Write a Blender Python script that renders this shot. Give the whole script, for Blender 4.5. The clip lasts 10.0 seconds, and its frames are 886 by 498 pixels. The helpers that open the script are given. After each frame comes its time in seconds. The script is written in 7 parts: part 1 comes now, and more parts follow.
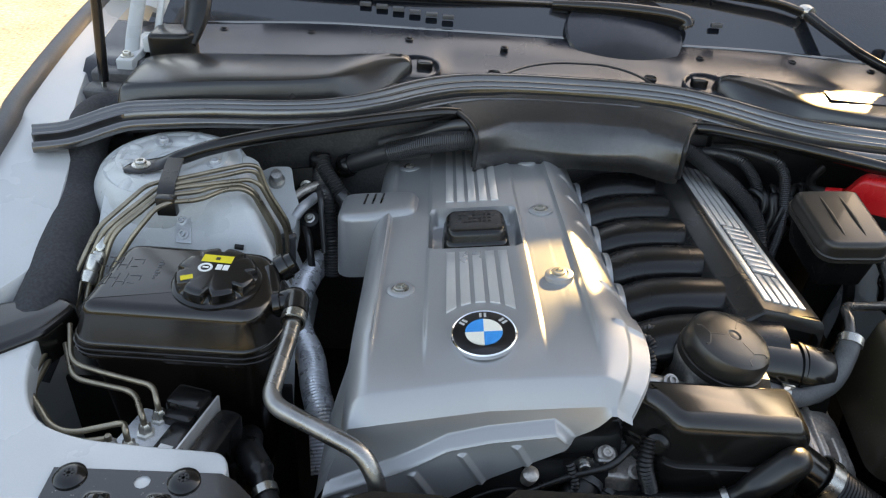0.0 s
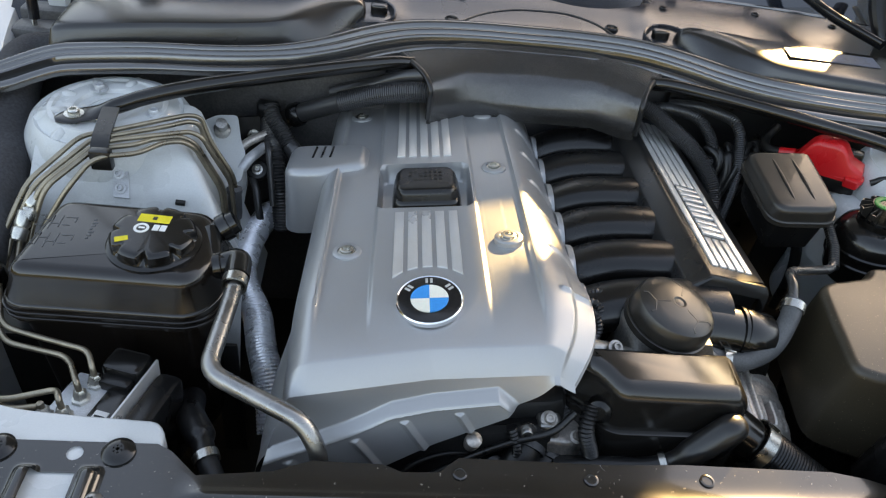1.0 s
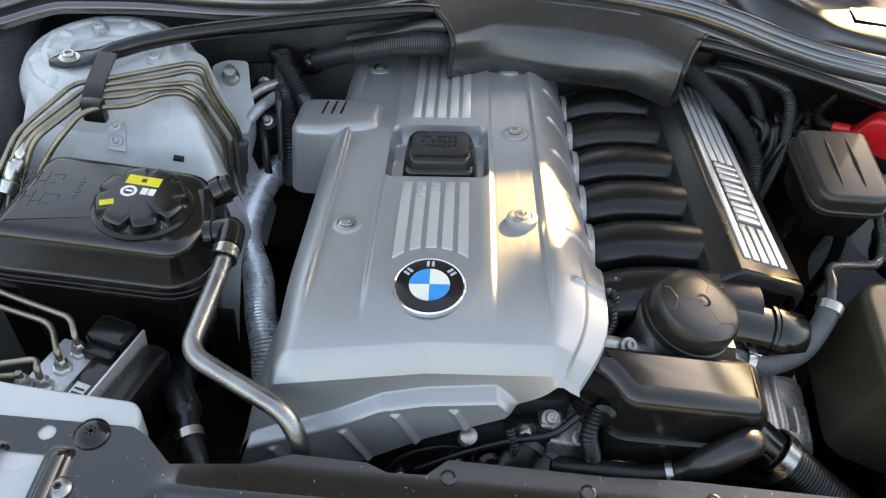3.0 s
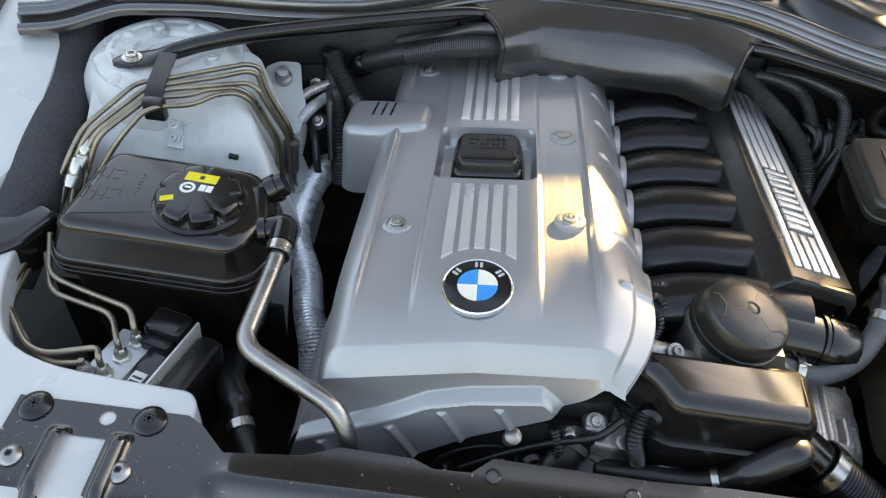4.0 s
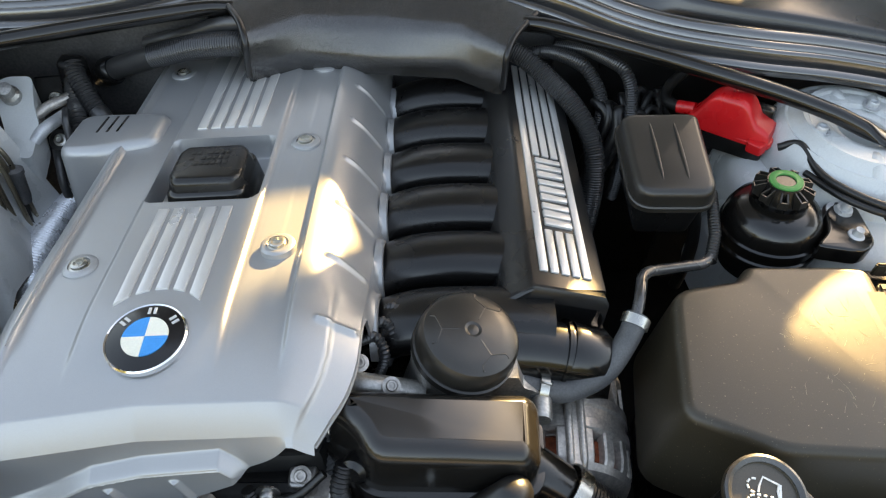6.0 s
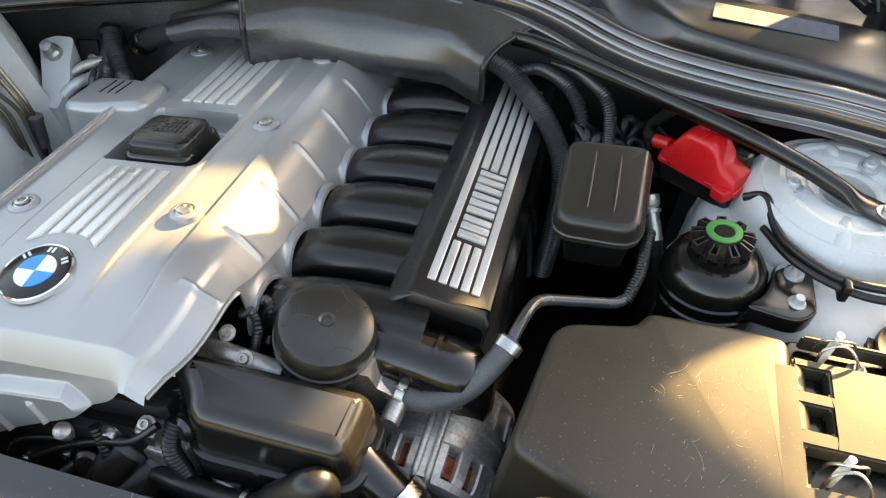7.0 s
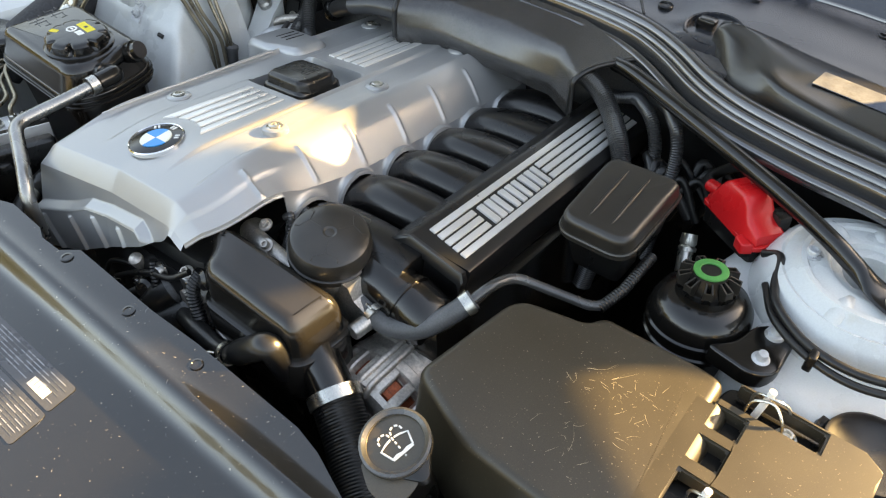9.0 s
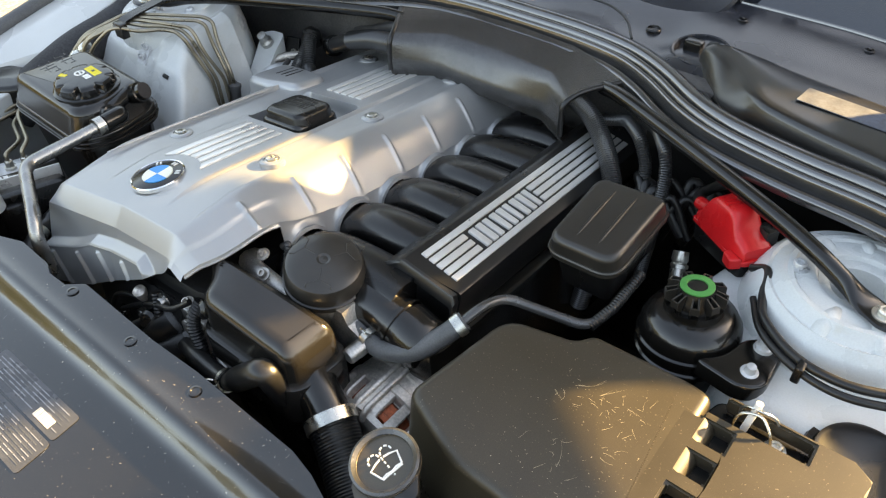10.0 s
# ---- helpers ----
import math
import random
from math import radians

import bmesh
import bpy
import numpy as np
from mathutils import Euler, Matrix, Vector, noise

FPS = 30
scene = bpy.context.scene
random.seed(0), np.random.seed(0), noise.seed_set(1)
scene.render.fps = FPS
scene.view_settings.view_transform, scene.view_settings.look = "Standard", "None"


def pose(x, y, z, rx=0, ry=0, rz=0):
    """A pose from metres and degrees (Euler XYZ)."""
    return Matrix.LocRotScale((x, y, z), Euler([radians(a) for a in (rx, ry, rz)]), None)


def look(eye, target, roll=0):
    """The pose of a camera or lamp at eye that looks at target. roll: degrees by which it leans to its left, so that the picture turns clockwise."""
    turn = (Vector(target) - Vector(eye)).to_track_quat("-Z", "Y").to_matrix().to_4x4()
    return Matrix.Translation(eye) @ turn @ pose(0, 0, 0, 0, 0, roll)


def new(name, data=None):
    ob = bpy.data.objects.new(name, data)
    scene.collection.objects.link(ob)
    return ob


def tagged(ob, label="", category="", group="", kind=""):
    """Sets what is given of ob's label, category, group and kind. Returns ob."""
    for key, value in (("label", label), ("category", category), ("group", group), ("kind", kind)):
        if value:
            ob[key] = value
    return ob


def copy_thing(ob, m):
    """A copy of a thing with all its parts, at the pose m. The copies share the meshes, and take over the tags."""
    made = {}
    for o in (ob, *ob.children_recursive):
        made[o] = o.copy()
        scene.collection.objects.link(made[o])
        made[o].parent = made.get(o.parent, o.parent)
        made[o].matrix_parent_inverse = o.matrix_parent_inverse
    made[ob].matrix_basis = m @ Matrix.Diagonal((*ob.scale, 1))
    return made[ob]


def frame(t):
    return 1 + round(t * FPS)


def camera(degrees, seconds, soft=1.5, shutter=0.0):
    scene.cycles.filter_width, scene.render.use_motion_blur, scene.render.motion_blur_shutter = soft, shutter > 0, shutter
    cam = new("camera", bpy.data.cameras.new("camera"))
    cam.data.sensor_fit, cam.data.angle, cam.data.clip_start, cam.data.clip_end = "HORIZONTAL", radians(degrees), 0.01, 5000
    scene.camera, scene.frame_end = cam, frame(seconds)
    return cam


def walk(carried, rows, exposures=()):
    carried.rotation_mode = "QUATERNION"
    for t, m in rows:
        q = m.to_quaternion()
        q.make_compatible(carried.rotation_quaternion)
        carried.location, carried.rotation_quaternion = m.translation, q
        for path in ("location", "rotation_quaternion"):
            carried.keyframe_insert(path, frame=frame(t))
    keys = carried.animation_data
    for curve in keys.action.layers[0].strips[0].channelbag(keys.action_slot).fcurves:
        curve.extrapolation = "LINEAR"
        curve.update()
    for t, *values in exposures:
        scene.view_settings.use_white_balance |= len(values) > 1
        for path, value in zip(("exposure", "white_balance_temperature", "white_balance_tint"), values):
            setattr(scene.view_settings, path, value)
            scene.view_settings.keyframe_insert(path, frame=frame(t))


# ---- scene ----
cam = camera(62.7, 10.0, soft=1.2)
PATH = [
    (0, (-0.266, -0.606, 1.384), (-0.182, 1.032, 0.24), 4.7),
    (0.5, (-0.267, -0.602, 1.397), (-0.058, 0.983, 0.196), 7.5),
    (1, (-0.247, -0.571, 1.4), (-0.055, 0.957, 0.124), 8.0),
    (1.5, (-0.212, -0.519, 1.399), (-0.028, 0.943, 0.047), 9.0),
    (2, (-0.2, -0.497, 1.399), (-0.032, 0.92, -0.002), 9.6),
    (2.5, (-0.204, -0.486, 1.4), (-0.055, 0.915, -0.019), 9.6),
    (4, (-0.225, -0.497, 1.407), (-0.217, 0.9, -0.024), 7.5),
    (4.5, (-0.216, -0.495, 1.408), (-0.232, 0.9, -0.025), 6.7),
    (5, (-0.172, -0.472, 1.403), (-0.143, 0.922, -0.031), 6.4),
    (5.5, (-0.061, -0.419, 1.394), (0.056, 0.948, -0.061), 6.6),
    (6, (0.041, -0.379, 1.395), (0.155, 0.968, -0.079), 5.6),
    (6.2, (0.081, -0.372, 1.394), (0.17, 0.976, -0.081), 5.2),
    (7.3, (0.346, -0.362, 1.421), (0.001, 0.951, -0.048), 2.4),
    (7.5, (0.35, -0.386, 1.431), (0.007, 0.931, -0.035), 2.5),
    (8, (0.405, -0.399, 1.435), (-0.052, 0.878, -0.034), 1.4),
    (8.5, (0.511, -0.387, 1.425), (-0.178, 0.801, -0.029), 3.0),
    (9, (0.586, -0.378, 1.431), (-0.274, 0.742, 0.015), 1.6),
    (9.5, (0.628, -0.37, 1.437), (-0.296, 0.751, 0.063), -0.6),
    (10, (0.625, -0.371, 1.439), (-0.314, 0.759, 0.082), -1.6),
]
walk(cam, [(t, look(eye, target, roll)) for t, eye, target, roll in PATH],
     exposures=[(0, 2.70, 9300, 16), (2.0, 2.95, 9400, 16), (4.0, 3.0, 9500, 16), (6.0, 3.02, 9700, 15), (7.5, 3.25, 10300, 15), (10, 3.12, 10000, 15)])

# ---- world, sun, exposure ----
SUN_AZ, SUN_EL = 34.0, 19.0        # degrees from +y towards +x, and above the horizon
SUN_DIR = Vector((math.sin(radians(SUN_AZ)) * math.cos(radians(SUN_EL)),
                  math.cos(radians(SUN_AZ)) * math.cos(radians(SUN_EL)), math.sin(radians(SUN_EL))))
world = bpy.data.worlds.new("world")
scene.world = world
world.use_nodes = True
wn = world.node_tree.nodes
sky = wn.new("ShaderNodeTexSky")
sky.sky_type, sky.sun_disc = "NISHITA", False
sky.sun_elevation, sky.sun_rotation = radians(SUN_EL), radians(SUN_AZ)
sky.altitude, sky.dust_density = 50, 1.25
world.node_tree.links.new(sky.outputs[0], wn["Background"].inputs[0])
wn["Background"].inputs[1].default_value = 0.12
sun = bpy.data.lights.new("sun", "SUN")
sun.energy, sun.angle, sun.color = 4.2, radians(1.4), (1.0, 0.79, 0.42)
new("sun", sun).matrix_world = look(SUN_DIR * 30, (0, 0, 0))

# ---- materials ----


def mat(name, base, rough=0.5, metal=0.0, grain=(400.0, 0.15), blotch=(12.0, 0.12), bump=0.15, coat=0.0,
        dust=None, rough_var=0.12, spec=0.5, ior=1.5):
    """A procedural surface: base colour varied by fine grain and by blotches, roughness variation, relief, and dust or wear."""
    m = bpy.data.materials.new(name)
    m.use_nodes = True
    nt = m.node_tree
    n, l = nt.nodes, nt.links
    b = n["Principled BSDF"]
    tc = n.new("ShaderNodeTexCoord")
    fine = n.new("ShaderNodeTexNoise")
    fine.inputs["Scale"].default_value, fine.inputs["Detail"].default_value = grain[0], 3
    wide = n.new("ShaderNodeTexNoise")
    wide.inputs["Scale"].default_value, wide.inputs["Detail"].default_value = blotch[0], 5
    for t in (fine, wide):
        l.new(tc.outputs["Object"], t.inputs["Vector"])
    col = (*base, 1)
    prev = None
    for tex, amount in ((fine, grain[1]), (wide, blotch[1])):
        ramp = n.new("ShaderNodeMapRange")
        ramp.inputs[1].default_value, ramp.inputs[2].default_value = 0.3, 0.7
        ramp.inputs[3].default_value, ramp.inputs[4].default_value = 1 - amount, 1 + amount
        l.new(tex.outputs[0], ramp.inputs[0])
        mul = n.new("ShaderNodeVectorMath")
        mul.operation = "MULTIPLY"
        if prev is None:
            mul.inputs[0].default_value = base
        else:
            l.new(prev, mul.inputs[0])
        l.new(ramp.outputs[0], mul.inputs[1])
        prev = mul.outputs[0]
    if dust:
        colour, scale, lo, hi, most = dust
        spots = n.new("ShaderNodeTexNoise")
        spots.inputs["Scale"].default_value, spots.inputs["Detail"].default_value = scale, 8
        l.new(tc.outputs["Object"], spots.inputs["Vector"])
        mr = n.new("ShaderNodeMapRange")
        mr.inputs[1].default_value, mr.inputs[2].default_value, mr.inputs[4].default_value = lo, hi, most
        l.new(spots.outputs[0], mr.inputs[0])
        mix = n.new("ShaderNodeMix")
        mix.data_type = "RGBA"
        l.new(mr.outputs[0], mix.inputs[0])
        l.new(prev, mix.inputs[6])
        mix.inputs[7].default_value = (*colour, 1)
        prev = mix.outputs[2]
    l.new(prev, b.inputs["Base Color"])
    rr = n.new("ShaderNodeMapRange")
    rr.inputs[1].default_value, rr.inputs[2].default_value = 0.3, 0.7
    rr.inputs[3].default_value, rr.inputs[4].default_value = max(0.02, rough - rough_var), min(1, rough + rough_var)
    l.new(wide.outputs[0], rr.inputs[0])
    l.new(rr.outputs[0], b.inputs["Roughness"])
    b.inputs["Metallic"].default_value = metal
    b.inputs["Specular IOR Level"].default_value = spec
    b.inputs["IOR"].default_value = ior
    if coat:
        b.inputs["Coat Weight"].default_value, b.inputs["Coat Roughness"].default_value = coat, 0.06
    if bump:
        bp = n.new("ShaderNodeBump")
        bp.inputs["Strength"].default_value, bp.inputs["Distance"].default_value = bump, 0.0006
        l.new(fine.outputs[0], bp.inputs["Height"])
        l.new(bp.outputs[0], b.inputs["Normal"])
    return m


SILVER = mat("silver_paint", (0.365, 0.373, 0.380), 0.35, 0.5, (1800, 0.05), (9, 0.03), 0.08, rough_var=0.04)
SILVER_LIGHT = mat("bright_silver_paint", (0.66, 0.66, 0.65), 0.32, 0.55, (1500, 0.06), (15, 0.05), 0.1, rough_var=0.06)
PLASTIC = mat("black_plastic", (0.0065, 0.0063, 0.0063), 0.27, 0, (900, 0.25), (14, 0.15), 0.08, spec=0.5, rough_var=0.05, dust=((0.14, 0.13, 0.11), 30, 0.55, 0.95, 0.03))
PLASTIC_MATT = mat("matt_black_plastic", (0.0105, 0.0104, 0.0106), 0.30, 0, (1100, 0.25), (11, 0.15), 0.06, spec=0.55, rough_var=0.04, dust=((0.16, 0.15, 0.13), 60, 0.5, 0.95, 0.03))
PLASTIC_DUSTY = mat("dusty_black_plastic", (0.021, 0.0190, 0.0165), 0.33, 0, (1100, 0.25), (11, 0.12), 0.06, spec=0.6, rough_var=0.05, dust=((0.16, 0.15, 0.13), 60, 0.5, 0.95, 0.05))
ENGINE_BOX = mat("satin_black_box_plastic", (0.0125, 0.0115, 0.0105), 0.20, 0, (1100, 0.2), (14, 0.12), 0.03, spec=0.6, rough_var=0.03)
# brown base carries the sun's gold on the washer cap
SUNLIT_CAP = mat("sunlit_black_cap", (0.052, 0.043, 0.030), 0.36, 0, (900, 0.2), (30, 0.15), 0.05, spec=0.7, rough_var=0.05)
CONDUIT = mat("grey_black_conduit_plastic", (0.030, 0.0305, 0.032), 0.32, 0, (700, 0.15), (20, 0.15), 0.05, spec=0.8, rough_var=0.04)
SHROUD = mat("smooth_black_duct_plastic", (0.066, 0.0632, 0.0620), 0.25, 0, (1100, 0.15), (11, 0.05), 0.02, spec=1.0, rough_var=0.02, ior=1.8)
HOUSING = mat("smooth_black_housing_plastic", (0.014, 0.0135, 0.0130), 0.24, 0, (1100, 0.15), (9, 0.12), 0.03, spec=0.7, rough_var=0.04, ior=1.55)
PLASTIC_SATIN = mat("satin_black_plastic", (0.006, 0.0055, 0.0050), 0.19, 0, (700, 0.2), (18, 0.15), 0.04, spec=0.6, rough_var=0.04)
TANK = mat("brownish_black_tank_plastic", (0.0085, 0.0063, 0.0050), 0.17, 0, (700, 0.2), (18, 0.12), 0.04, spec=0.65, rough_var=0.03)
BULKHEAD = mat("grey_black_bulkhead_trim", (0.075, 0.073, 0.073), 0.5, 0, (300, 0.25), (9, 0.3), 0.3)
AIRBOX = mat("scratched_black_plastic", (0.0370, 0.0304, 0.0206), 0.38, 0, (1400, 0.25), (16, 0.08), 0.05, spec=0.5, rough_var=0.03, dust=((0.34, 0.29, 0.2), 420, 0.66, 0.74, 0.55))
PANEL_BLACK = mat("dusty_black_panel", (0.0085, 0.0078, 0.0068), 0.18, 0, (600, 0.25), (10, 0.2), 0.02, coat=0.7, spec=0.6, ior=1.5, rough_var=0.03, dust=((0.42, 0.38, 0.32), 240, 0.68, 0.76, 0.7))
SEAL_RUBBER = mat("grey_black_seal_rubber", (0.030, 0.0297, 0.030), 0.19, 0, (500, 0.2), (25, 0.15), 0.03, spec=1.0, rough_var=0.04, ior=1.75, dust=((0.16, 0.15, 0.13), 70, 0.5, 0.95, 0.03))
RUBBER = mat("black_rubber", (0.0085, 0.0085, 0.0088), 0.38, 0, (500, 0.2), (25, 0.2), 0.2, dust=((0.2, 0.19, 0.17), 40, 0.55, 0.95, 0.06))
HOSE_GREY = mat("grey_rubber_hose", (0.075, 0.078, 0.082), 0.5, 0, (500, 0.2), (25, 0.25), 0.3)
WHITE = mat("white_car_paint", (0.48, 0.50, 0.505), 0.28, 0, (600, 0.03), (6, 0.05), 0.04, coat=0.5, rough_var=0.06, dust=((0.45, 0.42, 0.34), 26, 0.60, 0.9, 0.3))
WHITE_MATT = mat("thin_white_paint", (0.53, 0.555, 0.56), 0.28, 0, (500, 0.04), (9, 0.08), 0.10, rough_var=0.08, dust=((0.40, 0.34, 0.22), 30, 0.60, 0.88, 0.45))
ZINC = mat("pale_zinc_plate", (0.52, 0.54, 0.56), 0.38, 0.35, (700, 0.1), (40, 0.15), 0.1)
STEEL = mat("zinc_steel", (0.55, 0.54, 0.50), 0.30, 1, (700, 0.12), (40, 0.2), 0.2)
BRASS = mat("brake_line_steel", (0.30, 0.26, 0.20), 0.36, 0.9, (700, 0.15), (30, 0.25), 0.2)
PIPE_DARK = mat("dark_coated_pipe", (0.085, 0.085, 0.085), 0.22, 0.5, (600, 0.12), (25, 0.25), 0.1)
PIPE = mat("grey_coated_pipe", (0.32, 0.315, 0.305), 0.28, 0.95, (1400, 0.2), (25, 0.2), 0.25)
ALU = mat("cast_aluminium", (0.46, 0.45, 0.43), 0.42, 0.9, (350, 0.2), (22, 0.2), 0.5)
ALU_DIRTY = mat("oily_cast_aluminium", (0.50, 0.465, 0.43), 0.40, 0.65, (300, 0.2), (30, 0.3), 0.3)
COPPER = mat("copper_winding", (0.22, 0.055, 0.025), 0.35, 0.7, (300, 0.3), (60, 0.3), 0.5)
FOIL = mat("foil_heat_sleeve", (0.80, 0.83, 0.88), 0.30, 0.6, (260, 0.1), (45, 0.10), 0.6)
RED = mat("red_plastic", (0.62, 0.012, 0.015), 0.33, 0, (600, 0.06), (16, 0.10), 0.15)
GREEN = mat("green_ring", (0.035, 0.24, 0.055), 0.45, 0, (600, 0.1), (30, 0.15), 0.1)
YELLOW = mat("yellow_label", (0.75, 0.60, 0.02), 0.5, 0, (600, 0.06), (30, 0.1), 0.05)
INK_WHITE = mat("white_print", (0.75, 0.75, 0.73), 0.5, 0, (600, 0.06), (30, 0.12), 0.05)
# black of print, and of the shade inside slots and screw recesses
BLACK_MARK = mat("black_print_and_recess", (0.015, 0.015, 0.015), 0.3, 0, (600, 0.1), (30, 0.12), 0.03)
BLUE = mat("blue_enamel", (0.0, 0.27, 0.66), 0.35, 0, (600, 0.05), (30, 0.06), 0.03, spec=0.3)
CREAM = mat("cream_enamel", (0.75, 0.74, 0.64), 0.35, 0, (600, 0.05), (30, 0.06), 0.03, spec=0.3)
GLOSS_BLACK = mat("gloss_black_enamel", (0.008, 0.008, 0.009), 0.2, 0, (600, 0.1), (30, 0.1), 0.03)
CHROME = mat("chrome", (0.80, 0.80, 0.80), 0.10, 1, (600, 0.03), (30, 0.05), 0.02)
LINER = mat("grey_bonnet_liner", (0.17, 0.167, 0.160), 0.9, 0, (260, 0.35), (20, 0.3), 1.0)
FELT = mat("grey_foam_pad", (0.032, 0.033, 0.037), 0.85, 0, (260, 0.35), (20, 0.3), 1.0)
# near-black that stands in for shade in holes and deep in the bay
DARK_FILL = mat("near_black_fill", (0.007, 0.007, 0.007), 0.6, 0, (300, 0.3), (12, 0.3), 0.4)
COWL = mat("dark_grey_cowl_plastic", (0.020, 0.022, 0.028), 0.24, 0, (900, 0.2), (8, 0.15), 0.08, spec=0.6, rough_var=0.06, dust=((0.3, 0.28, 0.25), 14, 0.55, 0.95, 0.05))
PRINT_GREY = mat("faded_grey_print", (0.22, 0.23, 0.25), 0.45, 0, (600, 0.06), (30, 0.12), 0.05)
LABEL = mat("grey_label_film", (0.055, 0.058, 0.066), 0.30, 0, (600, 0.1), (30, 0.15), 0.05)
SAND = mat("pale_gravel", (0.27, 0.262, 0.245), 0.9, 0, (60, 0.35), (3, 0.22), 1.0)
STICKER = mat("worn_paper_sticker", (0.10, 0.115, 0.15), 0.6, 0, (300, 0.15), (40, 0.25), 0.1, dust=((0.07, 0.07, 0.08), 90, 0.56, 0.66, 0.5))
SCRATCH = mat("pale_scratch", (0.42, 0.37, 0.26), 0.5, 0, (900, 0.2), (30, 0.4), 0.0)
LEAVES = mat("dark_far_foliage", (0.030, 0.038, 0.020), 0.8, 0, (3, 0.5), (0.6, 0.4), 0.0)
TINT = mat("windscreen_glass", (0.012, 0.015, 0.020), 0.06, 0, (300, 0.1), (6, 0.2), 0.0, coat=1.0, rough_var=0.03, spec=0.8)



def scratched(m, scale, colour, width, share):
    """Adds fine pale scratches: thin lines of a stretched cell pattern, kept where a noise is high."""
    nt = m.node_tree
    n, l = nt.nodes, nt.links
    b = n["Principled BSDF"]
    tc = n.new("ShaderNodeTexCoord")
    warp = n.new("ShaderNodeTexNoise")
    warp.inputs["Scale"].default_value = 9
    add = n.new("ShaderNodeMix")
    add.data_type = "VECTOR"
    add.inputs[0].default_value = 0.12
    l.new(tc.outputs["Object"], warp.inputs["Vector"])
    l.new(tc.outputs["Object"], add.inputs[4])
    l.new(warp.outputs[1], add.inputs[5])
    vor = n.new("ShaderNodeTexVoronoi")
    vor.feature = "DISTANCE_TO_EDGE"
    vor.inputs["Scale"].default_value = scale
    l.new(add.outputs[1], vor.inputs["Vector"])
    line = n.new("ShaderNodeMapRange")
    line.inputs[1].default_value, line.inputs[2].default_value, line.inputs[3].default_value, line.inputs[4].default_value = 0.0, width, 1.0, 0.0
    l.new(vor.outputs[0], line.inputs[0])
    mask = n.new("ShaderNodeTexNoise")
    mask.inputs["Scale"].default_value, mask.inputs["Detail"].default_value = scale * 1.7, 4
    l.new(tc.outputs["Object"], mask.inputs["Vector"])
    mr = n.new("ShaderNodeMapRange")
    mr.inputs[1].default_value, mr.inputs[2].default_value = share, share + 0.06
    l.new(mask.outputs[0], mr.inputs[0])
    both_ = n.new("ShaderNodeMath")
    both_.operation = "MULTIPLY"
    l.new(line.outputs[0], both_.inputs[0])
    l.new(mr.outputs[0], both_.inputs[1])
    mix = n.new("ShaderNodeMix")
    mix.data_type = "RGBA"
    l.new(both_.outputs[0], mix.inputs[0])
    l.new(b.inputs["Base Color"].links[0].from_socket, mix.inputs[6])
    mix.inputs[7].default_value = (*colour, 1)
    l.new(mix.outputs[2], b.inputs["Base Color"])


scratched(PANEL_BLACK, 30, (0.2, 0.2, 0.2), 0.006, 0.64)
# ---- building helpers ----


def engine_frame(fall, z):
    """Axes of the engine, which leans to one side and falls towards the rear."""
    ox = Vector((1, 0, 0.12)).normalized()
    oy = Vector((0, 1, -fall))
    oy = (oy - ox * oy.dot(ox)).normalized()
    oz = ox.cross(oy)
    return Matrix(((ox.x, oy.x, oz.x, -0.182), (ox.y, oy.y, oz.y, 0.0), (ox.z, oy.z, oz.z, z), (0, 0, 0, 1)))


ENG = engine_frame(0.129, 0.8495)      # the silver cover
INTAKE = engine_frame(0.10, 0.852)     # intake and rail
CAR = Matrix.Identity(4)


def thing(name, label, category, base, frm=CAR, group="", kind=""):
    """An empty at its base, which parents the parts of a thing. Parts are given in the coordinates of frm."""
    ob = new(name)
    ob.empty_display_size = 0.05
    ob.matrix_world = frm @ Matrix.Translation(base)
    ob["base"] = base
    return tagged(ob, label, category, group, kind)


def finish(bm, m, shift, smooth):
    me = bpy.data.meshes.new("mesh")
    if shift:
        bmesh.ops.translate(bm, verts=bm.verts, vec=[-c for c in shift])
    bmesh.ops.recalc_face_normals(bm, faces=bm.faces)
    bm.to_mesh(me)
    bm.free()
    me.materials.append(m)
    if smooth:
        me.polygons.foreach_set("use_smooth", [True] * len(me.polygons))
        me.set_sharp_from_angle(angle=radians(smooth))
    return me


def part(name, bm, m, parent, label="", smooth=38):
    """Links a bmesh as one mesh object under a thing or under a part of a thing."""
    root = parent
    while root.parent:
        root = root.parent
    me = finish(bm, m, tuple(root["base"]), smooth)
    me.name = name
    ob = new(name, me)
    ob.parent = parent
    return tagged(ob, label)


def solo(name, bm, m, label, category, frm=CAR, group="", kind="", smooth=38):
    me = finish(bm, m, None, smooth)
    me.name = name
    ob = new(name, me)
    ob.matrix_world = frm
    return tagged(ob, label, category, group, kind)


def nb():
    return bmesh.new()


def skin(bm, rings, closed=True, cap=True):
    """Joins rings of equal length into a skin."""
    vs = [[bm.verts.new(p) for p in r] for r in rings]
    k = len(rings[0])
    for a, b in zip(vs, vs[1:]):
        for i in range(k if closed else k - 1):
            j = (i + 1) % k
            bm.faces.new((a[i], a[j], b[j], b[i]))
    if cap and closed:
        bm.faces.new(vs[0][::-1])
        bm.faces.new(vs[-1])
    return vs


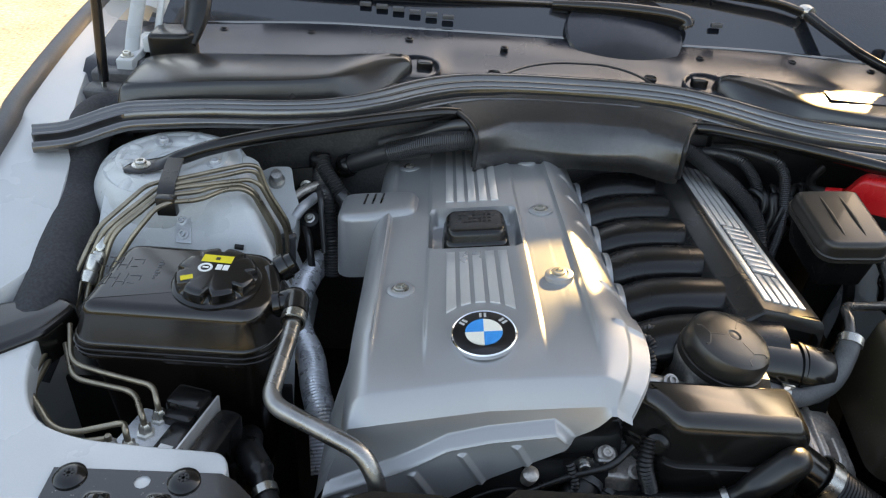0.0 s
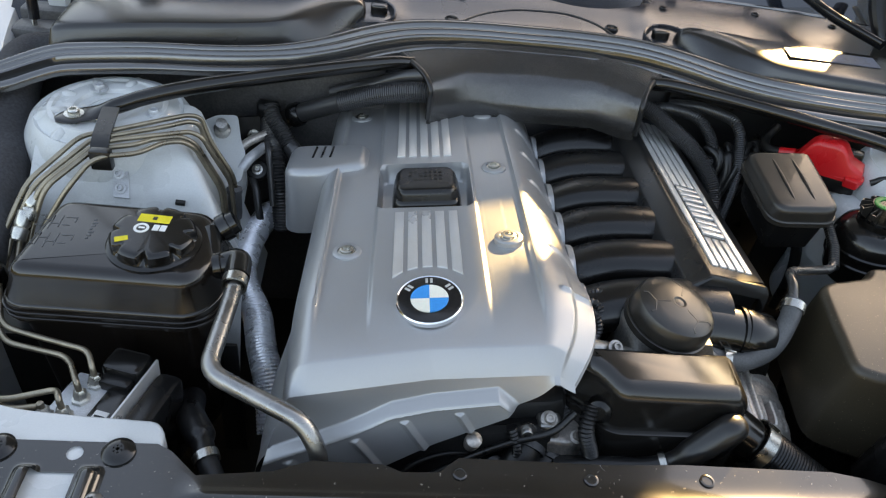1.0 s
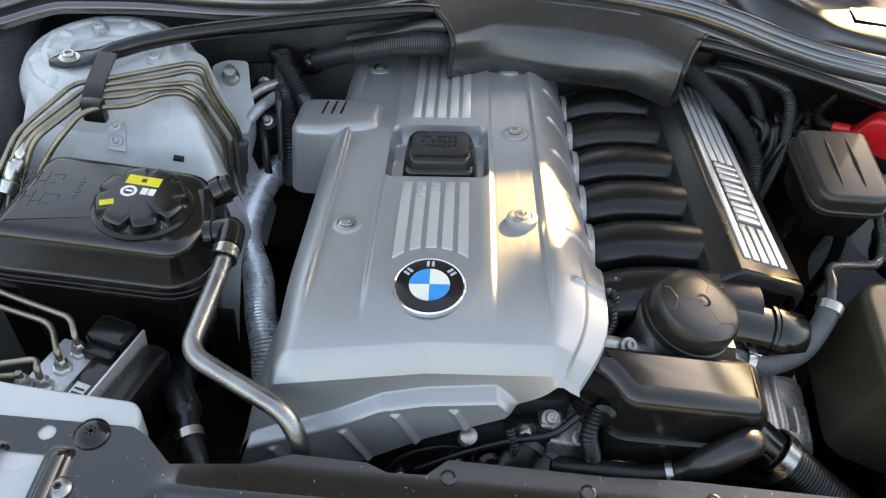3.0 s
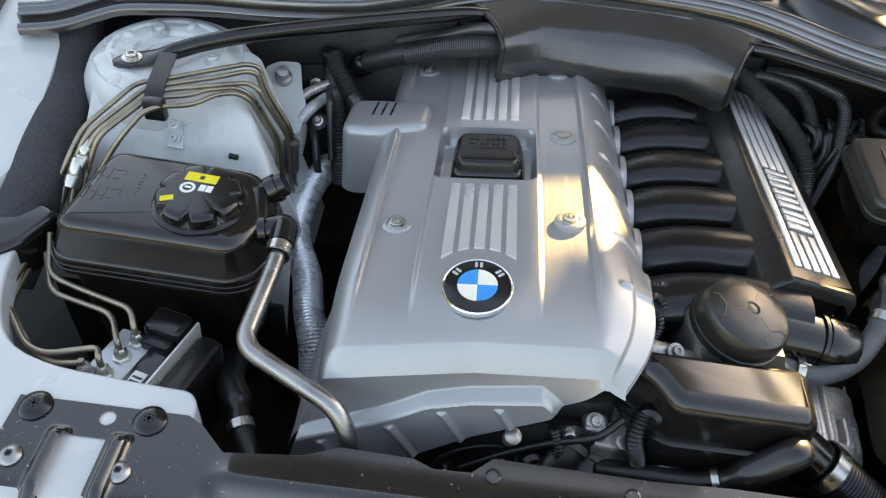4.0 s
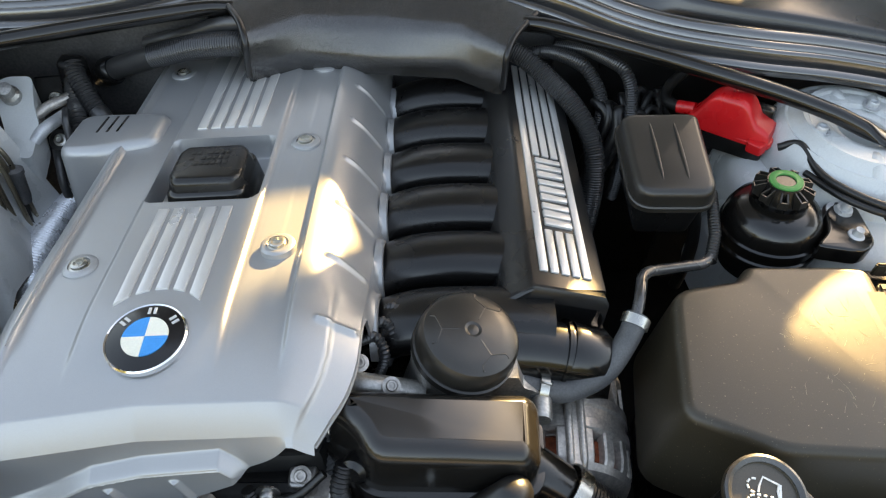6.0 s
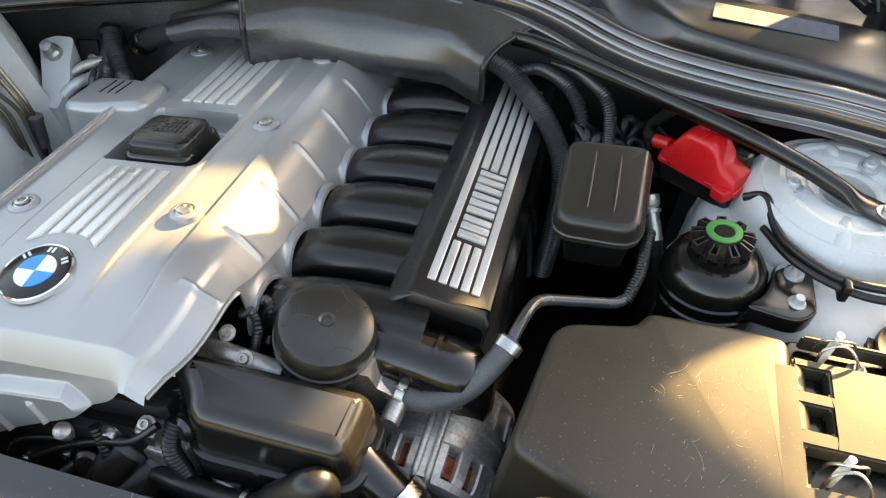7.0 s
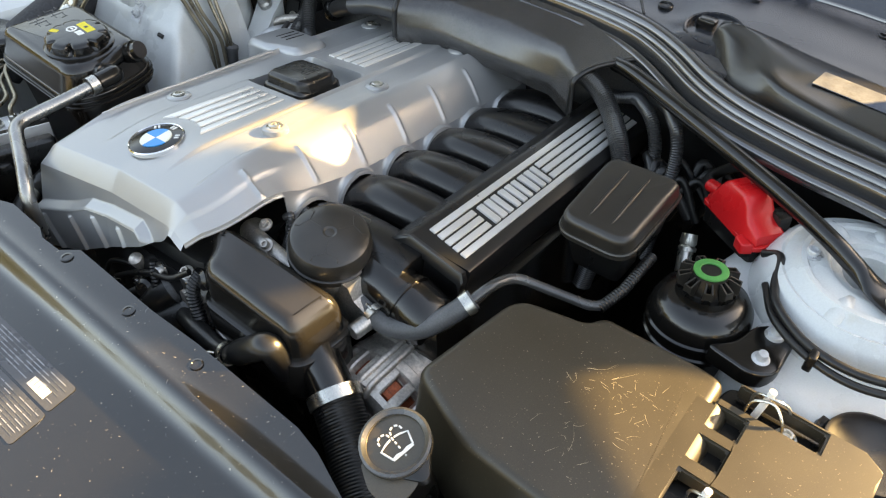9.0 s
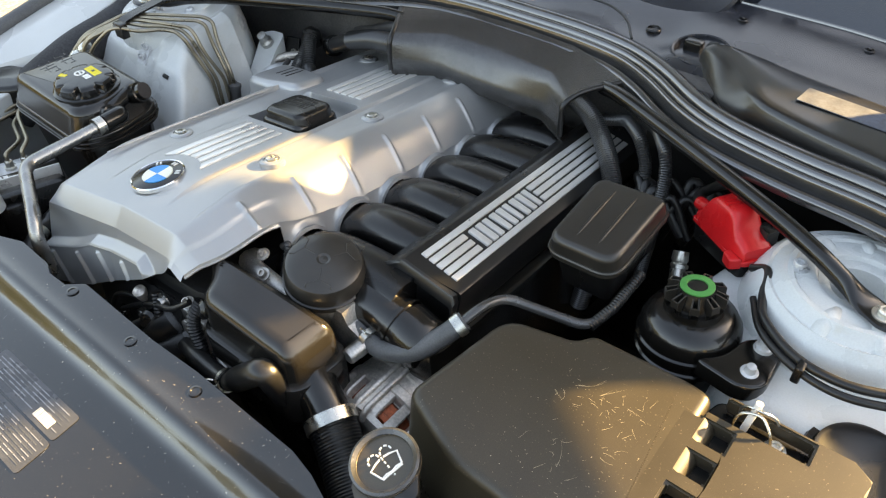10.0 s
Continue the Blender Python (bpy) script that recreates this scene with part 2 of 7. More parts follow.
def inset(outline, d):
    """The closed outline (anticlockwise, 2D) moved inwards by d."""
    out, k = [], len(outline)
    for i in range(k):
        a, b, c = Vector(outline[i - 1]), Vector(outline[i]), Vector(outline[(i + 1) % k])
        e1, e2 = (b - a).normalized(), (c - b).normalized()
        n1, n2 = Vector((-e1.y, e1.x)), Vector((-e2.y, e2.x))
        nn = n1 + n2
        nn = nn / max(0.35, nn.dot(n1))
        out.append(tuple(b + nn * d))
    return out


def rounded(outline, r, n=4):
    """The outline with its corners rounded; r one radius or one for each corner."""
    out, k = [], len(outline)
    for i in range(k):
        a, b, c = Vector(outline[i - 1]), Vector(outline[i]), Vector(outline[(i + 1) % k])
        ri = r[i] if isinstance(r, (list, tuple)) else r
        ri = min(ri, 0.48 * (a - b).length, 0.48 * (c - b).length)
        p, q = b + (a - b).normalized() * ri, b + (c - b).normalized() * ri
        for s in range(n + 1):
            t = s / n
            out.append(tuple((1 - t) ** 2 * p + 2 * t * (1 - t) * b + t * t * q))
    return out


def rect(x0, y0, x1, y1):
    return [(x0, y0), (x1, y0), (x1, y1), (x0, y1)]


def pillow(bm, outline, z0, z1, b=0.004, draft=0.0, n=4, top=None, crown=0.0):
    """A block on a 2D outline from z0 up to z1, with a rounded upper edge of radius b and sides that lean in by draft.
    top: a function that gives the upper surface's height offset at x, y."""
    rings = [[(x, y, z0) for x, y in inset(outline, -draft)]]
    for s in range(n + 1):
        a = math.pi / 2 * s / n
        ring = inset(outline, b * (1 - math.cos(a)))
        rings.append([(x, y, z1 - b + b * math.sin(a)) for x, y in ring])
    if crown:
        ring = inset(outline, b + crown * 6)
        rings.append([(x, y, z1 + crown) for x, y in ring])
    if top:
        rings = [[(x, y, z + top(x, y)) for x, y, z in r] for r in rings[:1]] + [[(x, y, z + top(x, y)) for x, y, z in r] for r in rings[1:]]
    skin(bm, rings)
    return bm


def box(bm, x0, y0, z0, x1, y1, z1, b=0.003):
    return pillow(bm, rounded(rect(x0, y0, x1, y1), min(b * 1.5, 0.3 * min(x1 - x0, y1 - y0)), 2), z0, z1, min(b, 0.45 * (z1 - z0)), n=2)


def lathe(bm, profile, at=(0, 0, 0), axis=(0, 0, 1), n=32, wobble=None):
    """Turns a profile of (radius, height) round an axis."""
    q = Vector(axis).to_track_quat("Z", "Y").to_matrix()
    rings = []
    for r, h in profile:
        ring = []
        for i in range(n):
            a = 2 * math.pi * i / n
            rr = max(r, 1e-5) * (wobble(a, h, r) if wobble else 1)
            ring.append(Vector(at) + q @ Vector((rr * math.cos(a), rr * math.sin(a), h)))
        rings.append(ring)
    if profile[0][0] > 1e-4 and profile[-1][0] > 1e-4:
        skin(bm, rings + rings[:1], cap=False)
        bmesh.ops.remove_doubles(bm, verts=bm.verts, dist=1e-6)
    else:
        skin(bm, rings)
    return bm


def spline(pts, steps=8):
    """A Catmull-Rom curve through the points."""
    p = [Vector(q) for q in pts]
    p = [2 * p[0] - p[1]] + p + [2 * p[-1] - p[-2]]
    out = []
    for i in range(1, len(p) - 2):
        for s in range(steps):
            t = s / steps
            a, b, c, d = p[i - 1:i + 3]
            out.append(0.5 * ((2 * b) + (c - a) * t + (2 * a - 5 * b + 4 * c - d) * t * t + (3 * b - a - 3 * c + d) * t ** 3))
    out.append(p[-2])
    return out


def filleted(pts, r, n=6):
    """A line of straight runs with bends of radius about r."""
    p = [Vector(q) for q in pts]
    out = [p[0]]
    for a, b, c in zip(p, p[1:], p[2:]):
        d = min(r, 0.48 * (a - b).length, 0.48 * (c - b).length)
        s, e = b + (a - b).normalized() * d, b + (c - b).normalized() * d
        out += [(1 - t) ** 2 * s + 2 * t * (1 - t) * b + t * t * e for t in [i / n for i in range(n + 1)]]
    return out + [p[-1]]


def tube(bm, line, r, n=12, ridge=0.0, pitch=0.0, flat=1.0):
    """A tube along a line of points; ridge and pitch make it corrugated; r a number or a function of 0..1."""
    pts = [Vector(p) for p in line]
    if ridge:
        dense, left = [], 0.0
        for a, b in zip(pts, pts[1:]):
            length, d = (b - a).length, left
            while d < length:
                dense.append(a + (b - a) * (d / length))
                d += pitch / 4
            left = d - length
        pts = dense
    total = len(pts) - 1
    t0 = (pts[1] - pts[0]).normalized()
    up = t0.orthogonal().normalized()
    rings = []
    for i, p in enumerate(pts):
        t = (pts[min(i + 1, total)] - pts[max(i - 1, 0)]).normalized()
        up = (up - t * up.dot(t)).normalized()
        side = t.cross(up)
        rr = r(i / total) if callable(r) else r
        if ridge:
            rr += (ridge, 0, -ridge, 0)[i % 4]
        rings.append([p + (up * math.cos(a) * flat + side * math.sin(a)) * rr for a in [2 * math.pi * k / n for k in range(n)]])
    skin(bm, rings)
    return bm


def clamp_band(bm, at, axis, r, w=0.009):
    return lathe(bm, [(r, -w / 2), (r + 0.0022, -w / 2), (r + 0.0022, w / 2), (r, w / 2)], at, axis, 24)


def smooth01(a, b, x):
    t = min(1.0, max(0.0, (x - a) / (b - a)))
    return t * t * (3 - 2 * t)


def sheet(bm, us, vs, fn, keep=None):
    """A surface over a grid: fn(u, v) gives the place; keep(u, v) says which cells stand."""
    grid = [[bm.verts.new(fn(u, v)) for v in vs] for u in us]
    for i in range(len(us) - 1):
        for j in range(len(vs) - 1):
            if keep is None or keep((us[i] + us[i + 1]) / 2, (vs[j] + vs[j + 1]) / 2):
                bm.faces.new((grid[i][j], grid[i + 1][j], grid[i + 1][j + 1], grid[i][j + 1]))
    return bm


def lin(a, b, n):
    return [a + (b - a) * i / (n - 1) for i in range(n)]


def bolt(parent, at, r=0.008, m=STEEL, axis=(0, 0, 1), label="", name="bolt", washer=1.6):
    bm = nb()
    lathe(bm, [(r * washer, 0), (r * washer, 0.002), (r, 0.0025), (r, 0.007), (r * 0.85, 0.0085), (r * 0.55, 0.0085), (r * 0.5, 0.005), (0, 0.005)], at, axis, 20)
    return part(name, bm, m, parent, label)


# ---- ground and the car's body ----
bm = nb()
sheet(bm, [-400, -60, -20] + lin(-8, 8, 40) + [20, 60, 400], [-400, -60, -20] + lin(-8, 8, 40) + [20, 60, 400],
      lambda x, y: (x, y, 0.03 * noise.noise((x * 0.8, y * 0.8, 0)) if abs(x) < 9 and abs(y) < 9 else 0))
solo("ground", bm, SAND, "pale sandy gravel ground beside the car", "ground", kind="structure")


# dark trees round the place, open towards the low sun
# out of view but for reflections; the ring cuts light from the low sky
bm = nb()
random.seed(3)
azs = [a for a in lin(SUN_AZ + 32, SUN_AZ + 328, 297)]
tops = [9.0 + 4.0 * noise.noise((a * 0.07, 0, 0)) + 2.2 * noise.noise((a * 0.45, 3, 0)) + 0.9 * random.random() for a in azs]
sheet(bm, list(range(len(azs))), [0, 1, 2, 3], lambda i, j: ((38 + 1.5 * (j % 2) - j) * math.sin(radians(azs[i])), (38 + 1.5 * (j % 2) - j) * math.cos(radians(azs[i])), (-0.2, 3.0, 0.7 * tops[i], tops[i])[j]))
solo("backdrop", bm, LEAVES, "dark row of trees far round the car", "trees", kind="structure")


def both(fn):
    """Builds the left one and its mirror image."""
    for s in (-1, 1):
        fn(s)


car = thing("car_body", "white car body shell with an open engine bay", "car", (0, 0.3, 0.3))


def inner_wing(s):
    """The white flange between engine bay and wing, turned down on both sides."""
    rows = [(-0.42, 0.70, 0.80, 0.735), (-0.20, 0.74, 0.83, 0.765), (-0.10, 0.785, 0.85, 0.785), (0.0, 0.795, 0.86, 0.795), (0.085, 0.765, 0.867, 0.802), (0.14, 0.736, 0.871, 0.812), (0.23, 0.745, 0.875, 0.828),
            (0.40, 0.782, 0.89, 0.852), (0.48, 0.815, 0.905, 0.86), (0.75, 0.87, 0.93, 0.875), (1.1, 0.88, 0.94, 0.90)]
    rings = []
    for y, xi, xo, z in rows:
        rings.append([(s * x, y, h) for x, h in ((xi - 0.03, z - 0.42), (xi - 0.008, z - 0.08), (xi, z - 0.012), (xi + 0.006, z - 0.003), (xi + 0.02, z),
                      (xi * 0.5 + xo * 0.5, z + 0.006), (xo - 0.02, z + 0.012), (xo - 0.004, z + 0.004), (xo, z - 0.012), (xo + 0.03, z - 0.30), (xo - 0.02, z - 0.42))])
    bm = nb()
    skin(bm, [list(spl) for spl in zip(*[spline(r, 3) for r in zip(*rings)])])
    wing = part("inner_wing", bm, WHITE, car, "white painted inner wing flange")
    bm = nb()
    tube(bm, spline([(s * (xo - 0.004), y, z + 0.012) for y, xi, xo, z in rows[1:]], 5), 0.017, 12)
    part("wing_seal", bm, HOSE_GREY, wing, "black rubber edge seal")


both(inner_wing)


def outer_wing(s):
    """The painted wing outside the engine bay, with its wheel arch bulge."""
    rows = [(-0.75, 0.70), (-0.5, 0.80), (-0.2, 0.865), (0.1, 0.895), (0.5, 0.925), (0.9, 0.94), (1.3, 0.945)]
    rings = [[(s * (x + dx), y, z) for dx, z in ((-0.012, 0.78 + 0.06 * (y + 0.75) / 2), (0.004, 0.80 + 0.06 * (y + 0.75) / 2), (0.02, 0.77), (0.03, 0.68), (0.02, 0.55), (0.0, 0.32), (-0.03, 0.30), (-0.03, 0.6))] for y, x in rows]
    bm = nb()
    skin(bm, rings)
    part("wing", bm, WHITE, car, "white painted front wing")


both(outer_wing)


def strut_tower(s):
    """The domed suspension tower with a central hole, raised rings and radial ribs."""
    cx, cy = s * 0.626, 0.355
    bm = nb()
    prof = [(0.030, 0.60), (0.030, 0.838), (0.032, 0.846), (0.036, 0.848), (0.044, 0.848), (0.047, 0.853), (0.052, 0.8545), (0.070, 0.853), (0.073, 0.856), (0.079, 0.856), (0.083, 0.850), (0.094, 0.844), (0.098, 0.846), (0.104, 0.841), (0.114, 0.822), (0.121, 0.792), (0.128, 0.74), (0.142, 0.55)]
    lathe(bm, prof + [(0.1, 0.5)], (cx, cy, 0), n=64)
    tower = part("strut_tower", bm, WHITE_MATT, car, "white painted strut tower with ribs")
    for k in range(7):
        a = radians(-100 + 40 * k) if s > 0 else radians(280 - 40 * k)
        bm = nb()
        ring = []
        for r, z in ((0.054, 0.856), (0.070, 0.859), (0.090, 0.853), (0.107, 0.838), (0.119, 0.808)):
            c = Vector((cx + r * math.cos(a), cy + r * math.sin(a), z))
            t = Vector((-math.sin(a), math.cos(a), 0))
            ring.append([c + t * o + Vector((0, 0, h - 0.002)) for o, h in ((-0.011, -0.010), (-0.008, -0.003), (-0.004, 0.0), (0.0, 0.001), (0.004, 0.0), (0.008, -0.003), (0.011, -0.010))])
        skin(bm, ring)
        part("rib", bm, WHITE_MATT, tower, smooth=80)


both(strut_tower)
APRON = [(0.10, 0.52), (0.16, 0.66), (0.185, 0.72), (0.21, 0.765), (0.235, 0.803), (0.27, 0.830), (0.31, 0.842), (0.40, 0.846), (0.48, 0.842)]


def apron_z(y):
    for (a, b), (c, d) in zip(APRON, APRON[1:]):
        if a <= y <= c:
            return b + (d - b) * (y - a) / (c - a)
    return APRON[-1][1]


def apron_place(x, y):
    """A bulging panel that falls towards the engine along its rounded inner edge."""
    edge = -0.508 + 0.62 * max(0.0, 0.30 - y)
    over = max(0.0, x - edge + 0.020)
    z = apron_z(y) - 26 * min(over, 0.020) ** 2 - 3.2 * max(0.0, over - 0.020)
    z -= 0.006 * smooth01(-0.600, -0.575, x) * (1 - smooth01(-0.565, -0.540, x)) * smooth01(0.20, 0.23, y) * (1 - smooth01(0.25, 0.27, y))
    return (x, y, z)


bm = nb()
sheet(bm, lin(-0.700, -0.425, 90), lin(0.10, 0.385, 60), apron_place)
apron = part("wing_apron", bm, WHITE_MATT, car, "white painted panel below the tower, stained", smooth=60)
bm = nb()
plate_ = [apron_place(x, y) for x, y in ((-0.5984, 0.2622), (-0.5782, 0.2618), (-0.5721, 0.2286), (-0.5921, 0.2272))]
skin(bm, [[(x, y - 0.001, z) for x, y, z in plate_], [(x, y - 0.0035, z + 0.003) for x, y, z in plate_]])
part("bracket_plate", bm, ZINC, apron, "bluish zinc plate")
for x, y in ((-0.5880, 0.2500), (-0.5835, 0.2355)):
    p = apron_place(x, y)
    bolt(apron, (p[0], p[1] - 0.003, p[2] + 0.002), 0.0046, ZINC, (0, -0.75, 0.66))
# raised dark disc, painted in place of the shade inside a hole
bm = nb()
x, y, z = apron_place(-0.6177, 0.2447)
lathe(bm, [(0.0, -0.001), (0.0045, -0.001), (0.0045, 0.0022), (0.0, 0.0022)], (x, y, z), (0, -0.75, 0.66), 14)
part("hole", bm, DARK_FILL, apron, "small dark hole")
# dark stub, painted in place of the shade inside a slot
bm = nb()
x, y, z = apron_place(-0.5061, 0.2255)
tube(bm, [(x - 0.006, y - 0.001, z + 0.001), (x + 0.006, y - 0.001, z)], 0.0038, 10)
part("hole", bm, DARK_FILL, apron, "small dark slot")
bm = nb()
out = [(-0.530, 0.466), (-0.509, 0.478), (-0.4766, 0.480), (-0.4663, 0.4402), (-0.455, 0.416), (-0.4573, 0.3735), (-0.4833, 0.3746), (-0.505, 0.42)]
skin(bm, [[(x, y, 0.74 + 0.53 * (y - 0.4075) + h) for x, y in rounded(out, 0.008, 3)] for h in (-0.05, -0.002, 0.0)])
part("bulkhead_bracket", bm, WHITE_MATT, car, "white painted sloping bracket")
bm = nb()
skin(bm, [[(-0.479, 0.490 - q, 0.7701), (-0.4431, 0.4917 - q, 0.7744), (-0.4421, 0.4805 - q, 0.737), (-0.4756, 0.4777 - q, 0.7276)] for q in (0.0, 0.004)])
part("bulkhead_tab", bm, PLASTIC, car, "black tab with a bright nut")
bolt(car, (-0.4525, 0.477, 0.744), 0.0065, STEEL, (0, -1, 0.3), name="nut")
bm = nb()
tube(bm, filleted([(-0.461, 0.40, 0.728), (-0.450, 0.415, 0.740), (-0.4336, 0.457, 0.7356)], 0.01, 4), 0.0085, 12)
part("bracket_arm", bm, ZINC, car, "pale cast arm")
bm = nb()
tube(bm, filleted([(-0.470, 0.44, 0.740), (-0.455, 0.455, 0.748), (-0.432, 0.475, 0.750)], 0.01, 4), 0.0075, 12)
part("bracket_arm", bm, ALU_DIRTY, car)
bm = nb()
lathe(bm, [(0, 0), (0.017, 0), (0.018, 0.004), (0.015, 0.008), (0.009, 0.009), (0.008, 0.006), (0, 0.006)], (-0.441, 0.432, 0.705), (0, -0.6, 0.8), 20)
part("rubber_bush", bm, RUBBER, car)
bolt(car, (-0.441, 0.427, 0.711), 0.0055, STEEL, (0, -0.6, 0.8))
bm = nb()
pillow(bm, rounded([(0.46, 0.30), (0.56, 0.175), (0.70, 0.15), (0.76, 0.20), (0.76, 0.46), (0.50, 0.46)], 0.03), 0.70, 0.798, 0.03, draft=0.01)
part("wing_apron", bm, WHITE_MATT, car, "white painted panel below the tower")
# bulkhead, and added near-black plates that darken the bay below the things
# made-up plates that turn the low ends of the pale panels dark
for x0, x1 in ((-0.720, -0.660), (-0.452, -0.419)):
    part("dark_filler_plate", box(nb(), x0, 0.094, 0.42, x1, 0.100, 0.655, 0.002), DARK_FILL, car, "added near-black plate over the low end of a pale panel")
part("dark_filler_plate", box(nb(), 0.47, 0.462, 0.42, 0.76, 0.468, 0.72, 0.002), DARK_FILL, car, "added near-black plate over the low end of a pale panel")
bm = nb()
box(bm, -0.84, 0.60, 0.25, 0.84, 0.64, 0.875, 0.006)
part("bulkhead", bm, BULKHEAD, car, "black bulkhead panel")
bm = nb()
box(bm, -0.84, 0.552, 0.25, -0.24, 0.60, 0.862, 0.008)
part("bulkhead_step", bm, BULKHEAD, car)
# right step in the near-black rubber material, darker than the left
bm = nb()
box(bm, 0.26, 0.575, 0.25, 0.84, 0.60, 0.862, 0.008)
part("bulkhead_step", bm, RUBBER, car, "right bulkhead step, darker than the left one")
# unseen floor, added so no light leaks in from beneath
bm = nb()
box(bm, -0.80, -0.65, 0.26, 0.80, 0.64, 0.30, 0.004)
part("undertray", bm, DARK_FILL, car, "black undertray, added to keep light out from below")
# unseen wall, added to block ground light below the crossmember
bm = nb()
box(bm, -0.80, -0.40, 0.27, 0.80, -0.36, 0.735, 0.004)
part("front_light_stop", bm, DARK_FILL, car, "added black wall that keeps light out below the crossmember")
# left wing front lip, white, curved
bm = nb()
out = [(-0.83, -0.30), (-0.43, -0.30), (-0.437, -0.135), (-0.447, -0.122), (-0.52, -0.118), (-0.592, -0.112), (-0.640, -0.095), (-0.668, -0.06), (-0.688, -0.01), (-0.70, 0.06), (-0.83, 0.06)]
pillow(bm, rounded(out, [0.0, 0, 0.01, 0.012, 0.02, 0.03, 0.04, 0.04, 0.04, 0.01, 0], 3), 0.745, 0.7835, 0.004)
part("wing_front_panel", bm, WHITE, car, "white painted lip of the wing")
bm = nb()
pillow(bm, rounded([(x * -1, y) for x, y in out][::-1], 0.01, 3), 0.70, 0.752, 0.004)
part("wing_front_panel", bm, WHITE, car)
# cowl below the windscreen, windscreen and roof
bm = nb()
ys = [(0.60, 0.85), (0.63, 0.866), (0.66, 0.872), (0.70, 0.868), (0.74, 0.874), (0.78, 0.8835), (0.82, 0.893), (0.855, 0.8965), (0.872, 0.8975), (0.878, 0.890)]


def cowl_place(x, j):
    y, z = ys[j]
    step = 0.010 * smooth01(0.21, 0.25, abs(x)) * (1 - smooth01(0.76, 0.80, y))
    return (x, y - 0.07 * smooth01(0.4, 0.85, abs(x)) * (j / 9), z + step * (j > 1))


sheet(bm, lin(-0.86, 0.86, 87), list(range(len(ys))), cowl_place)
part("cowl_panel", bm, COWL, car, "dark grey plastic cowl below the windscreen", smooth=50)
bm = nb()
sheet(bm, lin(-0.80, 0.80, 41), lin(0, 1, 17), lambda x, t: (x * (1 - 0.20 * t), 0.873 + 0.81 * t - 0.07 * smooth01(0.4, 0.85, abs(x)) * (1 - 0.5 * t), 0.898 + 0.57 * t + 0.012 * math.sin(math.pi * t)))
part("windscreen", bm, TINT, car, "dark reflective windscreen")
bm = nb()
tube(bm, [cowl_place(x, 8) for x in lin(-0.80, 0.80, 41)], 0.0035, 8)
part("windscreen_trim", bm, SEAL_RUBBER, car, "thin rubber trim along the glass")
bm = nb()
sheet(bm, lin(-0.64, 0.64, 15), lin(0, 1, 9), lambda x, t: (x, 1.66 + 1.5 * t, 1.46 + 0.04 * math.sin(math.pi * t) - 0.03 * (x / 0.64) ** 2))
part("roof", bm, WHITE, car)
both(lambda s: part("side_panel", box(nb(), min(s * 0.80, s * 0.95), 0.95, 0.28, max(s * 0.80, s * 0.95), 3.0, 0.98, 0.03), WHITE, car))
# pillars out of view; the right one keeps sun off the cover's rear
both(lambda s: part("a_pillar", tube(nb(), [(s * 0.80, 0.83, 0.905), (s * 0.645, 1.65, 1.46)], 0.028, 12), WHITE, car))
# clips along the windscreen's foot, and grey bars imitating dashes reflected in the glass
for x, y, z in [(-0.40 + 0.034 * k, 0.905 - 0.004 * k, 0.932 - 0.002 * k) for k in range(6)] + [(0.275, 0.915, 0.938), (0.332, 0.905, 0.935)]:
    bm = nb()
    box(bm, x, y - 0.006, z - 0.004, x + 0.024, y + 0.006, z + 0.004, 0.002)
    part("glass_reflection_bar", bm, HOSE_GREY, car)
for x, y in ((-0.655, 0.805), (-0.488, 0.822), (-0.294, 0.815), (-0.105, 0.80), (0.294, 0.815), (0.488, 0.826), (0.64, 0.80)):
    bm = nb()
    lathe(bm, [(0.008, -0.002), (0.008, 0.003), (0.006, 0.004), (0.005, 0.001), (0.003, 0.001), (0.003, 0.006), (0, 0.007)], (x, y, 0.8925), n=14)
    part("cowl_clip", bm, GLOSS_BLACK, car)
for x, y in ((0.177, 0.737), (-0.129, 0.712)):
    bm = nb()
    lathe(bm, [(0.017, -0.02), (0.017, 0.002), (0.013, 0.004), (0.0125, 0.012), (0.0105, 0.014), (0.0095, 0.011), (0, 0.011)], (x, y, 0.864), n=20)
    part("cowl_plug", bm, PLASTIC, car, "round rubber plug")
bm = nb()
tube(bm, spline([(-0.115, 0.675, 0.888), (-0.07, 0.715, 0.890), (-0.015, 0.739, 0.892), (0.04, 0.746, 0.892), (0.088, 0.742, 0.892), (0.135, 0.715, 0.890), (0.172, 0.665, 0.886)], 6), 0.0022, 8)
part("washer_hose", bm, RUBBER, car, "thin washer hose along the cowl")

# ---- open bonnet and its gas strut ----
bonnet = thing("bonnet", "open white car bonnet propped above the engine bay", "bonnet", (0, 0.80, 1.10))
bm = nb()
hx = lin(-0.80, 0.29, 45) + lin(0.295, 0.48, 60) + lin(0.50, 0.715, 13)
# bonnet out of view; its right rear edge is shaped to limit sun
def bonnet_place(x, t, d):
    rear = 1.10 - 0.07 * smooth01(0.05, 0.12, x)
    y, z = 0.86 - 0.22 * t, rear + (2.26 - rear) * t
    return (x * (1 - 0.06 * t), y - d * 0.98 - 0.03 * (x / 0.8) ** 2, z - d * 0.2)


def sun_opening(x, t):
    """Opening added to the bonnet, cut to put the sun's patch on the engine."""
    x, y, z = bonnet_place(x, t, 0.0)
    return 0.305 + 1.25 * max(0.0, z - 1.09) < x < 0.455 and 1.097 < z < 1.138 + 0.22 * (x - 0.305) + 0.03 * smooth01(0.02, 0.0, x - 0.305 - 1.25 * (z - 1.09))


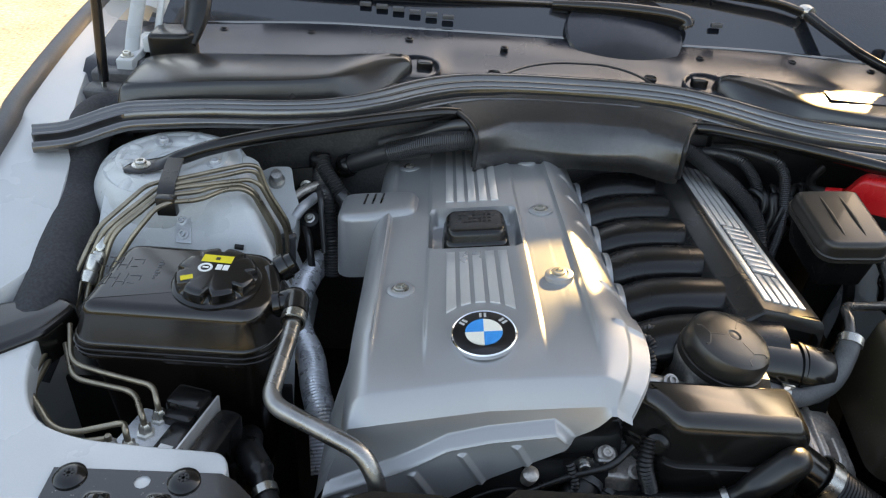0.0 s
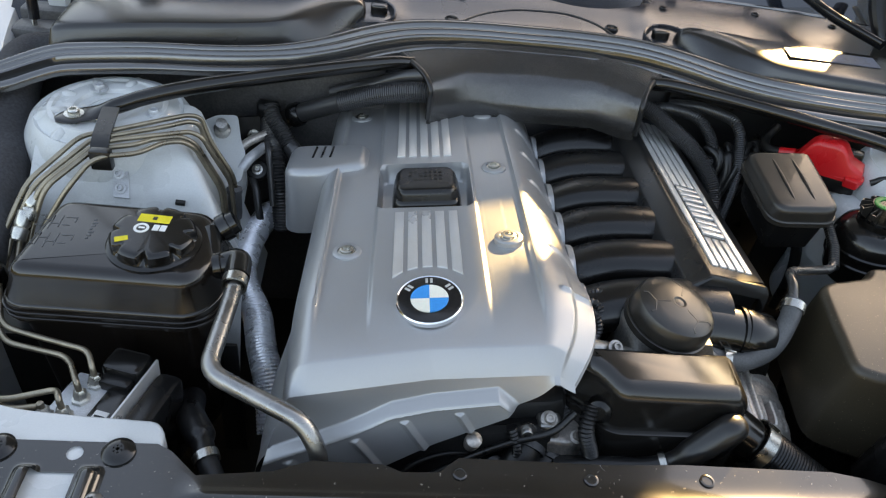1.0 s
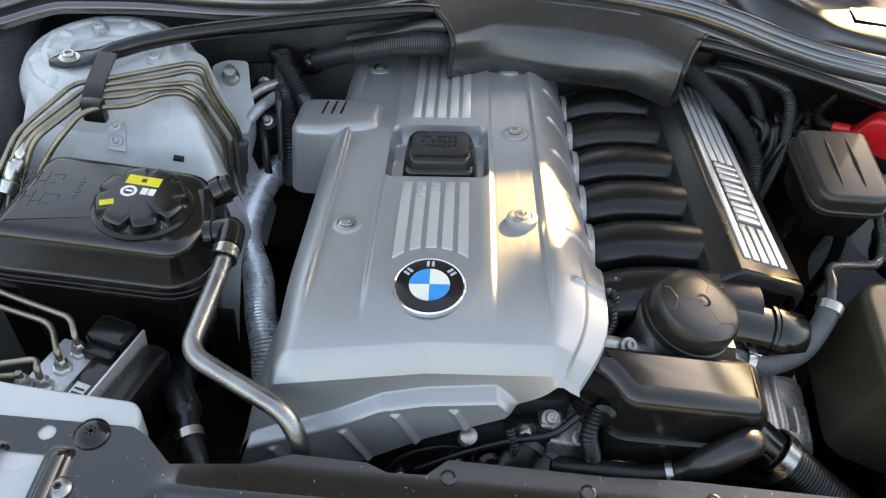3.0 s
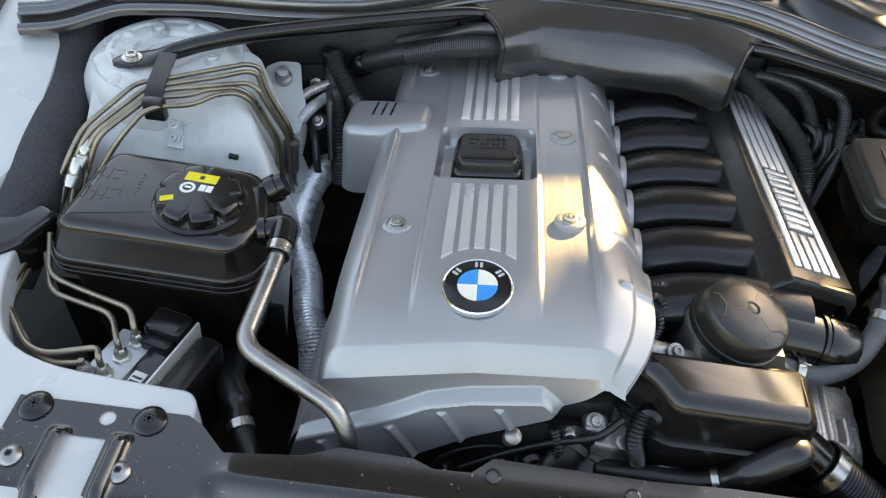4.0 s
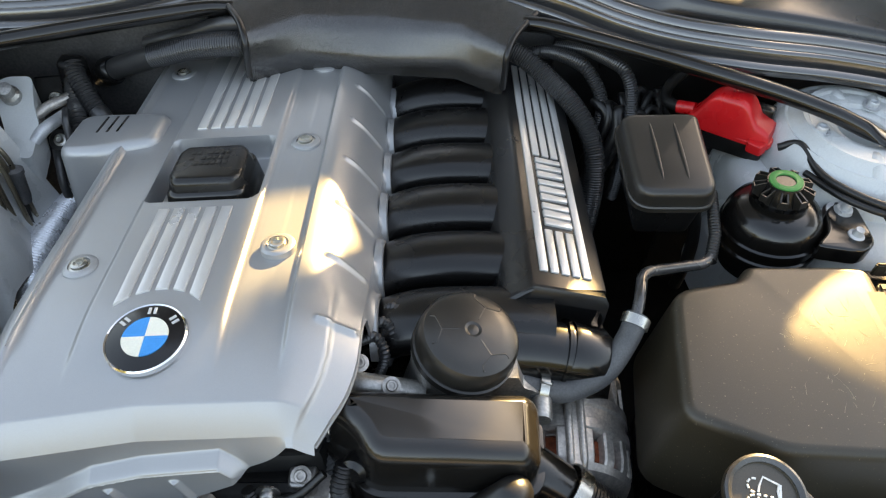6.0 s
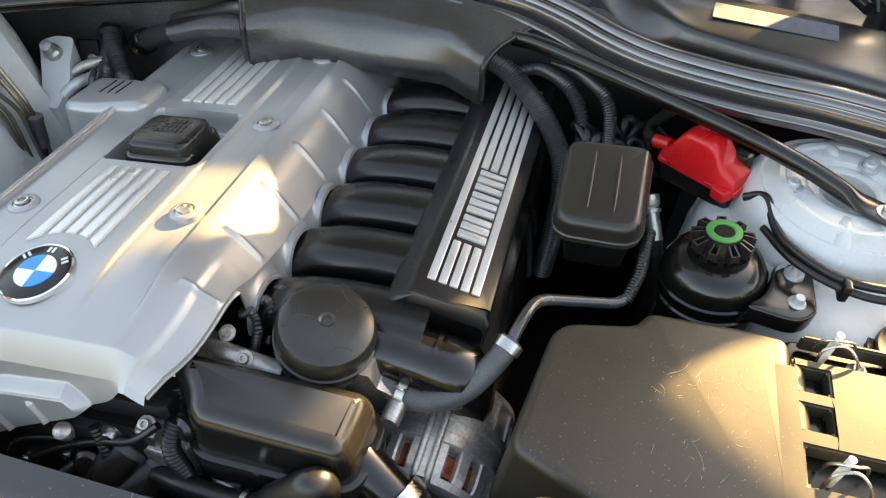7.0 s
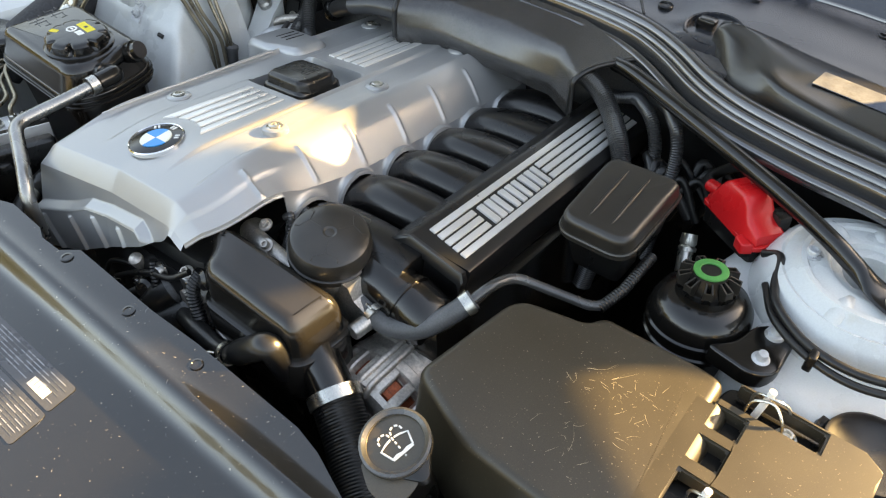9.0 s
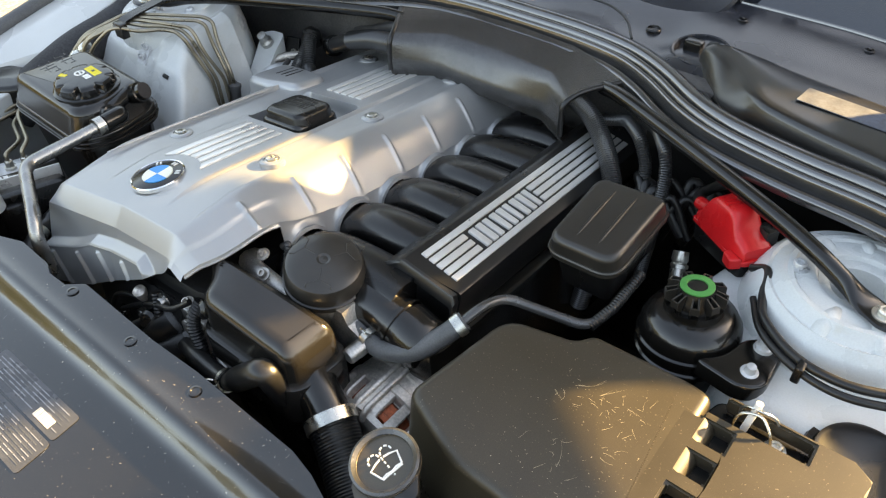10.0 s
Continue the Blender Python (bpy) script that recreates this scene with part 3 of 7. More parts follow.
sheet(bm, hx, lin(0, 0.16, 71) + lin(0.18, 1, 28), lambda x, t: bonnet_place(x, t, 0.0), lambda x, t: not sun_opening(x, t))
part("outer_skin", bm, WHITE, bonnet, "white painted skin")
bm = nb()
sheet(bm, lin(-0.77, 0.69, 33), lin(0.17, 0.97, 15), lambda x, t: bonnet_place(x, t, 0.02))
part("insulation_liner", bm, LINER, bonnet, "grey insulation liner")
# unseen plate, added to hold the sun off the air box's left
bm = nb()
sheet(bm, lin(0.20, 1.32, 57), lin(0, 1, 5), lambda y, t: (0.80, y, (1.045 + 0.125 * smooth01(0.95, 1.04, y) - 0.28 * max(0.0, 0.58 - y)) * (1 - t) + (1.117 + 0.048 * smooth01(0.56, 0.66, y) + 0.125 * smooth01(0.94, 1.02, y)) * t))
part("side_sun_screen", bm, WHITE, bonnet)
# second unseen plate; it shades the strut tower and trims the air box's sun
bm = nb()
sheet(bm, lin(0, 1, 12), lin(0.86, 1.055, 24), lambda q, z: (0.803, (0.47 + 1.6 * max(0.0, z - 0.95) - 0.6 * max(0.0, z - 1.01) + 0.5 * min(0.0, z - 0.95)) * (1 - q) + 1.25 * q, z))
part("tower_sun_screen", bm, WHITE, bonnet)

# ---- windscreen wipers ----
wiper = thing("wiper", "black windscreen wiper arm resting on the cowl", "wiper", (-0.05, 0.94, 0.95))
bm = nb()
tube(bm, spline([(-0.60, 0.90, 0.942), (-0.46, 0.915, 0.942), (-0.228, 0.925, 0.942), (-0.02, 0.938, 0.943), (0.015, 0.930, 0.945)], 6), 0.011, 12, flat=0.6)
arm = part("wiper_arm", bm, GLOSS_BLACK, wiper, "glossy black arm")
bm = nb()
tube(bm, spline([(0.0, 0.930, 0.944), (0.03, 0.925, 0.946), (0.12, 0.915, 0.948), (0.22, 0.903, 0.946), (0.265, 0.892, 0.940), (0.272, 0.885, 0.930)], 6), lambda t: 0.017 + 0.007 * smooth01(0.1, 0.5, t), 18, flat=0.7)
part("wiper_head", bm, PLASTIC_SATIN, wiper, "thick satin black arm head")
bm = nb()
lathe(bm, [(0.0, -0.012), (0.118, -0.010), (0.122, -0.004), (0.118, 0.002), (0.06, 0.010), (0.0, 0.013)], (0.145, 0.872, 0.917), (0, -0.45, 0.9), 48)
part("wiper_base_cover", bm, COWL, wiper, "grey rounded cover")
wiper = thing("wiper", "black windscreen wiper arm with a bright joint", "wiper", (0.6, 0.85, 0.95))
bm = nb()
tube(bm, spline([(0.03, 0.958, 0.975), (0.275, 0.965, 0.984), (0.45, 0.945, 0.980), (0.532, 0.918, 0.966)], 6), 0.012, 12, flat=0.7)
part("wiper_blade", bm, GLOSS_BLACK, wiper, "long glossy blade")
bm = nb()
tube(bm, spline([(0.528, 0.925, 0.968), (0.560, 0.85, 0.950), (0.60, 0.76, 0.932), (0.66, 0.66, 0.92)], 6), lambda t: 0.014 - 0.002 * t, 14, flat=0.75)
part("wiper_arm", bm, GLOSS_BLACK, wiper)
bm = nb()
lathe(bm, [(0.0, -0.016), (0.012, -0.014), (0.015, 0), (0.012, 0.014), (0, 0.016)], (0.530, 0.922, 0.970), (0.4, -0.9, 0), 16)
part("joint", bm, STEEL, wiper, "bright metal joint")

strut = thing("gas_strut", "black gas strut that holds the bonnet open", "gas strut", (-0.80, 0.60, 0.87))
bm = nb()
tube(bm, [(-0.804, 0.573, 0.872), (-0.784, 0.63, 1.30)], 0.0085, 16)
part("strut_tube", bm, GLOSS_BLACK, strut)
bm = nb()
tube(bm, [(-0.807, 0.566, 0.83), (-0.804, 0.573, 0.88)], 0.0045, 12)
lathe(bm, [(0, -0.01), (0.009, -0.008), (0.011, 0), (0.009, 0.008), (0, 0.01)], (-0.807, 0.566, 0.842), n=14)
part("strut_rod", bm, STEEL, strut)
hinge = thing("hinge", "white painted bonnet hinge with a black bracket", "hinge", (-0.79, 0.70, 0.88))
bm = nb()
box(bm, -0.80, 0.62, 0.865, -0.770, 0.80, 0.892, 0.004)
tube(bm, spline([(-0.785, 0.66, 0.885), (-0.788, 0.70, 0.92), (-0.782, 0.76, 0.99), (-0.765, 0.83, 1.08)], 6), 0.013, 12, flat=0.45)
part("hinge_arm", bm, WHITE_MATT, hinge, "curved white strap")
bm = nb()
tube(bm, spline([(-0.755, 0.70, 0.89), (-0.748, 0.74, 0.95), (-0.735, 0.80, 1.05)], 6), 0.009, 10, flat=0.6)
box(bm, -0.770, 0.675, 0.888, -0.742, 0.715, 0.912, 0.005)
part("hinge_link", bm, WHITE_MATT, hinge)
bm = nb()
pillow(bm, rounded([(-0.755, 0.660), (-0.690, 0.668), (-0.672, 0.70), (-0.70, 0.735), (-0.755, 0.73)], 0.012, 4), 0.865, 0.925, 0.008, n=4)
part("hinge_bracket", bm, PLASTIC, hinge, "black moulded bracket")
bm = nb()
tube(bm, spline([(-0.690, 0.69, 0.90), (-0.682, 0.74, 0.95), (-0.690, 0.80, 1.01), (-0.72, 0.84, 1.05)], 6), lambda t: 0.016 + 0.014 * math.sin(math.pi * min(1, t * 1.2)), 14, flat=0.6)
part("rubber_boot", bm, RUBBER, hinge)
bolt(hinge, (-0.785, 0.64, 0.892), 0.007, STEEL)
tagged(copy_thing(hinge, Matrix.Translation((0.79, 0.70, 0.88)) @ Matrix.Diagonal((-1, 1, 1, 1))), "white painted bonnet hinge with a black bracket")

# ---- cabin filter housings and seal ----


def filter_housing(s, label):
    root = thing("filter_housing", label, "filter housing", (s * 0.5, 0.6, 0.86), group="cabin filter housings")
    # |x|, foot of the front face, crest, rear edge, height
    rows = [(0.283, 0.668, 0.678, 0.696, 0.872), (0.286, 0.664, 0.676, 0.698, 0.898), (0.296, 0.652, 0.674, 0.698, 0.908), (0.318, 0.622, 0.664, 0.696, 0.911), (0.350, 0.584, 0.645, 0.690, 0.912),
            (0.382, 0.558, 0.605, 0.684, 0.912), (0.408, 0.548, 0.572, 0.678, 0.911), (0.435, 0.538, 0.555, 0.674, 0.910), (0.50, 0.518, 0.533, 0.662, 0.911), (0.58, 0.500, 0.515, 0.648, 0.912),
            (0.68, 0.474, 0.490, 0.632, 0.912), (0.725, 0.464, 0.482, 0.622, 0.909), (0.742, 0.463, 0.484, 0.612, 0.900), (0.748, 0.465, 0.488, 0.605, 0.870)]
    fine = [q for q in zip(*[[p.x for p in spline([(v, 0, 0) for v in col], 5)] for col in zip(*rows)])]
    rings = []
    for x, yf, yc, yr, zt in fine:
        zb = 0.866
        k = (zt - zb) / 0.045
        sec = [(yf - 0.004, 0.835), (yf - 0.002, zb - 0.006), (yf + 0.002, zb)] + [(yf + (yc - yf) * q, zb + (zt - zb) * h) for q, h in ((0.2, 0.26), (0.45, 0.54), (0.7, 0.79), (0.9, 0.93))]
        sec += [(yc + 0.004, zt - 0.0015 * k), (yc + 0.014, zt), ((yc + yr) / 2, zt + 0.0015 * k), (yr - 0.016, zt), (yr - 0.006, zt - 0.003 * k), (yr, zt - 0.012 * k), (yr + 0.004, 0.835)]
        rings.append([(s * x, y, z) for y, z in sec])
    bm = nb()
    skin(bm, rings)
    lid = part("lid", bm, HOUSING, root, "black moulded plastic", smooth=70)
    bm = nb()
    tube(bm, [(s * x, yf - 0.007, 0.868) for x, yf, yc, yr, zt in fine[5:-3]], 0.005, 8)
    part("rim", bm, PLASTIC_MATT, root)
    bm = nb()
    lathe(bm, [(0.042, -0.014), (0.046, -0.014), (0.047, 0.002), (0.0455, 0.005), (0.0425, 0.004), (0.042, -0.014)], (s * 0.276, 0.700, 0.880), (0, -0.1, 1), 40)
    part("duct_ring", bm, COWL, root)
    bm = nb()
    box(bm, min(s * 0.246, s * 0.276), 0.694, 0.868, max(s * 0.246, s * 0.276), 0.716, 0.894, 0.004)
    part("clip", bm, PLASTIC_SATIN, root)
    return root


filter_housing(-1, "black plastic cabin filter housing in the shade")
fr = filter_housing(1, "black plastic cabin filter housing with a pale sticker")
bm = nb()
a, b = Vector((0.456, 0.607, 0.9128)), Vector((0.615, 0.590, 0.9138))
d = (b - a).normalized()
n_ = Vector((-d.y, d.x, 0)) * 0.020
skin(bm, [[a - n_, b - n_, b + n_, a + n_], [p + Vector((0, 0, 0.0012)) for p in (a - n_, b - n_, b + n_, a + n_)]])
part("sticker", bm, STICKER, fr, "worn white paper sticker")

SEAL = [(0.0, 0.612), (0.10, 0.610), (0.19, 0.596), (0.26, 0.562), (0.33, 0.513), (0.40, 0.482), (0.50, 0.462), (0.60, 0.452), (0.70, 0.430), (0.75, 0.408), (0.79, 0.382), (0.83, 0.366)]
line = spline([(-x, y, 0) for x, y in SEAL[:0:-1]] + [(x, y, 0) for x, y in SEAL], 5)


def along(profile, z=0.888):
    """A long strip with the given cross-section swept along the seal's line."""
    rings = []
    for i, p in enumerate(line):
        t = (line[min(i + 1, len(line) - 1)] - line[max(i - 1, 0)]).normalized()
        n = Vector((-t.y, t.x, 0))
        drop = -0.014 * smooth01(0.70, 0.80, abs(p.x))
        narrow = 1 - 0.42 * smooth01(0.22, 0.46, -p.x) - 0.15 * smooth01(0.70, 0.80, -p.x)
        rings.append([(p.x + n.x * (o * narrow if o > 0 else o), p.y + n.y * (o * narrow if o > 0 else o), z + h * (narrow if h > 0 else 1) + drop) for o, h in profile])
    bm = nb()
    skin(bm, rings)
    return bm


seal = thing("weather_seal", "long black rubber weather seal with ridges along the bulkhead", "weather seal", (0, 0.6, 0.87))
part("seal_lip", along([(-0.011, -0.016), (-0.012, 0.004), (-0.0095, 0.0075), (-0.0065, 0.0075), (-0.004, 0.003), (-0.002, 0.002), (0.000, 0.008), (0.003, 0.0115), (0.0065, 0.0115), (0.009, 0.006), (0.010, -0.016)]), SEAL_RUBBER, seal, smooth=55)
part("seal_bulb", along([(0.012, -0.016), (0.0125, 0.008), (0.016, 0.0155), (0.022, 0.018), (0.030, 0.017), (0.036, 0.012), (0.039, 0.004), (0.039, -0.016)]), SEAL_RUBBER, seal, smooth=55)
part("seal_channel", along([(-0.034, -0.016), (-0.035, -0.008), (-0.033, -0.0045), (-0.0255, -0.003), (-0.0235, -0.006), (-0.0225, -0.012), (-0.015, -0.013), (-0.013, -0.016)]), SEAL_RUBBER, seal, "dark plastic channel", smooth=50)

# ---- central duct shroud ----
shroud = thing("air_duct_shroud", "matt black plastic duct shroud over the engine's rear", "duct shroud", (0, 0.5, 0.83))
half = [[(0.226, 0.555, 0.880), (0.112, 0.588, 0.887), (0.0, 0.592, 0.888)], [(0.184, 0.490, 0.877), (0.111, 0.553, 0.8735), (0.0, 0.556, 0.8745)],
        [(0.172, 0.459, 0.866), (0.110, 0.522, 0.860), (0.0, 0.525, 0.861)], [(0.172, 0.455, 0.820), (0.110, 0.496, 0.817), (0.0, 0.498, 0.816)], [(0.174, 0.468, 0.790), (0.110, 0.506, 0.790), (0.0, 0.508, 0.790)]]
bm = nb()
cols = [[Vector(r[k]) for r in half] for k in (0, 1, 2)]
cols = [[Vector((-p.x, p.y, p.z)) for p in c] for c in cols[:2]] + cols[::-1]
lines = [filleted([c[0], c[1]], 0.01)[:1] + filleted(c, 0.016, 7)[1:] for c in cols]
sheet(bm, list(range(5)), list(range(len(lines[0]))), lambda k, m_: lines[k][m_])
bmesh.ops.solidify(bm, geom=bm.faces[:], thickness=0.004)
part("shroud_panel", bm, SHROUD, shroud, smooth=60)
both(lambda s: part("end_lip", tube(nb(), spline([(s * 0.225, 0.556, 0.877), (s * 0.200, 0.518, 0.876), (s * 0.182, 0.487, 0.873), (s * 0.172, 0.462, 0.862), (s * 0.172, 0.459, 0.84), (s * 0.172, 0.459, 0.81)], 5), 0.0045, 10), PLASTIC_MATT, shroud))

# ---- strut brace ----


def brace(s, label):
    root = thing("strut_brace", label, "strut brace", (s * 0.62, 0.31, 0.86), group="strut braces")
    pts = spline([(0.678, 0.298, 0.8585), (0.655, 0.311, 0.859), (0.628, 0.325, 0.860), (0.602, 0.337, 0.866), (0.567, 0.352, 0.874), (0.50, 0.383, 0.880), (0.37, 0.445, 0.881), (0.245, 0.508, 0.877), (0.20, 0.53, 0.870)], 6)
    rings = []
    for i, p in enumerate(pts):
        t = (pts[min(i + 1, len(pts) - 1)] - pts[max(i - 1, 0)]).normalized()
        side = t.cross(Vector((0, 0, 1))).normalized()
        up = side.cross(t)
        k = smooth01(8, 17, i)
        w, h = (0.0185 - 0.0075 * k) * math.sqrt(max(0.05, min(1, (i + 0.3) / 4))), 0.003 + 0.0080 * k
        rings.append([Vector((s * q.x, q.y, q.z)) for q in [p + side * w * math.cos(a) + up * h * math.sin(a) for a in [2 * math.pi * m_ / 18 for m_ in range(18)]]])
    bm = nb()
    skin(bm, rings)
    part("brace_tube", bm, PLASTIC_SATIN, root, "satin black steel tube with a flattened foot")
    bolt(root, (s * 0.657, 0.311, 0.861), 0.008, STEEL, label="zinc nut", name="nut")
    return root


brace(-1, "satin black strut brace bolted to the strut tower")
brace(1, "satin black strut brace bolted to the strut tower")
for x, y in ((0.561, 0.340), (0.652, 0.398)):
    both(lambda s: bolt(car, (s * x, y, 0.853), 0.0075, ZINC, name="stud"))

# ---- engine: block, cover, intake ----
RUN = [0.085 + 0.0895 * k for k in range(6)]     # runner centres along the engine
engine = thing("engine_block", "near-black engine block below the covers", "engine", (0, 0.2, -0.4), ENG)
# block in one even near-black
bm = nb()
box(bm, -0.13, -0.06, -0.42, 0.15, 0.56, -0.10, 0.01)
part("block", bm, DARK_FILL, engine)
# timing case: the shade below the cover's front is put into its colour
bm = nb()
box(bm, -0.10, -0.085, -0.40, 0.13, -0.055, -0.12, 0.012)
part("timing_case", bm, DARK_FILL, engine, "timing case, near-black for the shade at the front")
for u, w, r in ((0.03, -0.165, 0.007), (0.10, -0.115, 0.007), (-0.03, -0.19, 0.007), (-0.09, -0.21, 0.007)):
    bolt(engine, (u, -0.086, w), r, PIPE, (0, -1, 0))

cover = thing("engine_cover", "silver painted plastic engine cover with raised stripes", "engine cover", (0, 0.2, -0.09), ENG)
C1 = -0.060


def crease(u):
    """Place along the engine and height of the cover's lower front edge."""
    return -0.077 - 0.13 * max(0.0, -u), -0.045 - 0.003 * smooth01(0.12, 0.185, u)


def in_pocket(u, v):
    du = abs(u + 0.002) - 0.0635
    dv = abs(v - 0.2635) - 0.063
    r = 0.012
    a, b = max(du + r, 0), max(dv + r, 0)
    return math.hypot(a, b) + min(max(du + r, dv + r), 0) - r


def cover_w(u, v):
    fade = smooth01(-0.045, 0.03, v)
    a = abs(u)
    w = 0.0045 * fade * (1 - smooth01(0.0635, 0.0685, a)) + 0.007 * fade * smooth01(0.1215, 0.1265, a)
    for start, fall in ((0.133, 0.80), (0.160, 0.97)):
        d = u - start
        if d > -0.06:
            ledge = 0.35 + 0.65 * smooth01(0.04, 0.08, v) if start > 0.15 else 1.0
            w -= ledge * fall * 0.5 * (d + math.sqrt(d * d + 0.00009)) * (0.5 + 0.5 * smooth01(-0.06, 0.22, v))
    w -= 0.004 * smooth01(0.1600, 0.1630, u) * smooth01(0.075, 0.045, v)
    if u < -0.124:
        d = min(1.0, (-0.124 - u) / 0.036)
        w -= 0.075 * (1 - math.sqrt(1 - 0.985 * d * d))
    w -= 1.25 * max(0.0, 0.06 - v) ** 2
    for rv in (0.020, 0.109, 0.199, 0.288, 0.378, 0.467):
        w += 0.0045 * math.exp(-((v - rv) / 0.0030) ** 2) * smooth01(0.145, 0.151, u) * (1 - smooth01(0.181, 0.185, u))
    w -= 0.030 * (1 - smooth01(-0.0035, 0.0015, in_pocket(u, v)))
    return w


us = sorted(lin(-0.160, -0.124, 16) + lin(-0.122, 0.138, 132) + lin(0.1395, 0.172, 16) + lin(0.173, 0.185, 16))
rows_ = [("f", s) for s in lin(1.0, 0.06, 18)] + [("t", v) for v in lin(C1, 0.60, 290)]


def drawn_in(u, v):
    """The cover's right edge, which draws in towards the front."""
    return u - 0.036 * min(1.2, max(0.0, 0.02 - v) / 0.098) ** 2.5 * smooth01(0.10, 0.185, u)


def drawn_out(u, v):
    """The front edge, which comes forward towards the left."""
    return v - 0.12 * max(0.0, -u) * smooth01(0.03, -0.06, v)


def cover_place(u, i):
    kind, s = rows_[i]
    if kind == "t":
        return (drawn_in(u, s), drawn_out(u, s), cover_w(u, s))
    vc, wc = crease(u)
    e = cover_w(u, C1)
    soft = s * (0.82 + 0.18 * s)
    v = drawn_out(u, C1) + (vc - drawn_out(u, C1)) * s
    return (drawn_in(u, v), v, e + (min(wc, e - 0.012) - e) * soft)


bm = nb()
sheet(bm, us, list(range(len(rows_))), cover_place)
shell = part("cover_shell", bm, SILVER, cover, "satin silver painted shell", smooth=60)

# front fascia with its stepped, ribbed panel


def bottom(u):
    return min(-0.119 + 0.44 * u, crease(u)[1] - 0.007)


def panel_top(u):
    if u < -0.044:
        return -0.066 - (-0.044 - u) * 0.42
    if u < 0.069:
        return -0.066 + 0.010 * (u + 0.044) / 0.113
    return -0.056 - (u - 0.069) * 0.9


def fascia(u, q):
    vc, wc = crease(u)
    wc = min(wc, cover_w(u, C1) - 0.012)
    w = wc + (min(bottom(u), wc - 0.007) - wc) * q
    below = panel_top(u) - w
    ledge = smooth01(0.0, 0.010, below) * smooth01(0.0, 0.022, panel_top(u) - bottom(u))
    lip = max(0.0, 1 - abs(below - 0.0115) / 0.0015)
    slant = (u + 0.5 * w + 0.012) / 0.060
    rib = max(0.0, 1 - abs(slant - round(slant)) / 0.10) * smooth01(0.017, 0.020, below)
    flare = 0.038 * math.sin(math.pi / 2 * q) * smooth01(-0.07, -0.16, u)
    return (drawn_in(u, vc) - flare, vc - 0.006 * q - 0.014 * ledge - 0.001 * lip - 0.004 * rib, w)


bm = nb()
sheet(bm, lin(-0.160, 0.185, 300), lin(0, 1, 130), fascia)
part("front_fascia", bm, SILVER, cover, "stepped front panel with slanted ribs", smooth=50)
# side skirts
bm = nb()
sheet(bm, lin(-0.095, 0.60, 90), lin(0, 1, 12), lambda v, q: (-0.1600 - 0.010 * q - 0.028 * (1 - smooth01(0.0, 0.16, v)) * math.sin(math.pi / 2 * q), v + 0.0, (cover_w(-0.16, max(v, C1))) * (1 - q) - 0.16 * q - (0.02 * (1 - q) if v < C1 else 0)))
part("side_skirt", bm, SILVER, cover)


def edge_w(v):
    """Height of the cover's right edge, round the front corner too."""
    if v >= C1:
        return cover_w(0.185, v)
    t = min(1.0, (C1 - v) / 0.017)
    return cover_w(0.185, C1) - 0.012 * t * (0.82 + 0.18 * t)


def skirt_low(v):
    w = -0.088
    for rc in RUN:
        d = abs(v - rc) / 0.036
        if d < 1:
            w = max(w, -0.088 + 0.034 * math.sqrt(1 - d * d))
    return w if v > 0.05 else edge_w(v) - 0.006


bm = nb()
sheet(bm, lin(-0.077, 0.60, 330), lin(0, 1, 8), lambda v, q: (drawn_in(0.185, v) + (0.006 * smooth01(0.03, 0.07, v) + 0.001) * q * q, v, edge_w(v) * (1 - q) + skirt_low(v) * q))
part("runner_skirt", bm, SILVER, cover, "scalloped edge over the runners", smooth=50)
for rc in RUN:
    bm = nb()
    ring = []
    for i in range(13):
        a = math.pi * i / 12
        cv, cw = rc - 0.0365 * math.cos(a), -0.094 + 0.036 * math.sin(a)
        dv, dw = -math.cos(a) * 0.0045, math.sin(a) * 0.0045
        ring.append([(0.186, cv, cw), (0.186, cv + dv, cw + dw), (0.194, cv + dv * 0.9, cw + dw * 0.9 - 0.001), (0.195, cv, cw - 0.002)])
    skin(bm, ring)
    part("runner_collar", bm, SILVER, cover)
rim = [Vector((drawn_in(0.185, v) - 0.001, v, skirt_low(v))) for v in lin(0.046, -0.076, 16)]
part("edge_flange", tube(nb(), spline(rim, 3), lambda t: 0.0026 - 0.0008 * t, 10), SILVER, cover)
# oil separator lobe
bm = nb()
lobe_out = rounded([(-0.206, 0.304), (-0.155, 0.304), (-0.130, 0.312), (-0.086, 0.322), (-0.083, 0.392), (-0.16, 0.398), (-0.204, 0.396)], [0.022, 0.02, 0.02, 0.016, 0.02, 0.02, 0.03], 5)
pillow(bm, lobe_out, -0.088, 0.0105, 0.013, draft=0.010, n=7)
lobe = part("separator_lobe", bm, SILVER, cover, "raised rounded housing with three slots")
# black bars painted in place of the shade inside the slots
for k in range(3):
    bm = nb()
    pillow(bm, rounded([(-0.168 + 0.0128 * k, 0.345), (-0.1648 + 0.0128 * k, 0.345), (-0.162 + 0.0128 * k, 0.383), (-0.1652 + 0.0128 * k, 0.383)], 0.001, 2), 0.008, 0.0111, 0.0005)
    part("slot", bm, BLACK_MARK, lobe)
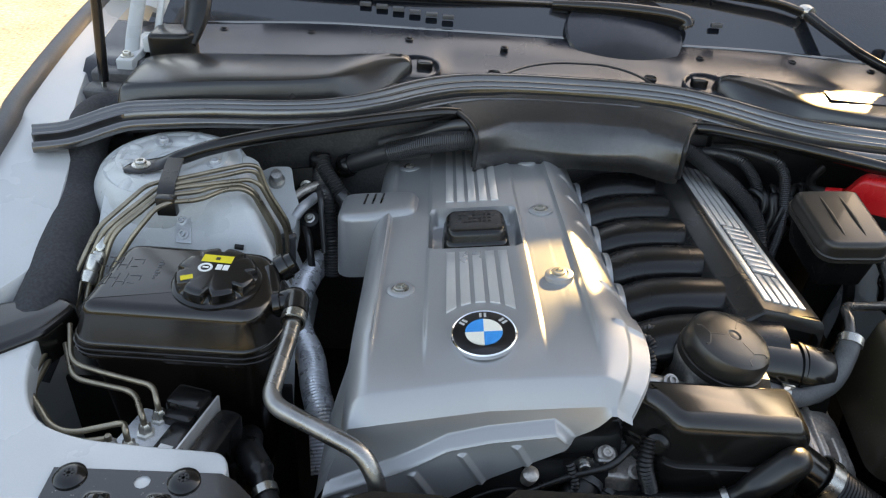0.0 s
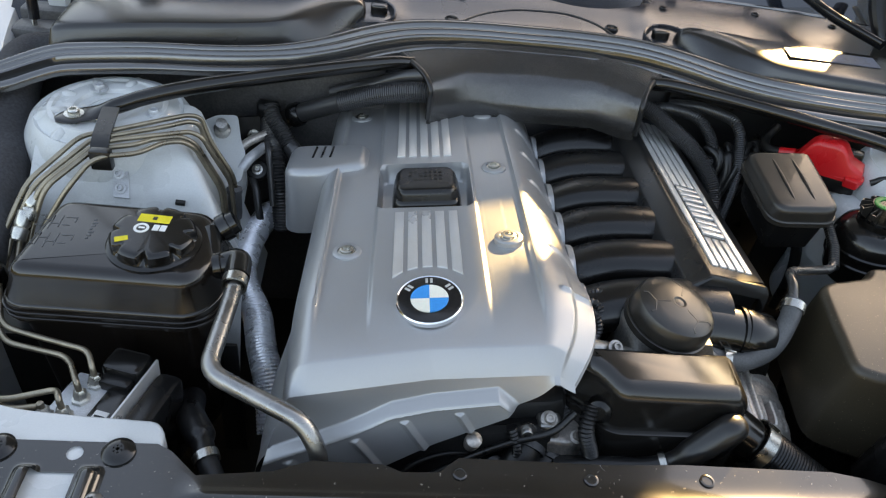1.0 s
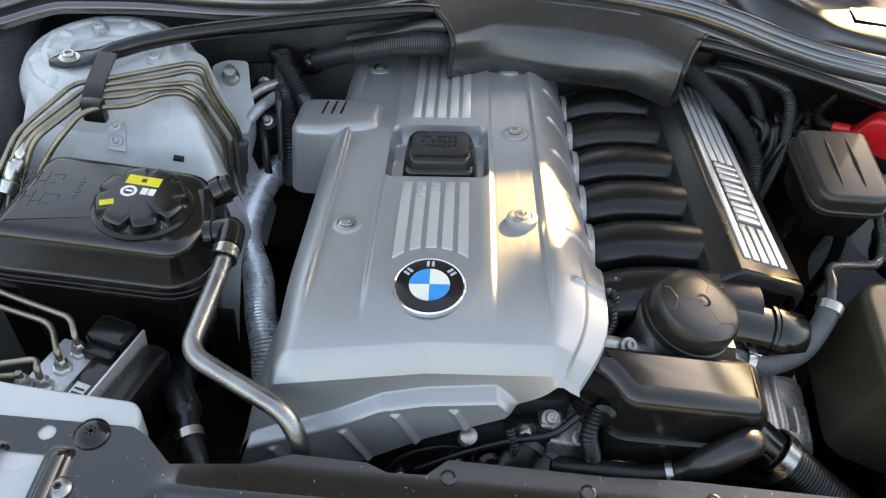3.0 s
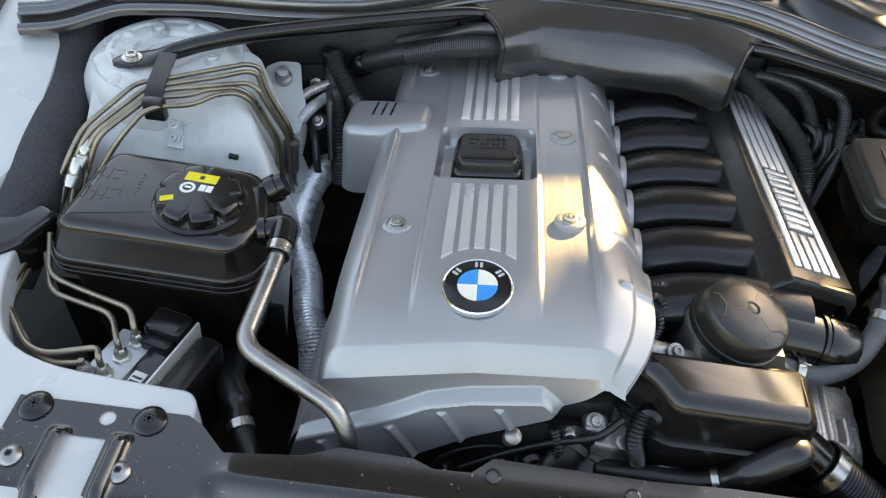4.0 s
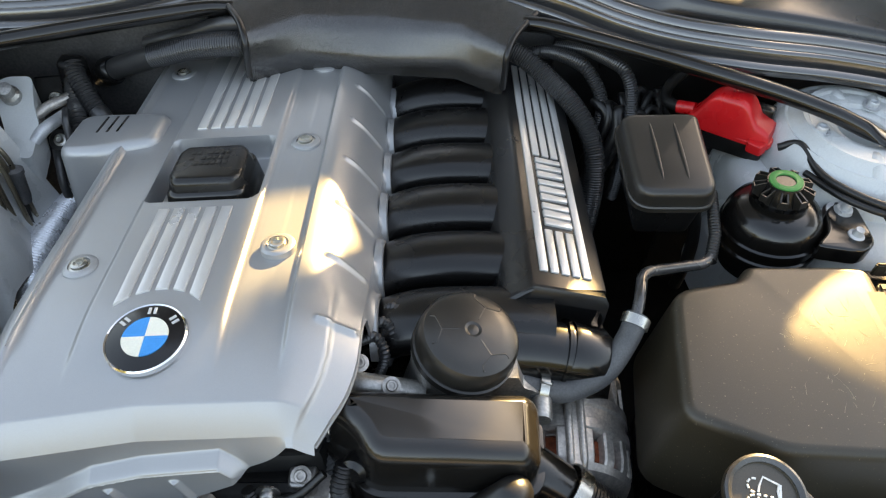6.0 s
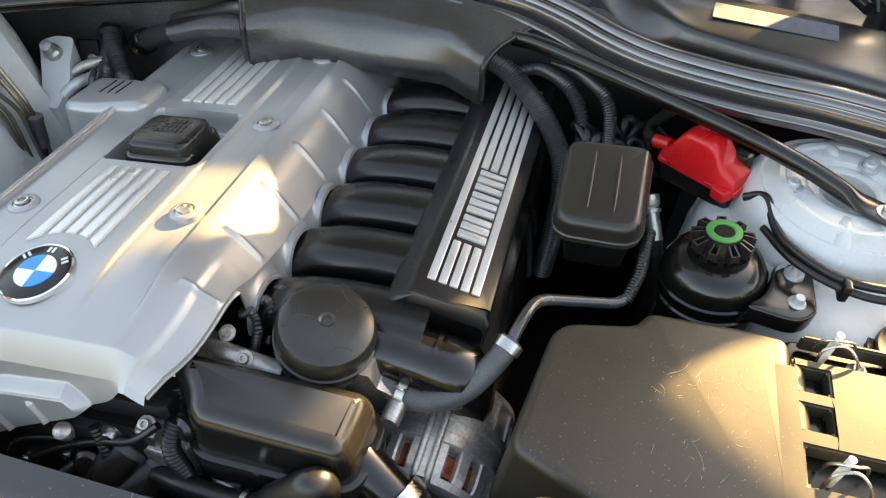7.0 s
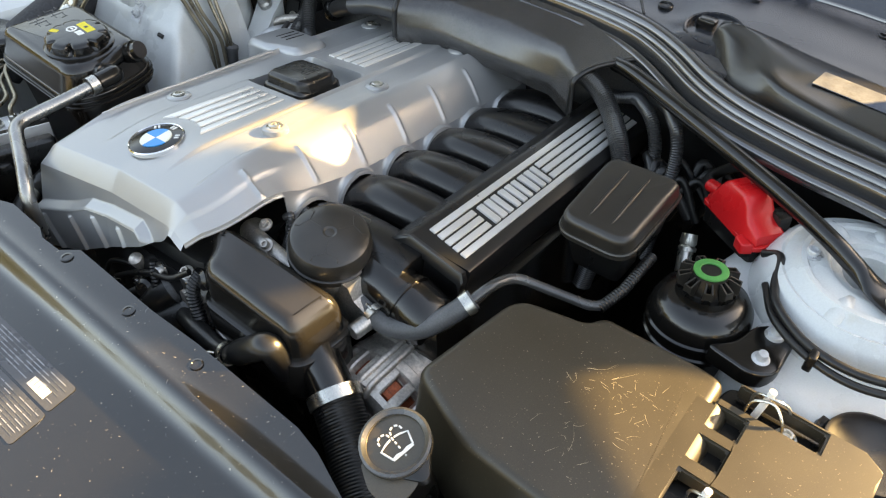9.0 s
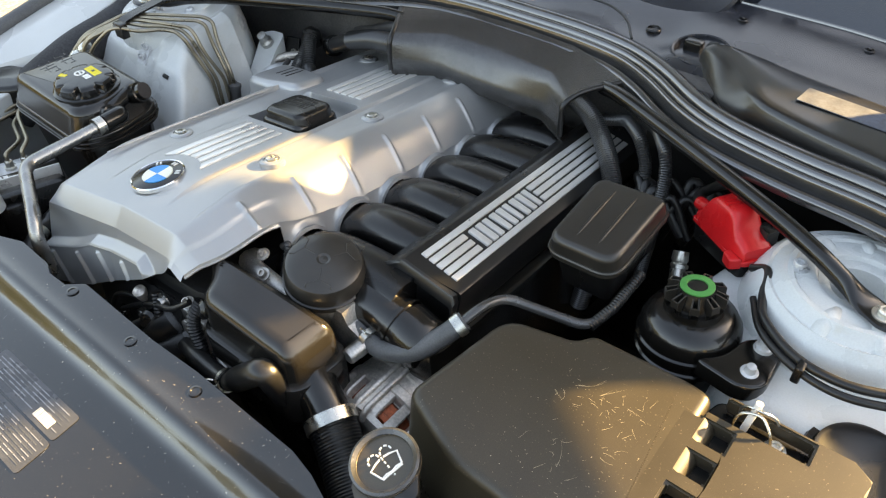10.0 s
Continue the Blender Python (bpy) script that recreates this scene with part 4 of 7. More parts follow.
# stripes, in two groups of five
for k in range(5):
    u0 = -0.0415 + 0.0172 * k
    for v0, v1 in ((0.050, 0.184), (0.350, 0.575)):
        va, vb = v0, v0
        if v0 < 0.1:
            va, vb = [0.004 + math.sqrt(max(0.0004, 0.0535 ** 2 - u * u)) for u in (u0, u0 + 0.0118)]
        bm = nb()
        pillow(bm, [(u0, va), (u0 + 0.0118, vb), (u0 + 0.0118, v1), (u0, v1)], 0.003, 0.0068, 0.0012, n=2)
        part("stripe", bm, SILVER_LIGHT, cover, "bright silver raised stripe")
# groove trim on the left shoulder
bm = nb()
tube(bm, [(-0.1235, -0.005, 0.0035), (-0.125, 0.1, 0.0055), (-0.1265, 0.30, 0.0055)], lambda t: 0.0008 + 0.0028 * t, 8)
part("edge_bead", bm, SILVER, cover)
# badge
BADGE = Matrix.Translation((0, 0, -0.0035)) @ Matrix.Rotation(radians(8.6), 4, "X")
bm = nb()
lathe(bm, [(0.0, 0.001), (0.0352, 0.001), (0.0352, 0.0052), (0.0335, 0.0060), (0.0, 0.0064)], (0, 0, 0.0), n=48)
bmesh.ops.transform(bm, matrix=BADGE, verts=bm.verts)
badge = part("badge", bm, GLOSS_BLACK, cover, "round black, blue and cream badge")
bm = nb()
lathe(bm, [(0.0350, 0.0), (0.0372, 0.0), (0.0372, 0.0052), (0.0360, 0.0066), (0.0348, 0.0058)], n=48)
bmesh.ops.transform(bm, matrix=BADGE, verts=bm.verts)
part("badge_rim", bm, CHROME, badge, "chrome rim")
for k, m in enumerate((CREAM, BLUE, CREAM, BLUE)):
    bm = nb()
    arc = [(0.0, 0.0)] + [(0.0208 * math.cos(radians(90 * k + a)), 0.0208 * math.sin(radians(90 * k + a))) for a in lin(0, 90, 13)]
    pillow(bm, arc, 0.005, 0.0076, 0.0004, n=1)
    bmesh.ops.transform(bm, matrix=BADGE, verts=bm.verts)
    part("quadrant", bm, m, badge)
for a in (38, 90, 142):
    c, s_ = math.cos(radians(a)), math.sin(radians(a))
    bm = nb()
    for o in (-0.0026, 0.0026):
        pillow(bm, [(c * 0.0283 + s_ * o + x * s_ + y * c, s_ * 0.0283 - c * o - x * c + y * s_) for x, y in ((-0.0014, 0.0034), (-0.0014, -0.0034), (0.0014, -0.0034), (0.0014, 0.0034))], 0.005, 0.0070, 0.0003, n=1)
    bmesh.ops.transform(bm, matrix=BADGE, verts=bm.verts)
    part("badge_bar", bm, SILVER_LIGHT, badge)
# cover bolts on their bosses
for u, v, h in ((-0.098, 0.101, 0.0), (0.099, 0.116, 0.004), (0.099, 0.315, 0.0), (0.098, 0.517, 0.0), (-0.104, 0.515, 0.0)):
    bm = nb()
    lathe(bm, [(0.0185, -0.004), (0.0175, h + 0.0015), (0.0150, h + 0.0035), (0.0112, h + 0.0036), (0.0108, h + 0.001), (0, h + 0.001)], (u, v, 0), n=28)
    boss = part("bolt_boss", bm, SILVER, cover)
    bm = nb()
    lathe(bm, [(0.0106, h), (0.0106, h + 0.0022), (0.0085, h + 0.0028), (0.0084, h + 0.0055), (0.0074, h + 0.0062), (0.0050, h + 0.0062), (0.0048, h + 0.0025), (0, h + 0.0025)], (u, v, 0), n=24)
    part("cover_bolt", bm, STEEL, boss, "bright socket bolt with a washer")

# oil filler cap in its pocket
cap = thing("oil_filler_cap", "black ribbed plastic oil filler cap in a recess", "filler cap", (0, 0.25, -0.026), ENG)
bm = nb()
pillow(bm, rounded(rect(-0.045, 0.208, 0.045, 0.296), 0.016, 5), -0.026, 0.006, 0.008, draft=0.004, n=4)
part("cap_skirt", bm, PLASTIC_SATIN, cap)
bm = nb()
pillow(bm, rounded([(-0.034, 0.214), (0.034, 0.214), (0.042, 0.228), (0.042, 0.276), (0.034, 0.290), (-0.034, 0.290), (-0.042, 0.276), (-0.042, 0.228)], 0.006, 3), 0.0, 0.020, 0.009, draft=0.003, n=5)
grip = part("cap_grip", bm, PLASTIC, cap)
for j in range(3):
    for k in range(7):
        if (j * 5 + k * 3) % 8 == 0:
            continue
        bm = nb()
        box(bm, -0.0235 + k * 0.0068, 0.245 + j * 0.011, 0.0195, -0.0185 + k * 0.0068, 0.2525 + j * 0.011, 0.0209, 0.0004)
        part("raised_mark", bm, PLASTIC, grip)

# intake manifold
intake = thing("intake_manifold", "black plastic intake manifold with six curved runners", "intake manifold", (0.28, 0.3, -0.25), INTAKE)
for rc in RUN:
    path = spline([(0.150, -0.150), (0.168, -0.122), (0.195, -0.100), (0.228, -0.088), (0.262, -0.085), (0.295, -0.086), (0.335, -0.090), (0.37, -0.096)], 6)
    rings = []
    for i, p in enumerate(path):
        t = (path[min(i + 1, len(path) - 1)] - path[max(i - 1, 0)]).normalized()
        nrm = Vector((-t.y, t.x))
        rings.append([(p.x + nrm.x * 0.025 * math.sin(a), rc + 0.0375 * math.copysign(abs(math.cos(a)) ** 0.8, math.cos(a)), p.y + nrm.y * 0.025 * math.sin(a)) for a in [2 * math.pi * k / 24 for k in range(24)]])
    bm = nb()
    skin(bm, rings)
    part("runner", bm, PLASTIC, intake, "curved black intake runner")
bm = nb()
box(bm, 0.16, 0.04, -0.30, 0.44, 0.60, -0.135, 0.02)
part("plenum", bm, PLASTIC_SATIN, intake)
bm = nb()
tube(bm, spline([(0.235, 0.060, -0.100), (0.30, 0.060, -0.104), (0.36, 0.060, -0.114), (0.405, 0.058, -0.128)], 6), 0.034, 28)
part("resonance_pipe", bm, PLASTIC_SATIN, intake, "satin black round pipe")
bm = nb()
lathe(bm, [(0.032, -0.002), (0.0365, -0.002), (0.0365, 0.002), (0.032, 0.002)], (0.380, 0.060, -0.119), (1, -0.05, -0.28), 32)
lathe(bm, [(0.0, 0), (0.035, 0), (0.0355, 0.004), (0.0355, 0.034), (0.030, 0.042), (0, 0.044)], (0.384, 0.060, -0.120), (1, -0.08, -0.34), 32)
part("pipe_end_cap", bm, PLASTIC_SATIN, intake)
# rail cover with bright stripes
RAIL = INTAKE @ Matrix.Translation((0.392, 0.335, -0.060)) @ Matrix.Rotation(radians(18.2), 4, "Y") @ Matrix.Rotation(radians(1.0), 4, "X")
rail = thing("rail_cover", "black plastic fuel rail cover with bright silver stripes", "rail cover", (0, 0, -0.05), RAIL)
bm = nb()
section = [(-0.0640, -0.095), (-0.0625, -0.027), (-0.0600, -0.0225), (-0.0445, -0.0065), (-0.041, -0.0035), (-0.037, -0.003), (0.041, -0.003), (0.0445, -0.0045), (0.0465, -0.009), (0.050, -0.060)]
skin(bm, [[(x, y + (0.010 * x / 0.05 if y < 0 else 0), z) for x, z in section] for y in (-0.234, 0.26)])
part("rail_body", bm, PLASTIC_MATT, rail, "black body with a sloping flank")
bm = nb()
ring = [(-0.078, -0.249, -0.042), (-0.0640, -0.250, -0.028), (-0.0415, -0.244, -0.0075), (-0.037, -0.243, -0.0055), (0.041, -0.240, -0.0055), (0.0475, -0.242, -0.013), (0.050, -0.244, -0.030)]
skin(bm, [ring, [(x, y + 0.003, z + 0.004) for x, y, z in ring], [(x, y + 0.012, z + 0.0015) for x, y, z in ring], [(x, y + 0.012, z - 0.014) for x, y, z in ring], [(x, y, z - 0.014) for x, y, z in ring], ring], closed=False, cap=False)
bmesh.ops.remove_doubles(bm, verts=bm.verts, dist=1e-6)
bmesh.ops.contextual_create(bm, geom=[e for e in bm.edges if e.is_boundary])
part("rail_lip", bm, PLASTIC_MATT, rail, "turned-up front lip")
for k in range(5):
    x0 = -0.0292 + 0.0123 * k
    runs = [(-0.214, 0.215)] if k in (0, 4) else [(-0.214 + 0.0, -0.146), (-0.004, 0.215)]
    for y0, y1 in runs:
        bm = nb()
        pillow(bm, rounded(rect(x0, y0, x0 + 0.0092, y1), 0.001, 2), -0.0035, -0.0008, 0.0008, n=2)
        part("stripe", bm, SILVER_LIGHT, rail, "bright silver stripe")
for k in range(3):
    y0 = -0.138 + 0.0445 * k
    for a, b in ((0.0, 0.011), (0.0145, 0.0255), (0.029, 0.0385)):
        bm = nb()
        pillow(bm, rounded([(-0.0155, y0 + a), (0.0180, y0 + a + (0.002 if k else 0)), (0.0180, y0 + b), (-0.0155, y0 + b)], 0.0015, 2), -0.0035, 0.0002, 0.001, n=2)
        part("emblem_bar", bm, SILVER_LIGHT, rail, "raised silver bar")

# oil filter housing
oil_axis = Vector((0.17, -0.07, 0.98)).normalized()
oil_top = Vector((0.111, 0.024, 0.845))
oil = thing("oil_filter_housing", "oil filter housing with a black domed screw cap", "oil filter", (0.07, 0.03, 0.70))
bm = nb()
lathe(bm, [(r * 0.93, h * 0.8) for r, h in [(0.0, -0.001), (0.006, -0.002), (0.009, -0.0005), (0.030, -0.0025), (0.0440, -0.0055), (0.0495, -0.0095), (0.0525, -0.016), (0.0540, -0.028), (0.0540, -0.037), (0.0515, -0.039), (0.0555, -0.041), (0.0555, -0.051), (0.048, -0.053), (0.0, -0.053)]], oil_top, oil_axis, 48)
fcap = part("screw_cap", bm, PLASTIC_DUSTY, oil, "dusty black domed cap with moulded ribs", smooth=24)
for a in (20, 140, 260):
    t = Matrix.Rotation(radians(a), 3, oil_axis) @ oil_axis.orthogonal().normalized()
    bm = nb()
    b_ = oil_axis.cross(t)
    at_ = lambda r, side, h: oil_top + t * r + b_ * side + oil_axis * h
    tube(bm, [at_(0.013, 0, -0.0014), at_(0.030, 0, -0.0030)], 0.0011, 6)
    for sd in (-1, 1):
        tube(bm, [at_(0.030, 0, -0.0030), at_(0.035, sd * 0.014, -0.0044), at_(0.040, sd * 0.015, -0.0052)], 0.0011, 6)
    part("moulded_rib", bm, PLASTIC_DUSTY, fcap)
bm = nb()
lathe(bm, [(0.0, -0.040), (0.0470, -0.040), (0.0495, -0.045), (0.0490, -0.054), (0.0455, -0.066), (0.044, -0.09), (0.044, -0.18), (0, -0.18)], oil_top, oil_axis, 32)
part("filter_body", bm, ALU, oil, "cast aluminium body")
bm = nb()
arm = [(0.105, 0.800), (0.158, 0.800), (0.166, 0.782), (0.186, 0.772), (0.192, 0.752), (0.182, 0.735), (0.105, 0.735)]
skin(bm, [[(x, y, z) for x, z in arm] for y in (0.000, 0.006, 0.030)])
part("bracket_arm", bm, ALU, oil, "cast aluminium bracket arm")
bm = nb()
lathe(bm, [(0.0, -0.014), (0.009, -0.014), (0.0105, -0.011), (0.0105, 0.012), (0, 0.012)], (0.186, -0.010, 0.762), (0.1, 1, 0), 16)
part("bracket_boss", bm, ALU, oil)
bm = nb()
tube(bm, spline([(0.065, -0.005, 0.775), (0.02, -0.008, 0.79), (-0.015, 0.0, 0.785), (-0.03, 0.02, 0.77)], 5), 0.013, 12)
part("oil_channel", bm, ALU, oil)
bolt(oil, (0.036, -0.014, 0.803), 0.0055, ALU_DIRTY, (0.1, -0.5, 0.85))
bolt(oil, (0.005, 0.012, 0.800), 0.0055, ALU_DIRTY, (0.0, -0.4, 0.9))
for i, (u, v) in enumerate(((0.200, 0.055), (0.192, 0.035), (0.21, 0.075))):
    bm = nb()
    tube(bm, spline([(u, v, -0.11), (u + 0.01, v + 0.004, -0.08), (u + 0.002, v + 0.015, -0.065), (u - 0.015, v + 0.02, -0.075)], 6), 0.005, 10, 0.0008, 0.004)
    solo("wiring_conduit", bm, CONDUIT, "short ribbed black wiring conduit by the engine cover", "cable", ENG, "engine cables")

# ---- front of the engine ----
fbox = thing("front_housing", "satin black plastic housing in front of the engine", "housing", (0.09, -0.06, 0.70))
fout = rounded([(0.020, -0.097), (0.172, -0.097), (0.176, -0.022), (-0.008, -0.028), (-0.022, -0.050), (0.002, -0.066)], [0.016, 0.020, 0.018, 0.014, 0.014, 0.02], 6)
bm = nb()
pillow(bm, fout, 0.72, 0.824, 0.0190, draft=0.006, n=10, top=lambda x, y: -0.03 * (x - 0.09) - 0.55 * max(0.0, x - 0.152))
part("housing_lid", bm, ENGINE_BOX, fbox, "satin black lid")
bm = nb()
pillow(bm, inset(fout, -0.009), 0.705, 0.765, 0.002, n=2)
part("housing_flange", bm, ENGINE_BOX, fbox, "flange along the lid's edge")
bm = nb()
pillow(bm, rounded(rect(0.0, -0.085, 0.17, -0.02), 0.015), 0.58, 0.71, 0.006)
part("housing_base", bm, PLASTIC, fbox)
bm = nb()
lathe(bm, [(0.0, 0), (0.011, 0), (0.013, 0.006), (0.013, 0.02), (0.008, 0.024), (0.0, 0.024)], (0.012, -0.074, 0.778), (-0.3, -0.8, 0.3), 16)
part("moulded_step", bm, PLASTIC, fbox)
elbow_pipe = thing("breather_pipe", "black plastic elbow pipe with a spring clip below the housing", "pipe", (0.12, -0.11, 0.75))
bm = nb()
tube(bm, filleted([(0.148, -0.096, 0.735), (0.149, -0.113, 0.801), (0.100, -0.126, 0.756), (0.085, -0.126, 0.742)], 0.018, 7), lambda t: 0.0155 - 0.004 * smooth01(0.5, 1, t), 18)
part("elbow", bm, PLASTIC_MATT, elbow_pipe)
bm = nb()
tube(bm, spline([(0.088, -0.126, 0.744), (0.06, -0.125, 0.733), (0.01, -0.12, 0.725), (-0.03, -0.11, 0.71)], 6), 0.012, 14)
part("hose_run", bm, RUBBER, elbow_pipe, "black rubber hose")
bm = nb()
clamp_band(bm, (0.082, -0.1262, 0.7415), (1, 0, 0.5), 0.0125, 0.007)
tube(bm, filleted([(0.080, -0.139, 0.742), (0.074, -0.150, 0.748), (0.070, -0.146, 0.756), (0.076, -0.14, 0.752)], 0.004, 3), 0.0012, 6)
part("spring_clip", bm, STEEL, elbow_pipe, "bright spring clip")

# radiator hose, ribbed, at the front
rad_hose = thing("radiator_hose", "thick black radiator hose with a bright clamp", "hose", (0.22, -0.10, 0.68), group="cooling hoses")
hl = spline([(0.145, -0.055, 0.755), (0.175, -0.068, 0.742), (0.210, -0.083, 0.723), (0.26, -0.110, 0.700), (0.32, -0.150, 0.68), (0.40, -0.21, 0.66)], 10)
bm = nb()
tube(bm, hl[:22], 0.026, 24)
part("hose_end", bm, PLASTIC_SATIN, rad_hose)
bm = nb()
tube(bm, hl[20:], 0.029, 24, 0.0005, 0.004)
part("ribbed_hose", bm, RUBBER, rad_hose, "finely ribbed black hose")
bm = nb()
clamp_band(bm, (0.210, -0.083, 0.723), hl[24] - hl[18], 0.0298, 0.015)
part("hose_clamp", bm, STEEL, rad_hose, "bright band clamp")

# alternator
alt = thing("alternator", "grey cast alternator with copper windings showing", "alternator", (0.225, 0.05, 0.58))
ax = Vector((0.05, 1, 0.06)).normalized()
ac = Vector((0.222, -0.048, 0.646))
bm = nb()
lathe(bm, [(0.0, -0.004), (0.030, -0.006), (0.036, 0.0), (0.060, 0.002), (0.063, 0.006), (0.063, 0.041), (0.075, 0.042), (0.079, 0.045), (0.079, 0.056), (0.076, 0.058), (0.076, 0.070), (0.079, 0.072), (0.079, 0.083), (0.074, 0.086), (0.073, 0.118), (0.077, 0.120), (0.077, 0.126), (0.060, 0.134), (0.0, 0.134)], ac, ax, 64)
part("alternator_body", bm, ALU_DIRTY, alt, "grey cast housing", smooth=35)
bm = nb()
lathe(bm, [(0.0625, 0.010), (0.0665, 0.014), (0.0670, 0.036), (0.0625, 0.040)], ac, ax, 48)
winding = part("winding", bm, COPPER, alt, "red copper winding")


def round_axis(deg):
    """Directions out from the alternator's axis and along its rim, from upright towards the right."""
    up = (Vector((0, 0, 1)) - ax * ax.z).normalized()
    rt = ax.cross(up).normalized()
    rt = rt if rt.x > 0 else -rt
    a = radians(deg)
    return up * math.cos(a) + rt * math.sin(a), rt * math.cos(a) - up * math.sin(a)


for k in range(18):
    t, side = round_axis(12 + 20 * k)
    bm = nb()
    ring = [ac + t * r + ax * h for r, h in ((0.040, -0.003), (0.062, -0.001), (0.0715, 0.004), (0.0765, 0.013), (0.0775, 0.022), (0.0775, 0.043))]
    skin(bm, [[p - side * 0.0060 - t * 0.012, p - side * 0.0068 - t * 0.002, p - side * 0.0050, p + side * 0.0050, p + side * 0.0068 - t * 0.002, p + side * 0.0060 - t * 0.012] for p in ring])
    part("vent_bar", bm, ALU_DIRTY, alt)
    bm = nb()
    ring = [ac + t * 0.0765 + ax * h for h in (0.086, 0.119)]
    skin(bm, [[p - side * 0.0022 - t * 0.006, p - side * 0.0014, p + side * 0.0014, p + side * 0.0022 - t * 0.006] for p in ring])
    part("casing_fin", bm, ALU_DIRTY, alt)
bm = nb()
lathe(bm, [(0.056, -0.004), (0.062, -0.004), (0.0715, 0.001), (0.075, 0.008), (0.069, 0.010), (0.060, 0.004), (0.056, -0.004)], ac, ax, 56)
part("front_rim", bm, ALU_DIRTY, alt, smooth=35)
for a in (2, 122, 242):
    t, side = round_axis(a)
    bm = nb()
    for sd in (-0.0068, 0.0068):
        tube(bm, filleted([ac + t * 0.066 + side * sd - ax * 0.003, ac + t * 0.079 + side * sd + ax * 0.006, ac + t * 0.080 + side * sd + ax * 0.088], 0.006, 4), 0.0042, 10)
    skin(bm, [[ac + t * r + side * sd + ax * h for r, sd in ((0.070, -0.007), (0.079, -0.007), (0.079, 0.007), (0.070, 0.007))] for h in (0.002, 0.088)])
    part("lug", bm, ALU_DIRTY, alt, "cast lug along the housing")
bm = nb()
lathe(bm, [(0.0, -0.040), (0.012, -0.040), (0.016, -0.036), (0.028, -0.036)] + [(0.030 - 0.002 * (k % 2), -0.034 + 0.003 * k) for k in range(8)] + [(0.020, -0.010), (0.020, 0.0), (0.0, 0.0)], ac, ax, 40)
part("pulley", bm, PIPE_DARK, alt, "grooved belt pulley", smooth=25)
t, side = round_axis(-24)
bolt(alt, ac + t * 0.080 - ax * 0.004, 0.0065, STEEL, -ax)

# coolant hose to the rail's side, with its steel pipe
vent = thing("coolant_hose", "grey rubber hose clamped to a thin steel pipe", "hose", (0.24, 0.03, 0.75), group="cooling hoses")
hl = spline([(0.165, 0.014, 0.770), (0.188, 0.010, 0.765), (0.215, 0.009, 0.766), (0.250, 0.023, 0.777), (0.274, 0.050, 0.798), (0.286, 0.072, 0.811)], 8)
bm = nb()
tube(bm, hl, 0.0122, 20)
part("hose", bm, HOSE_GREY, vent, "grey rubber hose")
bm = nb()
clamp_band(bm, (0.283, 0.066, 0.807), hl[-1] - hl[-6], 0.0127, 0.011)
part("hose_clamp", bm, STEEL, vent, "bright clamp")
bm = nb()
clamp_band(bm, (0.188, 0.0105, 0.766), hl[10] - hl[6], 0.0127, 0.009)
tube(bm, filleted([(0.186, 0.010, 0.778), (0.182, 0.004, 0.788), (0.192, 0.0, 0.790), (0.195, 0.008, 0.779)], 0.004, 3), 0.0014, 6)
part("spring_clip", bm, STEEL, vent, "bright spring clip")
bm = nb()
tube(bm, filleted([(0.284, 0.068, 0.808), (0.292, 0.095, 0.818), (0.302, 0.130, 0.812), (0.35, 0.152, 0.797), (0.396, 0.168, 0.788), (0.408, 0.205, 0.800), (0.412, 0.26, 0.815)], 0.025, 6), 0.0063, 14)
part("steel_pipe", bm, PIPE_DARK, vent, "thin dark coated pipe")
bm = nb()
tube(bm, [(0.396, 0.170, 0.789), (0.407, 0.203, 0.7995), (0.412, 0.26, 0.8155)], 0.0069, 12, 0.0005, 0.004)
part("pipe_sleeve", bm, RUBBER, vent)

# ---- right side: relay box, terminal, reservoir, airbox, washer filler ----
RB = Matrix.Translation((0.3475, 0.276, 0.863)) @ Matrix.Rotation(radians(5.5), 4, "X") @ Matrix.Rotation(radians(-4.5), 4, "Y")
relay = thing("fuse_box", "black plastic relay box with two grooves in its lid", "relay box", (0, 0, -0.09), RB)
bm = nb()
ro = rounded([(-0.045, -0.066), (0.047, -0.068), (0.050, 0.060), (0.040, 0.066), (-0.047, 0.066)], [0.022, 0.024, 0.026, 0.024, 0.020], 6)
pillow(bm, ro, -0.030, 0.0, 0.009, draft=0.003, n=6)
lid = part("box_lid", bm, PLASTIC_DUSTY, relay, "dusty matt black lid")
for c in (-0.013, 0.016):
    bm = nb()
    tube(bm, [(c, y, -0.0004 + h) for y, h in ((-0.052, -0.001), (-0.035, 0.0), (0.0, 0.0006), (0.035, 0.0), (0.054, -0.001))], lambda t: 0.0006 + 0.0020 * math.sin(math.pi * t), 10)
    part("lid_ridge", bm, PLASTIC_DUSTY, lid)
bm = nb()
pillow(bm, inset(ro, 0.005), -0.085, -0.028, 0.003, draft=-0.008)
part("box_body", bm, PLASTIC, relay)
bm = nb()
tube(bm, ([Vector((x, y, -0.022)) for x, y in inset(ro, -0.0025)] + [Vector((*inset(ro, -0.0025)[0], -0.022))]), 0.0022, 6)
part("lid_bead", bm, PLASTIC_DUSTY, lid)

TM = Matrix.Translation((0.468, 0.388, 0.820)) @ Matrix.Rotation(math.atan2(-0.079, 0.117), 4, "Z") @ Matrix.Rotation(radians(-6), 4, "Y") @ Matrix.Scale(0.84, 4)
term = thing("jump_terminal", "bright red plastic cap over the positive terminal", "terminal cap", (0, 0, -0.02), TM)
bm = nb()
